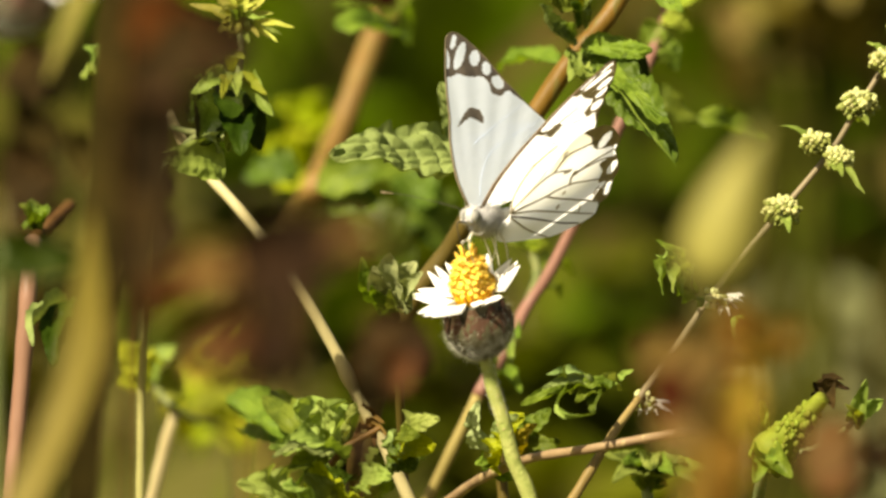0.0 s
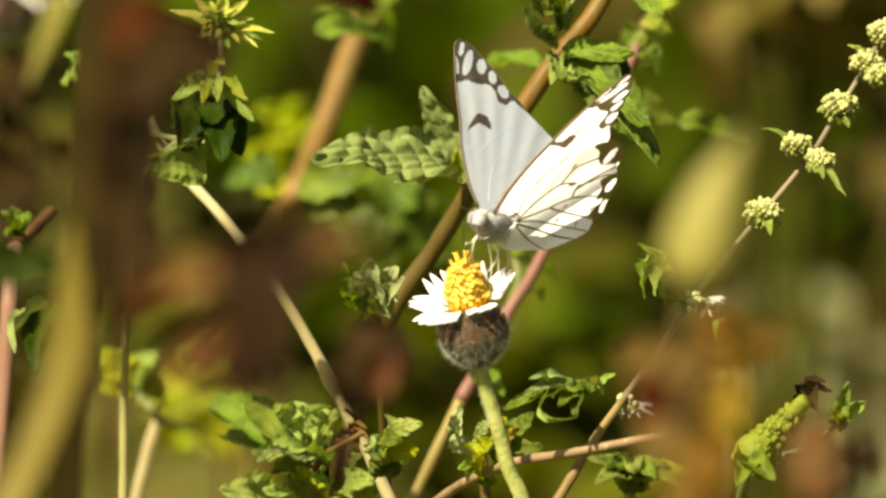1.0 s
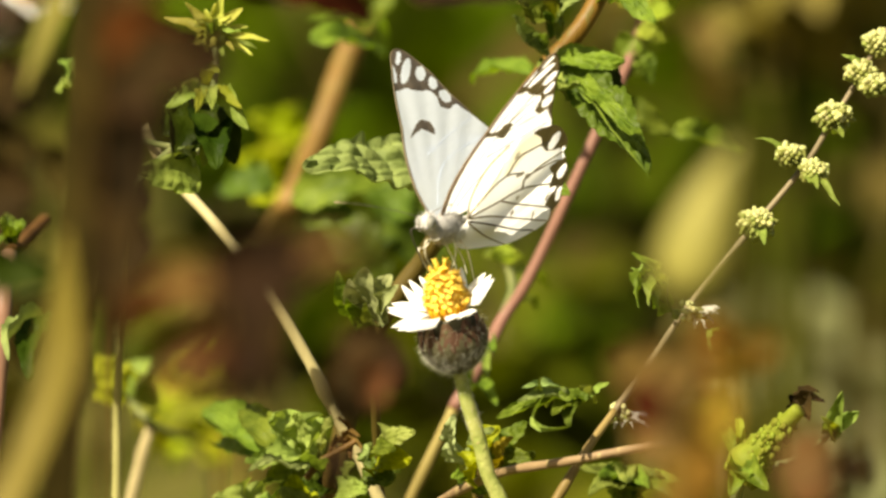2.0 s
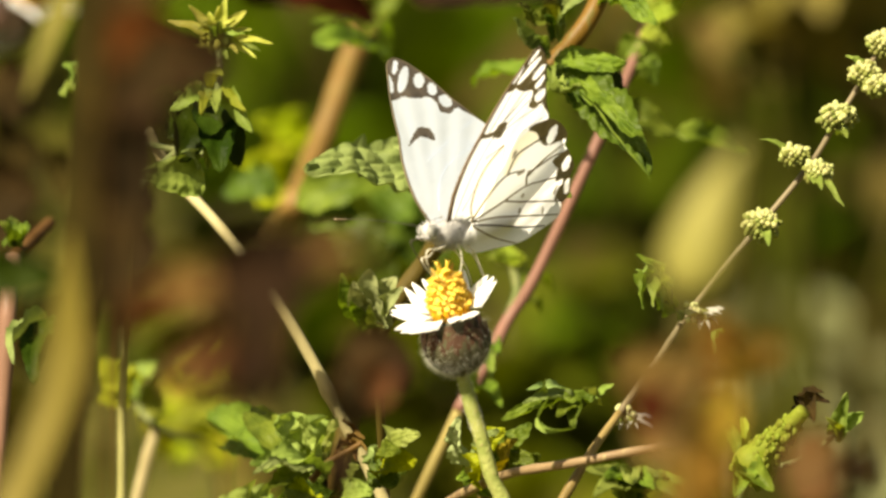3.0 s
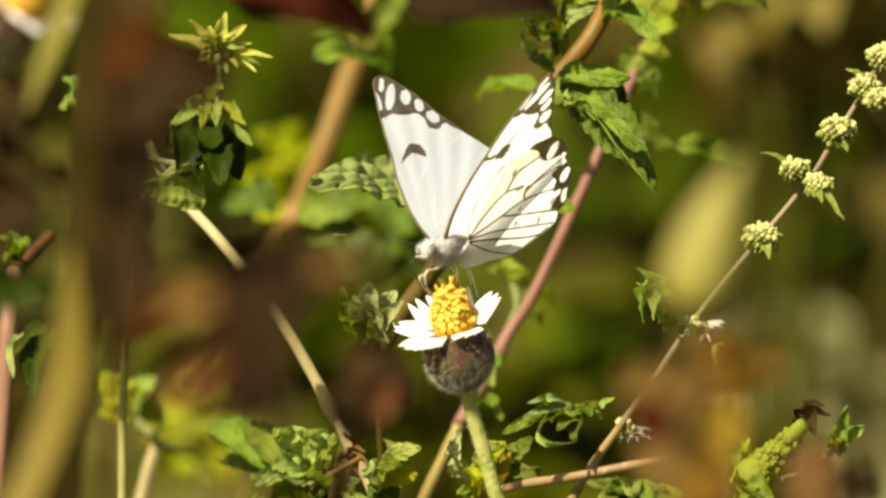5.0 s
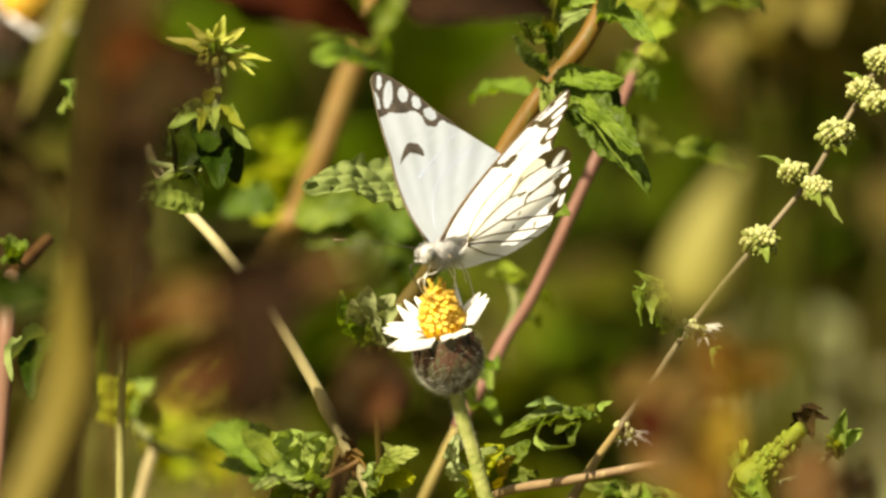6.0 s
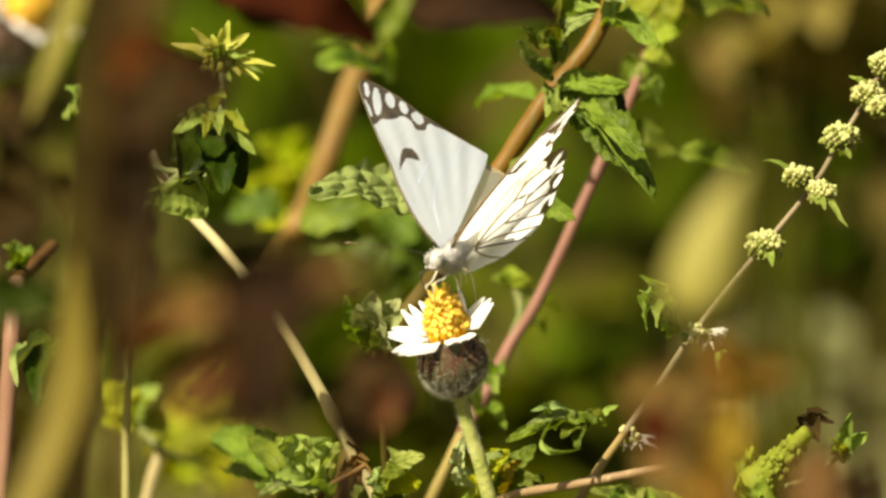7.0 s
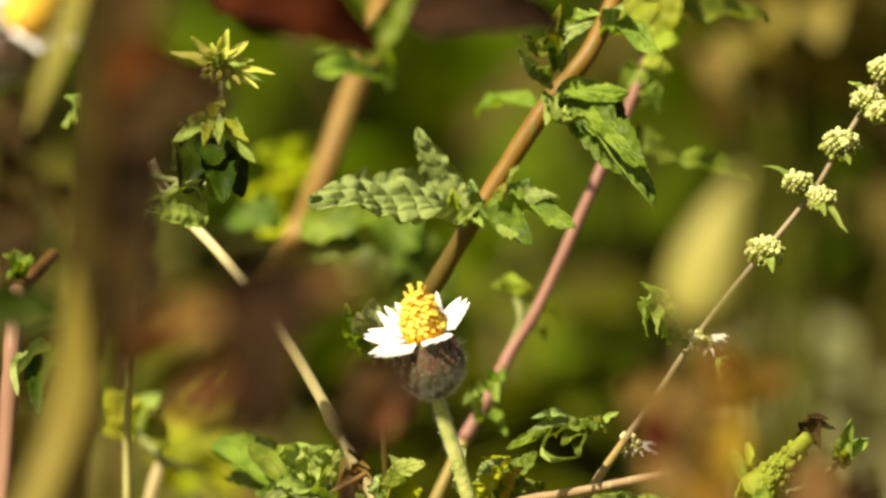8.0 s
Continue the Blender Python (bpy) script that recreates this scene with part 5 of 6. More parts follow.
for b, t, w in (((-0.0124, 1.9661, 0.2908), (-0.0146, 1.9621, 0.2908), 1.6), ((-0.0123, 1.9661, 0.2911), (-0.0102, 1.9624, 0.2930), 1.4), ((-0.0124, 1.9661, 0.2911), (-0.0137, 1.9627, 0.2954), 1.6), ((-0.0121, 1.9661, 0.2908), (-0.0114, 1.9619, 0.2897), 1.6), ((-0.0123, 1.9661, 0.2911), (-0.0099, 1.9622, 0.2914), 1.2)):
    leaf(LOWL, b, t, w, DRY_BROWN, "brown withered leaf", "dry_leaf", bend=0.8, fold=0.8)
stalk(LOWL, [(-0.0178, 1.9615, 0.2871), (-0.0154, 1.9619, 0.2897), (-0.0121, 1.9622, 0.2916), (-0.0108, 1.9623, 0.2924)], 0.55, 0.4, STEM_BROWN, "twig")

LOWB = thing("blurred_leafy_weed", grounded((-0.0369, 2.3721, 0.2163)), "yellow-green leafy weed a little further back", "plant")
stub([(-0.0375, 2.3507, 0.2351), (-0.0371, 2.3618, 0.2237)], 0.8, 1.2, STEM_GREEN, LOWB)
for b, t, w, m in (((-0.0370, 2.3506, 0.2342), (-0.0343, 2.3281, 0.2453), 6.5, LEAF_YOUNG), ((-0.0446, 2.3000, 0.2374), (-0.0297, 2.2600, 0.2482), 5.5, LEAF_YOUNG), ((-0.0441, 2.3000, 0.2364), (-0.0339, 2.2700, 0.2422), 5.0, LEAF_LIME),
                   ((-0.0464, 2.1063, 0.2765), (-0.0506, 2.1071, 0.2824), 5.5, LEAF_LIME), ((-0.0464, 2.1063, 0.2765), (-0.0421, 2.1070, 0.2816), 5.5, LEAF_PALE), ((-0.0464, 2.1062, 0.2757), (-0.0511, 2.1062, 0.2757), 5.0, LEAF_LIME), ((-0.0455, 2.1062, 0.2757), (-0.0413, 2.1059, 0.2740), 6.5, LEAF_YOUNG), ((-0.0375, 2.3502, 0.2314), (-0.0428, 2.3259, 0.2295), 7.0, LEAF_LIME), ((-0.0375, 2.3500, 0.2304), (-0.0343, 2.3259, 0.2295), 7.0, LEAF_LIME), ((-0.0375, 2.3507, 0.2351), (-0.0376, 2.3290, 0.2518), 2.0, LEAF_PALE)):
    leaf(LOWB, b, t, w, m, up=(-0.3, -0.6, 0.75), wrinkle=0.6)
stalk(LOWB, [(-0.0375, 2.3625, 0.2285), (-0.0415, 2.1180, 0.2695), (-0.0462, 2.1062, 0.2761)], 0.7, 0.5, STEM_GREEN, "twig")

random.seed(8)
corner, other = Vector((-0.0468, 2.3526, 0.2387)), Vector((-0.0356, 2.3513, 0.2291))
for k in range(20):
    b = Vector((random.uniform(corner.x, other.x), corner.y + random.uniform(-0.02, 0.03), random.uniform(other.z, corner.z)))
    t = b + Vector((random.uniform(-1, 1), random.uniform(-0.4, 0.2), random.uniform(-0.5, 1.0))).normalized() * random.uniform(0.005, 0.009)
    leaf(LOWB, b, t, random.uniform(2.5, 4.5), LEAF_LIME if k % 4 else LEAF_YELLOW, up=(-0.3, -0.6, 0.75), wrinkle=0.3, nu=10, nv=6)

CURLY = thing("grey_leafed_sprig", grounded((-0.0094, 1.9958, 0.2796)), "sprig of soft grey-green folded leaves", "plant")
stub([(-0.0093, 1.9896, 0.3075), (-0.0090, 1.9932, 0.3037), (-0.0084, 1.9977, 0.2932)], 0.6, 0.9, STEM_OLIVE, CURLY)
for b, t, w, m in (((-0.0085, 1.9840, 0.3067), (-0.0098, 1.9760, 0.3151), 5.8, LEAF_GREY), ((-0.0080, 1.9840, 0.3071), (-0.0060, 1.9760, 0.3140), 6.0, LEAF_GREY), ((-0.0077, 1.9800, 0.3082), (-0.0050, 1.9720, 0.3132), 2.6, LEAF_GREY), ((-0.0098, 1.9820, 0.3084), (-0.0119, 1.9760, 0.3135), 3.8, LEAF_GREY),
                   ((-0.0109, 1.9860, 0.3063), (-0.0138, 1.9800, 0.3140), 3.0, LEAF), ((-0.0089, 1.9850, 0.3055), (-0.0125, 1.9780, 0.3104), 3.0, LEAF), ((-0.0083, 1.9800, 0.3060), (-0.0097, 1.9740, 0.3104), 2.0, LEAF_PALE), ((-0.0080, 1.9880, 0.3057), (-0.0072, 1.9840, 0.3107), 4.0, LEAF_GREY)):
    leaf(CURLY, b, t, w, m, up=(-0.4, -1.0, 0.3), fold=0.3, wrinkle=0.1, curl=0.3, bend=0.15, teeth=0, frill=0.08, nu=40, nv=16)

LOWR = thing("low_yellowing_weed", grounded((0.0078, 1.9985, 0.2767)), "low weed with green and yellowing leaves", "plant")
stub([(0.0058, 2.0035, 0.2841), (0.0063, 2.0031, 0.2809), (0.0068, 2.0024, 0.2761)], 0.8, 1.1, STEM_OLIVE, LOWR)
for b, t, w, m in (((0.0052, 1.9950, 0.2835), (0.0034, 1.9880, 0.2927), 4.6, LEAF_GREY), ((0.0063, 1.9950, 0.2826), (0.0095, 1.9880, 0.2905), 6.2, LEAF_LIME), ((0.0087, 1.9960, 0.2824), (0.0138, 1.9920, 0.2908), 5.0, LEAF),
                   ((0.0095, 1.9900, 0.2834), (0.0114, 1.9840, 0.2898), 3.8, LEAF_YELLOW), ((0.0053, 1.9880, 0.2872), (0.0088, 1.9840, 0.2911), 2.4, LEAF_SOFT), ((0.0078, 1.9950, 0.2818), (0.0148, 1.9880, 0.2867), 4.6, LEAF),
                   ((0.0058, 1.9850, 0.2834), (0.0077, 1.9800, 0.2886), 5.0, LEAF_LIME), ((0.0066, 1.9950, 0.2797), (0.0029, 1.9880, 0.2829), 5.0, LEAF), ((-0.0068, 2.0100, 0.2798), (-0.0032, 2.0100, 0.2827), 4, LEAF)):
    leaf(LOWR, b, t, w, m, up=(-0.25, -0.65, 0.7), wrinkle=0.5, bend=0.25, curl=0.6, nu=36, nv=16)

LOWC = thing("low_curled_weed", grounded((0.0273, 1.9488, 0.2823)), "low weed with small curled green leaves", "plant")
stub([(0.0266, 1.9555, 0.2869), (0.0269, 1.9550, 0.2837), (0.0274, 1.9547, 0.2814)], 0.8, 1.1, STEM_GREEN, LOWC)
for k, t in enumerate(((0.0206, 1.9500, 0.2909), (0.0229, 1.9458, 0.2900), (0.0257, 1.9501, 0.2916), (0.0289, 1.9498, 0.2898), (0.0321, 1.9499, 0.2902), (0.0356, 1.9497, 0.2890), (0.0217, 1.9435, 0.2880), (0.0304, 1.9436, 0.2888), (0.0339, 1.9434, 0.2876), (0.0272, 1.9438, 0.2899))):
    leaf(LOWC, (0.0268, 1.9552, 0.2853), t, 4.0, LEAF if k % 3 else LEAF_PALE, up=(0, -0.6, 0.8), wrinkle=0.8, fold=0.5)

SPIKE = thing("green_spike_weed", grounded((0.0441, 1.9946, 0.2781)), "weed with a knobbly yellow-green flower spike", "plant")
stub([(0.0443, 1.9815, 0.2856), (0.0435, 1.9832, 0.2828), (0.0430, 1.9867, 0.2790)], 0.8, 1.0, STEM_GREEN, SPIKE)
random.seed(5)
bm = tube(bmesh.new(), [(0.0441, 1.9815, 0.2855), (0.0463, 1.9799, 0.2885), (0.0490, 1.9784, 0.2920), (0.0518, 1.9768, 0.2953)], 3.2 * MM, 1.0 * MM, 12, 30, 0, 0.35)
spike_core = part("spike", bm, LEAF_YOUNG, SPIKE, "tapering yellow-green spike")
data = mesh_of(ball((0, 0, 0), (0.42, 0.42, 0.55), None, 7, 5), "bud", LEAF_YOUNG)
a0, a1 = Vector((0.0441, 1.9815, 0.2855)), Vector((0.0518, 1.9768, 0.2953))
for k in range(190):
    a = (k + 0.5) / 190 * 0.8
    a = min(0.8, max(0.0, a + random.uniform(-0.05, 0.05)))
    w = random.uniform(0, math.tau)
    d = (a1 - a0).normalized()
    s = d.orthogonal().normalized()
    o = d.cross(s)
    ob = new("bud", data)
    ob.parent = spike_core
    ob.matrix_basis = Matrix.Translation(a0.lerp(a1, a) + (s * math.cos(w) + o * math.sin(w)) * (3.0 - 2.1 * a) * MM - SPIKE.matrix_basis.translation) @ Matrix.Scale(random.uniform(0.4, 1.3), 4)
for b, t, w, m in (((0.0441, 1.9955, 0.2845), (0.0412, 2.0062, 0.2886), 2.2, LEAF), ((0.0445, 1.9955, 0.2845), (0.0437, 2.0063, 0.2894), 1.4, LEAF_YOUNG),
                   ((0.0567, 1.9843, 0.2910), (0.0578, 1.9772, 0.2976), 3.0, LEAF_PALE), ((0.0567, 1.9843, 0.2908), (0.0604, 1.9788, 0.2948), 3.4, LEAF_PALE), ((0.0563, 1.9843, 0.2908), (0.0549, 1.9767, 0.2944), 2.2, LEAF_YOUNG), ((0.0437, 1.9756, 0.2869), (0.0420, 1.9692, 0.2839), 4.0, LEAF), ((0.0441, 1.9756, 0.2869), (0.0475, 1.9693, 0.2847), 4.0, LEAF)):
    leaf(SPIKE, b, t, w, m, up=(0, -0.9, 0.3), fold=0.6, wrinkle=0.3)
stalk(SPIKE, [(0.0443, 1.9834, 0.2848), (0.0519, 1.9858, 0.2869), (0.0569, 1.9843, 0.2910)], 0.6, 0.4, STEM_GREEN, "twig")
for b, t in (((0.0515, 1.9846, 0.2928), (0.0558, 1.9809, 0.2956)), ((0.0519, 1.9846, 0.2932), (0.0550, 1.9811, 0.2970)), ((0.0519, 1.9846, 0.2928), (0.0533, 1.9765, 0.2932))):
    leaf(SPIKE, b, t, 3.0, DRY_DARK, "blackened withered leaf", "dry_leaf", bend=0.8, fold=0.8)

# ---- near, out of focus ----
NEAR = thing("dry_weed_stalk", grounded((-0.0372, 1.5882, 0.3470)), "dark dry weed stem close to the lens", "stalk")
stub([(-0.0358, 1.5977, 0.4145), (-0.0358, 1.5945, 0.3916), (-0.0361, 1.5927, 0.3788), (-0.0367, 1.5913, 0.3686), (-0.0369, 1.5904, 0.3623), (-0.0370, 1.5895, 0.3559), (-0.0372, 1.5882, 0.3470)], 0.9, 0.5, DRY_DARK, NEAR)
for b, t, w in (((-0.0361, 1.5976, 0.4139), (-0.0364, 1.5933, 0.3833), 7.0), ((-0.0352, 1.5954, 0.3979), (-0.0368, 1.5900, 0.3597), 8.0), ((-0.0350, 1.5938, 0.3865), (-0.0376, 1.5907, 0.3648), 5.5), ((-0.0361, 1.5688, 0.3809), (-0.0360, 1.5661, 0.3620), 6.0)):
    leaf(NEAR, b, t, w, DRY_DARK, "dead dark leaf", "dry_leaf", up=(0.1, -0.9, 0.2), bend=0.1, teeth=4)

BLADES = thing("yellow_grass_blade", grounded((-0.0517, 1.6709, 0.3317)), "yellow-green grass blades close to the lens", "grass")
def blade(parent, points, width, material, facing=(-0.35, -0.8, 0.45), label=""):
    """A long folded grass blade through the points, width in mm."""
    pts = spline(points, 90)
    bm = bmesh.new()
    rows = []
    f = Vector(facing).normalized()
    for i, c in enumerate(pts):
        a = i / 90
        d = (pts[min(i + 1, 90)] - pts[max(i - 1, 0)]).normalized()
        s = d.cross(f).normalized()
        h = 0.5 * width * MM * (0.12 + 0.88 * min(1.0, a / 0.16)) * (1 - 0.4 * a)
        rows.append([bm.verts.new(c + s * h * v - f * (0.3 * h * (1 - abs(v)))) for v in (-1, -0.5, 0, 0.5, 1)])
    for a, b in zip(rows, rows[1:]):
        for j in range(4):
            bm.faces.new((a[j], b[j], b[j + 1], a[j + 1]))
    return part("blade", bm, material, parent, label)
blade(BLADES, [(-0.0441, 1.6753, 0.3626), (-0.0443, 1.6741, 0.3545), (-0.0449, 1.6731, 0.3472), (-0.0468, 1.6722, 0.3405), (-0.0505, 1.6709, 0.3317), (-0.0558, 1.6694, 0.3210), (-0.0612, 1.6670, 0.3036), (-0.0680, 1.6627, 0.2734), (-0.0747, 1.6552, 0.2198), (-0.0788, 1.6439, 0.1394), (-0.086, 1.695, 0.0)], 5.6, BLADE)
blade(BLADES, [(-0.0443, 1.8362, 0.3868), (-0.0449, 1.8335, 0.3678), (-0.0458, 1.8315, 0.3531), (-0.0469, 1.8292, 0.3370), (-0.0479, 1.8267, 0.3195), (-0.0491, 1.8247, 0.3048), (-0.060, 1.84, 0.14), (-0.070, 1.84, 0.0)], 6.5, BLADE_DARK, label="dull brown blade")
ARCH = thing("arching_grass_blade", (-0.14, 1.82, 0.0), "yellow-green grass blade arching down", "grass")
blade(ARCH, [(-0.0514, 1.7370, 0.3708), (-0.0485, 1.7381, 0.3788), (-0.0458, 1.7393, 0.3868), (-0.0457, 1.7405, 0.3958), (-0.0542, 1.7422, 0.4076), (-0.0725, 1.7412, 0.4007), (-0.0844, 1.7363, 0.3660), (-0.12, 1.82, 0.14), (-0.14, 1.82, 0.0)], 3.6, DULL_BLADE)


def dry_weed(name, label, foot, top, leaves, *materials, stem_r=0.25):
    """A withered plant: a thin stem and curled leaves."""
    root = thing(name, foot, label, "dry plant")
    low = Vector(top[-1])
    pts = list(top) + [(low.x * 0.5 + foot[0] * 0.5, foot[1], low.z * 0.5), (foot[0], foot[1], -0.004)]
    stalk(root, pts, stem_r * 0.6, stem_r, DRY_BROWN)
    for k, (b, t, w) in enumerate(leaves):
        leaf(root, b, t, w, materials[k % len(materials)], up=(0.1, -0.9, 0.4), bend=0.7, fold=0.3, wrinkle=0.4, teeth=5)
    return root


dry_weed("red_dry_weed", "withered weed with dark red leaves", (-0.0386, 1.5900, 0.0), [(-0.0371, 1.5800, 0.3937), (-0.0380, 1.5800, 0.3879), (-0.0386, 1.5800, 0.3795)],
         (((-0.0376, 1.5800, 0.3977), (-0.0294, 1.5800, 0.3988), 6.5), ((-0.0364, 1.5920, 0.3938), (-0.0300, 1.5920, 0.3981), 5.5), ((-0.0351, 1.5680, 0.3948), (-0.0235, 1.5680, 0.3979), 7.5),
          ((-0.0367, 1.5800, 0.3900), (-0.0296, 1.5800, 0.3937), 6.5), ((-0.0393, 1.5920, 0.3915), (-0.0338, 1.5920, 0.3896), 5.5), ((-0.0333, 1.5680, 0.3960), (-0.0258, 1.5680, 0.3992), 5),
          ((-0.0234, 1.5800, 0.3970), (-0.0339, 1.5800, 0.3921), 7)),
         DRY_RED, DRY_RED, DRY_DARK, DRY_DARK, BLADE_DARK, DRY_RED, DRY_DARK)
dry_weed("red_leaf_branch", "drooping dark red dry leaves on a thin branch", (-0.0425, 1.8000, 0.0), [(0.0055, 1.8000, 0.3808), (-0.0191, 1.8000, 0.3815), (-0.0300, 1.8000, 0.3830), (-0.0387, 1.8000, 0.3852), (-0.0420, 1.8000, 0.3749), (-0.0424, 1.8000, 0.3552)],
         (((-0.0307, 1.8000, 0.3815), (-0.0078, 1.8000, 0.3722), 9.0), ((-0.0264, 1.8000, 0.3771), (-0.0098, 1.8100, 0.3732), 6.5), ((-0.0046, 1.8000, 0.3775), (0.0157, 1.8000, 0.3757), 7.5), ((-0.0107, 1.8500, 0.3648), (-0.0034, 1.8500, 0.3743), 4.0),
          ((-0.0427, 1.8000, 0.3667), (-0.0269, 1.7900, 0.3679), 9.5), ((-0.0416, 1.7800, 0.3727), (-0.0328, 1.7750, 0.3734), 4.5), ((-0.0420, 1.8000, 0.3643), (-0.0318, 1.7950, 0.3650), 6.0)), DRY_WINE, DRY_WINE, DRY_DARK, LEAF, DRY_WINE, DRY_RED, DRY_WINE)
dry_weed("brown_dry_clump", "withered brown and pinkish clump close to the lens", (-0.0232, 1.5300, 0.0), [(-0.0235, 1.5200, 0.3775), (-0.0233, 1.5200, 0.3726), (-0.0231, 1.5200, 0.3663)],
         (((-0.0296, 1.5200, 0.3775), (-0.0229, 1.5200, 0.3806), 5), ((-0.0290, 1.5320, 0.3787), (-0.0235, 1.5320, 0.3744), 4), ((-0.0288, 1.5080, 0.3701), (-0.0237, 1.5080, 0.3745), 4.6),
          ((-0.0256, 1.5200, 0.3738), (-0.0239, 1.5200, 0.3673), 4), ((-0.0337, 1.5320, 0.3728), (-0.0289, 1.5320, 0.3776), 4), ((-0.0242, 1.5080, 0.3802), (-0.0136, 1.5080, 0.3865), 7),
          ((-0.0225, 1.5200, 0.3760), (-0.0115, 1.5200, 0.3814), 6), ((-0.0242, 1.5320, 0.3689), (-0.0159, 1.5320, 0.3746), 7), ((-0.0223, 1.5080, 0.3701), (-0.0162, 1.5080, 0.3738), 6),
          ((-0.0155, 1.5200, 0.3814), (-0.0066, 1.5200, 0.3832), 3), ((-0.0132, 1.5320, 0.3829), (-0.0076, 1.5320, 0.3791), 3)),
         DRY_PINK, DRY_RED, DRY_PINK, DRY_RED, DRY_RED, DRY_DARK, DRY_DARK, DRY_DARK, DRY_DARK, DRY_BROWN, BLADE_DARK)
dry_weed("red_bud_weed", "dry dark red bud on a thin stem", (-0.0115, 1.7100, 0.0), [(-0.0083, 1.7000, 0.3417), (-0.0094, 1.7000, 0.3361), (-0.0108, 1.7000, 0.3305)],
         (((-0.0117, 1.7000, 0.3444), (-0.0035, 1.7000, 0.3456), 5), ((-0.0120, 1.7120, 0.3363), (-0.0076, 1.7120, 0.3455), 5.5), ((-0.0082, 1.6880, 0.3401), (-0.0051, 1.6880, 0.3445), 3.4),
          ((-0.0103, 1.7000, 0.3357), (-0.0112, 1.7000, 0.3434), 5.5), ((-0.0073, 1.7120, 0.3427), (-0.0036, 1.7120, 0.3368), 5), ((-0.0121, 1.6880, 0.3352), (-0.0115, 1.6880, 0.3289), 3)),
         DRY_DARK, DRY_WINE, DRY_PINK, DRY_DARK, DRY_DARK, DRY_DARK)
dry_weed("orange_dry_weed", "withered orange-brown weed close to the lens", (0.0280, 1.5900, 0.0), [(0.0275, 1.5800, 0.3565), (0.0278, 1.5800, 0.3526), (0.0279, 1.5800, 0.3494)],
         (((0.0218, 1.5800, 0.3561), (0.0307, 1.5800, 0.3598), 6), ((0.0226, 1.5920, 0.3503), (0.0316, 1.5920, 0.3527), 7), ((0.0247, 1.5680, 0.3620), (0.0310, 1.5680, 0.3636), 5),
          ((0.0305, 1.5800, 0.3523), (0.0334, 1.5800, 0.3591), 5), ((0.0309, 1.5920, 0.3586), (0.0395, 1.5920, 0.3620), 4.5), ((0.0310, 1.5680, 0.3648), (0.0365, 1.5680, 0.3617), 4.5),
          ((0.0263, 1.5800, 0.3500), (0.0337, 1.5800, 0.3481), 6.5), ((0.0253, 1.5920, 0.3438), (0.0340, 1.5920, 0.3426), 7), ((0.0291, 1.5680, 0.3673), (0.0339, 1.5680, 0.3647), 4),
          ((0.0204, 1.5800, 0.3600), (0.0252, 1.5800, 0.3631), 4), ((0.0274, 1.5920, 0.3546), (0.0325, 1.5920, 0.3485), 5.5), ((0.0222, 1.5680, 0.3596), (0.0273, 1.5680, 0.3558), 6)),
         DRY_BROWN, DRY_BROWN, DRY_BROWN, DRY_ORANGE, DRY_ORANGE, DRY_ORANGE, DRY_ORANGE, DRY_ORANGE, DRY_ORANGE, DRY_BROWN, DRY_PINK, DRY_RED)
# Added weed: its blackish leaves stand in for shade at the left.
dry_weed("shade_fill_weed", "added blackish leafy weed that fills in background shade", (-0.0697, 2.3100, 0.0), [(-0.0692, 2.3000, 0.2911), (-0.0695, 2.3000, 0.2789), (-0.0698, 2.3000, 0.2648)],
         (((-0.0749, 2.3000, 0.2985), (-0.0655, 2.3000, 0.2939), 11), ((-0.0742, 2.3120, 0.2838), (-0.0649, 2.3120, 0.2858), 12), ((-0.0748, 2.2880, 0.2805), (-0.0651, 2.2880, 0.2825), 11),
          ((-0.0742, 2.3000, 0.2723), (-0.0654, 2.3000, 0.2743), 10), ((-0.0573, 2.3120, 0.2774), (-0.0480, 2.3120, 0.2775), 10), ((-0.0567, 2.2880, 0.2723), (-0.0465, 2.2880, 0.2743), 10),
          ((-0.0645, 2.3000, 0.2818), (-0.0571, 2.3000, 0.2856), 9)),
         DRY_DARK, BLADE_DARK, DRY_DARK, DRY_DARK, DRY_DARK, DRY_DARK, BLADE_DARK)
dry_weed("rusty_dry_weed", "withered rusty orange weed close to the lens", (0.0444, 1.6500, 0.0), [(0.0443, 1.6400, 0.3407), (0.0443, 1.6400, 0.3380), (0.0443, 1.6400, 0.3367)],
         (((0.0405, 1.6400, 0.3383), (0.0480, 1.6400, 0.3413), 5.5), ((0.0423, 1.6520, 0.3343), (0.0480, 1.6520, 0.3367), 5), ((0.0410, 1.6280, 0.3438), (0.0470, 1.6280, 0.3455), 4),
          ((0.0486, 1.6400, 0.3384), (0.0505, 1.6400, 0.3428), 5)),
         DRY_BROWN, DRY_PINK, DRY_BROWN, DRY_DARK)

GREENBAND = thing("near_green_leaf", grounded((-0.0559, 1.6946, 0.3279)), "broad dull green leaf close to the lens", "plant")
stub([(-0.0559, 1.6985, 0.3558), (-0.0566, 1.6968, 0.3436), (-0.0566, 1.6949, 0.3300)], 0.8, 1.0, STEM_GREEN, GREENBAND)
leaf(GREENBAND, (-0.0579, 1.6983, 0.3538), (-0.0456, 1.6982, 0.3534), 6.0, LEAF_DARK, up=(0, -0.8, 0.4), bend=0.2)

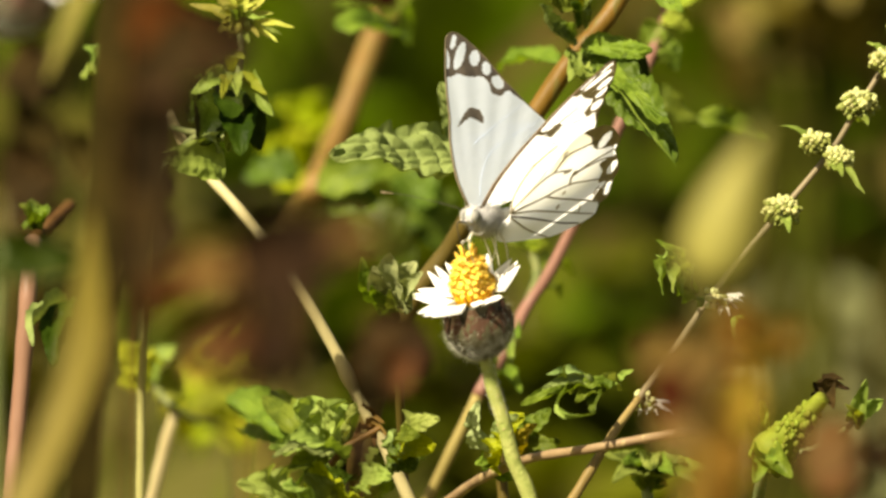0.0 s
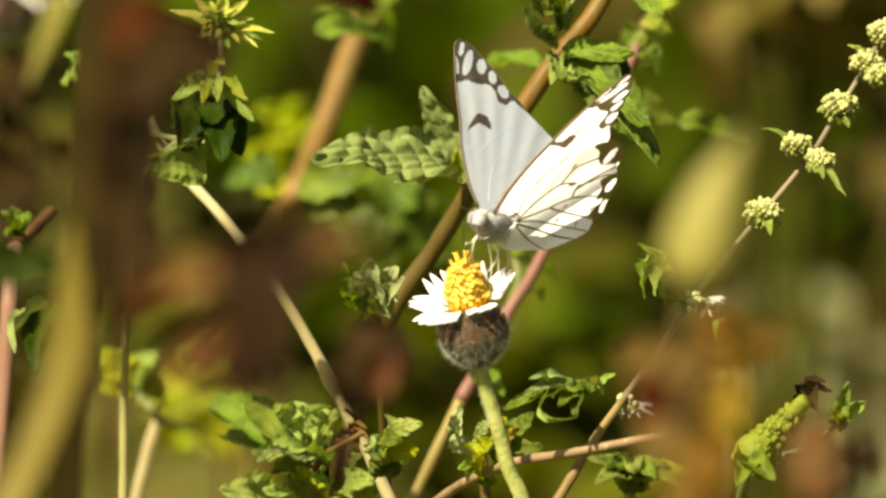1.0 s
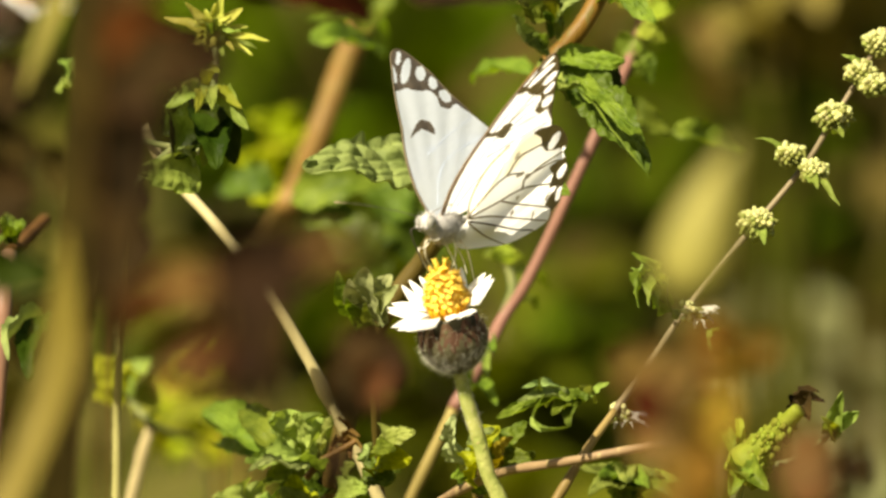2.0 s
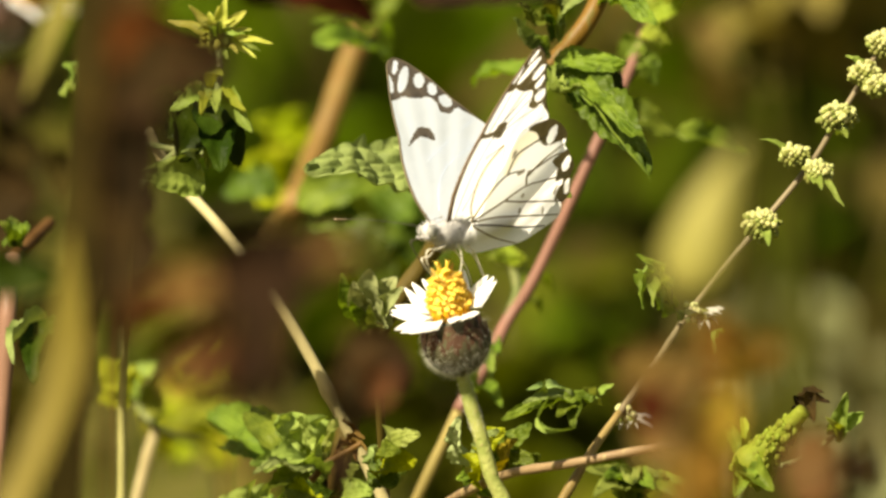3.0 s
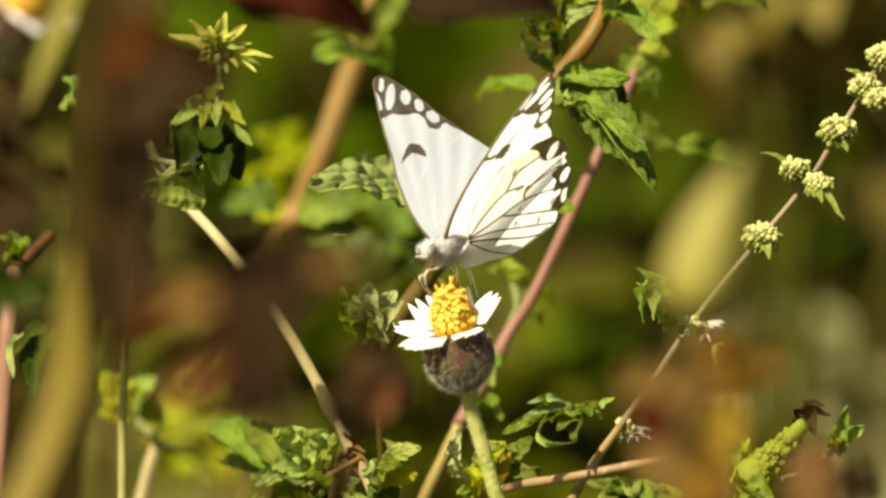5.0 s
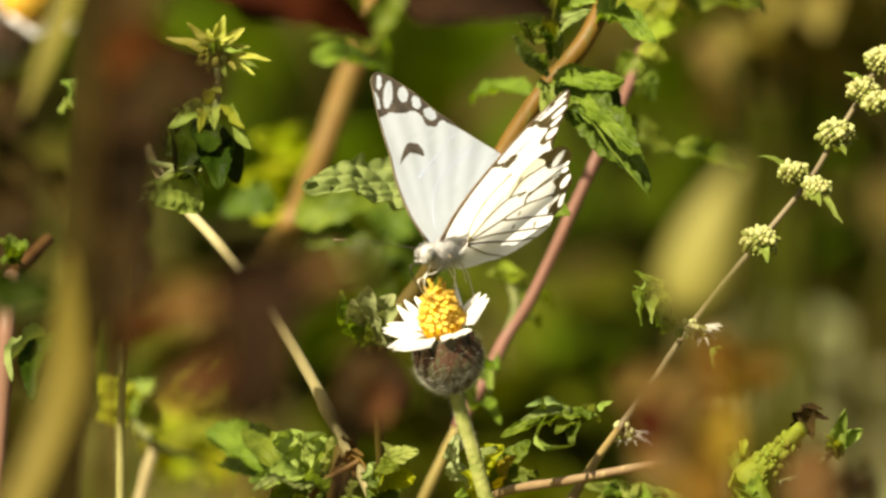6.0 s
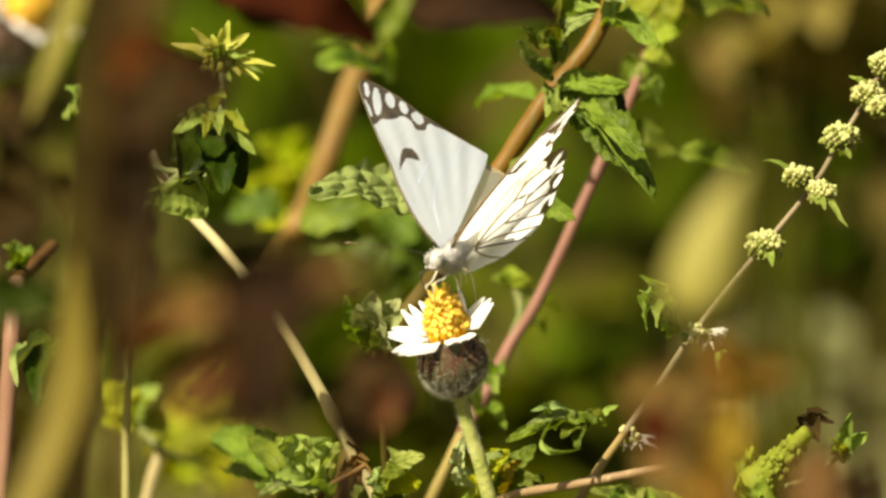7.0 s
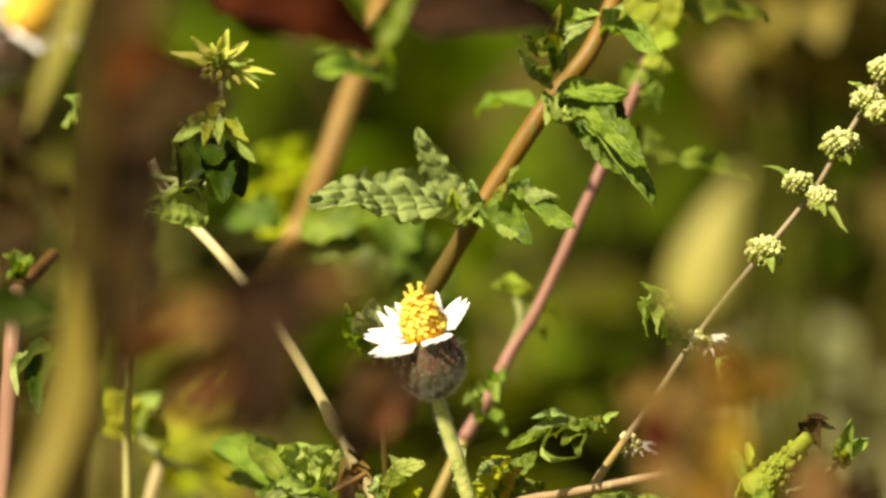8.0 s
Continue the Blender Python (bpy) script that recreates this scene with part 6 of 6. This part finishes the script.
PODS = thing("yellow_pod_weed", grounded((0.0262, 1.5524, 0.3508)), "weed with a drop-shaped pale yellow pod close to the lens", "plant")
stub([(0.0279, 1.5557, 0.3738), (0.0271, 1.5546, 0.3663), (0.0265, 1.5529, 0.3539)], 0.5, 0.8, STEM_OLIVE, PODS)
bm = bmesh.new()
c0, c1 = Vector((0.0284, 1.5557, 0.3728)), Vector((0.0336, 1.5582, 0.3900))
rings = []
for i in range(17):
    a = i / 16
    r = 4.6 * MM * math.sin(math.pi * min(1, a ** 0.62)) ** 0.7 * (1 - 0.35 * a) + 0.15 * MM
    c = c0.lerp(c1, a) + Vector((-0.0012 * math.sin(a * math.pi), 0, 0))
    rings.append([bm.verts.new(c + Vector((math.cos(w), 0.7 * math.sin(w), 0.15 * math.sin(w))) * r) for w in (math.tau * k / 14 for k in range(14))])
for a, b in zip(rings, rings[1:]):
    for k in range(14):
        bm.faces.new((a[k], a[(k + 1) % 14], b[(k + 1) % 14], b[k]))
bm.faces.new(rings[0][::-1])
bm.faces.new(rings[-1])
part("pod", bm, POD, PODS, "drop-shaped pale yellow pod")

def stone(at, radius, label):
    bm = bmesh.new()
    bmesh.ops.create_icosphere(bm, subdivisions=3, radius=1.0)
    for v in bm.verts:
        v.co = v.co * (1 + 0.25 * noise.noise(v.co * 1.3))
        v.co = Vector((v.co.x * radius * 1.3, v.co.y * radius, max(-0.3, v.co.z) * radius * 0.9))
    bmesh.ops.translate(bm, vec=Vector(at) + Vector((0, 0, 0.25 * radius)), verts=bm.verts)
    ob = new("stone", mesh_of(bm, "stone", STONE))
    return tagged(ob, label, "stone")


stone((0.19, 3.40, 0.0), 0.085, "pale grey weathered stone on the ground")
second = daisy((-0.1447, 1.8200, 0.0), (-0.0547, 1.8000, 0.3757), pose(0, 0, 0, 10, 42, 0), "second white daisy with a yellow disc, a little nearer", False)


# ---- behind: a thicket of weeds, out of focus ----
def far_weed(name, label, at, height, spread, count, size, material, seed, stem=STEM_OLIVE, low=0.1):
    """A weed of many leaves on several stems: stems and crown are its parts."""
    random.seed(seed)
    root = thing(name, at, label, "plant", "weeds behind")
    bc = bmesh.new()
    at = Vector(at)
    for k in range(4):
        w = random.uniform(0, math.tau)
        top = at + Vector((math.cos(w) * spread * 0.6, math.sin(w) * spread * 0.6, height * random.uniform(0.75, 1.0)))
        line = spline([at, at.lerp(top, 0.5) + Vector((random.uniform(-0.2, 0.2) * spread, 0, 0)), top], 12)
        part("stem", tube(bmesh.new(), line, 2.0 * MM, 1.0 * MM, 6), stem, root)
        for q in range(count // 4):
            c = line[random.randint(2, 12)]
            if c.z < low * height:
                continue
            w2 = random.uniform(0, math.tau)
            d = Vector((math.cos(w2), math.sin(w2), random.uniform(-0.4, 0.5)))
            l = size * random.uniform(0.6, 1.3)
            leaf_into(bc, c, c + d * l * MM, l * random.uniform(0.35, 0.6), up=(0, 0, 1), bend=random.uniform(0, 0.8), wrinkle=0, teeth=0, nu=4, nv=2, seed=q)
    part("crown", bc, material, root, kind="stuff")
    return root


# Dark and bright weeds differ by colour, which stands for shade and sun.
random.seed(77)
for x, y, h, s, n, size, mat, label in (
        (0.145, 3.6, 0.3, 0.08, 120, 60, FAR_STRAW, "pale straw-coloured weed with narrow leaves"),
        (0.055, 2.85, 0.3, 0.05, 80, 45, FAR_GREEN, "green leafy weed among the others"),
        (0.118, 3.5, 0.36, 0.05, 100, 60, FAR_STRAW, "pale straw-coloured weed with narrow leaves"),
        (-0.085, 2.15, 0.40, 0.035, 60, 30, FAR_DARK, "leafy weed coloured dark for shade"), (-0.10, 2.35, 0.34, 0.05, 70, 34, FAR_DARK, "leafy weed coloured dark for shade"),
        (-0.10, 2.55, 0.34, 0.10, 90, 40, FAR_DARK, "leafy weed coloured dark for shade"), (0.02, 2.70, 0.36, 0.12, 110, 42, FAR_GREEN, "green leafy weed among the others"),
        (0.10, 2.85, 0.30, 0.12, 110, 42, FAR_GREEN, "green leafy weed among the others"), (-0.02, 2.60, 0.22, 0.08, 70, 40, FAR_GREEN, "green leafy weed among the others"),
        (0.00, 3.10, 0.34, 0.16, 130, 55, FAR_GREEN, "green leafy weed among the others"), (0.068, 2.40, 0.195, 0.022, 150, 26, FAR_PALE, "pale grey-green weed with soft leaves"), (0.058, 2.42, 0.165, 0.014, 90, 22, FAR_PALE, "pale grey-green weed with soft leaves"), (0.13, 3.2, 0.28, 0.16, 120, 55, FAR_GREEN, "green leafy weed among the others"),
        (-0.14, 3.1, 0.30, 0.16, 120, 55, FAR_DARK, "leafy weed coloured dark for shade"), (0.10, 3.6, 0.34, 0.10, 90, 60, FAR_DRY, "dry straw-coloured weed with narrow leaves"),
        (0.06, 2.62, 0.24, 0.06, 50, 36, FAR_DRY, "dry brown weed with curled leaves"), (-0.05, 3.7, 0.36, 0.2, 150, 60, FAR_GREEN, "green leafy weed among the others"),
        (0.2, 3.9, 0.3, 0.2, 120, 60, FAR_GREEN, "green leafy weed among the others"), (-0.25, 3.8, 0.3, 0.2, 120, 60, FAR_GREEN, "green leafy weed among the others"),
        (0.0, 4.4, 0.3, 0.3, 160, 70, FAR_BRIGHT, "green leafy weed coloured bright for sunlight"), (0.3, 4.6, 0.3, 0.3, 160, 70, FAR_GREEN, "green leafy weed among the others"), (-0.3, 4.6, 0.3, 0.3, 160, 70, FAR_DARK, "leafy weed coloured dark for shade")):
    far_weed("background_weed", label, (x * 1.1, y + 0.35, 0), max(0.10, min(h, 0.62 - (y + 0.35) * 0.118)), s, n, size, mat, random.randint(0, 999))


# tall straw-coloured tops by the edge of the thicket
for x, y, n, seed in ((0.066, 2.60, 110, 41), (0.078, 2.66, 100, 42)):
    far_weed("background_weed", "tall straw-coloured weed with narrow leaves on top", (x, y, 0), 0.34, 0.022, n * 3, 26, FAR_STRAW, seed, FAR_DARK, 0.745)
for x, y, h, s, n in ((0.084, 2.86, 0.205, 0.03, 120), (0.050, 2.80, 0.17, 0.03, 60)):
    far_weed("background_weed", "green leafy weed among the others", (x, y, 0), h, s, n, 34, FAR_PALE if x > 0.08 else FAR_GREEN, int(y * 100))
far_weed("background_weed", "dull green leafy weed low down", (0.017, 2.70, 0), 0.215, 0.025, 150, 32, FAR_MID, 61)
for x, y, h, s, n, seed in ((0.034, 2.62, 0.20, 0.03, 90, 62), (0.004, 2.58, 0.20, 0.03, 90, 63), (0.030, 2.42, 0.215, 0.02, 60, 64)):
    far_weed("background_weed", "dull green leafy weed low down", (x, y, 0), h, s, n, 30, FAR_MID, seed)


def motions():
    walk(flower, [
        (0, pose(0.02910, 1.96846, -0.00121, 0.0000, 0.8789, 0.0000)),
        (0.5, pose(0.02910, 1.96847, -0.00113, 0.0000, 0.7456, 0.0000)),
        (1, pose(0.02910, 1.96840, -0.00179, 0.0000, 1.2178, 0.0000)),
        (1.5, pose(0.02910, 1.96846, -0.00130, 0.0000, 0.9567, 0.0000)),
        (3, pose(0.02910, 1.96845, -0.00130, 0.0000, 0.7922, 0.0000)),
        (3.5, pose(0.02910, 1.96842, -0.00158, 0.0000, 0.9324, 0.0000)),
        (4, pose(0.02910, 1.96846, -0.00110, 0.0000, 0.5907, 0.0000)),
        (4.5, pose(0.02910, 1.96838, -0.00187, 0.0000, 0.9687, 0.0000)),
        (6, pose(0.02910, 1.96844, -0.00130, 0.0000, 0.6361, 0.0000)),
        (6.5, pose(0.02910, 1.96843, -0.00151, 0.0000, 0.9418, 0.0000)),
        (7, pose(0.02910, 1.96844, -0.00123, 0.0000, 0.6171, 0.0000)),
        (7.2, pose(0.02910, 1.96843, -0.00140, 0.0000, 0.7817, 0.0000)),
        (7.5, pose(0.02910, 1.96844, -0.00125, 0.0000, 0.6598, 0.0000)),
        (8, pose(0.02910, 1.96857, 0.00000, 0.0000, 0.0000, 0.0000)),
    ])
    walk(fly, [
        (0, pose(0.00399, 1.96855, 0.32263, 0.27, 1.64, -116.74)),
        (0.5, pose(0.00466, 1.96864, 0.32324, -3.50, -2.16, -113.07)),
        (1, pose(0.00781, 1.96854, 0.32246, -8.60, -2.08, -117.94)),
        (1.5, pose(0.00491, 1.96864, 0.32317, 0.65, -4.52, -121.29)),
        (2.8, pose(-0.00017, 1.96869, 0.32357, 7.08, 9.33, -124.85)),
        (3, pose(0.00178, 1.96861, 0.32299, 6.23, 7.27, -127.36)),
        (3.5, pose(0.00224, 1.96856, 0.32262, 9.95, 8.37, -131.24)),
        (4, pose(0.00039, 1.96862, 0.32310, 7.74, 10.61, -134.44)),
        (4.5, pose(0.00264, 1.96849, 0.32217, -1.93, 14.92, -131.09)),
        (4.7, pose(0.00137, 1.96854, 0.32250, -0.59, 10.74, -126.85)),
        (6, pose(0.00118, 1.96858, 0.32285, -3.00, 13.60, -122.53)),
        (6.5, pose(0.00274, 1.96849, 0.32216, -3.22, 15.08, -130.93)),
        (7, pose(0.00156, 1.96859, 0.32289, -8.27, 15.25, -119.77)),
        (7.2, pose(-0.00022, 1.96853, 0.32244, 4.67, 9.27, -132.23)),
        (7.4, pose(-0.00116, 1.96870, 0.32362, -8.59, 8.49, -134.05)),
        (7.43, pose(-0.00205, 1.96903, 0.32598, -4.6281, -12.3349, -125.2553)),
        (7.47, pose(-0.00485, 1.96641, 0.33199, 13.6746, -39.0505, -114.1375)),
        (7.5, pose(-0.00828, 1.96461, 0.33769, 5.8676, -46.3640, -100.2320)),
        (7.52, pose(-0.01031, 1.95825, 0.34127, 8.8451, -45.3463, -107.0286)),
        (7.55, pose(-0.01544, 1.94872, 0.34675, 14.0491, -40.9968, -134.0911)),
        (7.6, pose(-0.02825, 1.93875, 0.35279, -15.0755, -15.9819, -149.7105)),
        (7.64, pose(-0.03479, 1.93380, 0.34834, -16.7456, -3.9284, -149.7643)),
        (7.67, pose(-0.04612, 1.93260, 0.33686, -9.8826, 0.6655, -149.2033)),
        (7.7, pose(-0.05022, 1.93220, 0.33396, -9.5877, 1.7996, -149.0655)),
        (7.72, pose(-0.05411, 1.93201, 0.33266, -9.5916, 1.7931, -149.0667)),
        (7.8, pose(-0.10178, 1.93218, 0.33686, -9.6072, 1.7671, -149.0714)),
        (7.9, pose(-0.11579, 1.93253, 0.33933, -9.8953, -9.7611, -150.4821)),
        (8.0, pose(-0.13135, 1.93255, 0.33950, -9.9143, -9.7941, -150.4842)),
    ])
    # each wing's own turn at its hinge while the insect sits, then the strokes of its flight
    near_fore = [(0, pose(0.00075, -0.00007, 0.00054, 55.6, -2.0, -6.5)), (0.5, pose(0.00070, 0.00002, 0.00045, 57.8, 3.0, -8.8)), (1, pose(0.00064, 0.00028, 0.00021, 62.3, 0.6, -5.4)), (1.5, pose(0.00072, 0.00011, 0.00038, 59.0, 0.5, -5.7)), (2.8, pose(0.00055, 0.00036, 0.00037, 60.5, 0.0, -3.0)), (3, pose(0.00051, 0.00043, 0.00030, 62.3, -0.2, -1.2)), (3.5, pose(0.00050, 0.00040, 0.00034, 60.9, -1.8, -3.2)), (4, pose(0.00044, 0.00046, 0.00028, 60.1, -1.3, 0.3)), (4.5, pose(0.00044, 0.00056, 0.00016, 64.7, -3.3, -2.5)), (4.7, pose(0.00050, 0.00050, 0.00018, 63.7, 0.2, -4.1)), (6, pose(0.00072, 0.00015, 0.00027, 59.3, -11.7, -0.6)), (6.5, pose(0.00082, 0.00015, 0.00016, 56.8, -12.7, 7.0)), (7, pose(0.00068, 0.00034, 0.00012, 58.8, -9.4, 3.9)), (7.2, pose(0.00055, 0.00036, 0.00032, 56.7, -2.3, -5.7)), (7.4, pose(0.00046, 0.00044, 0.00032, 56.0, 3.4, -9.4))]
    near_hind = [(0, pose(-0.00125, 0.00252, -0.00091, 55.5, 4.3, -9.9)), (0.5, pose(-0.00117, 0.00234, -0.00087, 58.5, 6.0, -8.9)), (1, pose(-0.00114, 0.00223, -0.00075, 60.8, 4.4, -4.3)), (1.5, pose(-0.00115, 0.00228, -0.00082, 56.5, 4.9, -3.5)), (2.8, pose(-0.00112, 0.00223, -0.00076, 60.0, 1.4, 1.1)), (3, pose(-0.00115, 0.00228, -0.00079, 60.4, 2.6, 2.0)), (3.5, pose(-0.00113, 0.00226, -0.00079, 56.6, 1.3, 1.9)), (4, pose(-0.00112, 0.00224, -0.00073, 56.0, 1.0, 5.3)), (4.5, pose(-0.00113, 0.00222, -0.00071, 62.0, -3.2, 3.2)), (4.7, pose(-0.00113, 0.00222, -0.00071, 62.3, 1.8, -1.2)), (6, pose(-0.00122, 0.00235, -0.00072, 58.1, -2.4, -3.1)), (6.5, pose(-0.00135, 0.00242, -0.00064, 55.5, -2.1, 3.5)), (7, pose(-0.00121, 0.00227, -0.00065, 62.2, -2.7, 0.2)), (7.2, pose(-0.00109, 0.00217, -0.00064, 51.2, 3.8, 1.1)), (7.4, pose(-0.00107, 0.00220, -0.00078, 56.1, -1.4, -2.9))]
    far_fore = [(0, pose(0.00214, -0.00136, 0.00071, -59.2, 3.9, -17.0)), (0.5, pose(0.00207, -0.00123, 0.00077, -55.3, 4.4, -13.7)), (1, pose(0.00209, -0.00134, 0.00091, -51.2, 4.1, -10.5)), (1.5, pose(0.00201, -0.00119, 0.00081, -56.4, 3.6, -10.0)), (2.8, pose(0.00215, -0.00139, 0.00075, -56.9, -0.4, -6.8)), (3, pose(0.00223, -0.00152, 0.00086, -55.0, 0.4, -7.6)), (3.5, pose(0.00219, -0.00145, 0.00084, -52.8, -0.9, -8.3)), (4, pose(0.00222, -0.00147, 0.00080, -55.0, -1.0, -3.7)), (4.5, pose(0.00221, -0.00156, 0.00099, -46.7, -4.9, -2.9)), (4.7, pose(0.00221, -0.00153, 0.00089, -46.4, -1.2, -5.8)), (6, pose(0.00208, -0.00132, 0.00083, -46.3, -1.6, -7.3)), (6.5, pose(0.00209, -0.00133, 0.00079, -50.5, -0.6, -1.0)), (7, pose(0.00210, -0.00142, 0.00090, -40.5, -2.1, -1.8)), (7.2, pose(0.00211, -0.00130, 0.00059, -52.3, 3.4, -2.0)), (7.4, pose(0.00217, -0.00146, 0.00087, -15.3, -6.2, 1.3))]
    far_hind = [(t, m @ pose(-0.0018, -0.0004, -0.0003)) for t, m in far_fore]
    left = ((7.43, 30.0), (7.47, -28.0), (7.5, -38.0), (7.52, -34.0), (7.55, 20.0), (7.6, 62.0), (7.64, 20.0), (7.67, 50.0), (7.7, 55.0), (7.72, 52.0), (7.8, -20.0), (7.9, 50.0), (8.0, 0.0))
    right = ((7.43, 10.0), (7.47, -28.0), (7.5, -40.0), (7.52, -36.0), (7.55, 20.0), (7.6, 62.0), (7.64, 20.0), (7.67, 70.0), (7.7, 75.0), (7.72, 72.0), (7.8, -20.0), (7.9, 50.0), (8.0, 0.0))
    for w, side, fore in wings:
        sitting = (near_fore if fore else near_hind) if side > 0 else (far_fore if fore else far_hind)
        walk(w, sitting + [(t, pose(*HINGE[side, fore], a * side)) for t, a in (left if side > 0 else right)])
    walk(BIG, [
        (0, pose(-0.01738, 1.99520, 0.00014, 0.0000, 0.0000, 0.0000)),
        (0.5, pose(-0.01702, 1.99522, 0.00029, 0.0000, 0.0000, 0.0000)),
        (1, pose(-0.01724, 1.99521, 0.00021, 0.0000, 0.0000, 0.0000)),
        (1.5, pose(-0.01745, 1.99524, 0.00043, 0.0000, 0.0000, 0.0000)),
        (3, pose(-0.01810, 1.99522, 0.00029, 0.0000, 0.0000, 0.0000)),
        (3.5, pose(-0.01752, 1.99521, 0.00021, 0.0000, 0.0000, 0.0000)),
        (4, pose(-0.01760, 1.99518, 0.00000, 0.0000, 0.0000, 0.0000)),
        (4.5, pose(-0.01745, 1.99520, 0.00014, 0.0000, 0.0000, 0.0000)),
        (6, pose(-0.01810, 1.99520, 0.00014, 0.0000, 0.0000, 0.0000)),
        (6.5, pose(-0.01817, 1.99521, 0.00021, 0.0000, 0.0000, 0.0000)),
        (7, pose(-0.01810, 1.99520, 0.00014, 0.0000, 0.0000, 0.0000)),
        (7.5, pose(-0.01803, 1.99520, 0.00014, 0.0000, 0.0000, 0.0000)),
        (8, pose(-0.01810, 1.99518, 0.00000, 0.0000, 0.0000, 0.0000)),
    ])


motions()
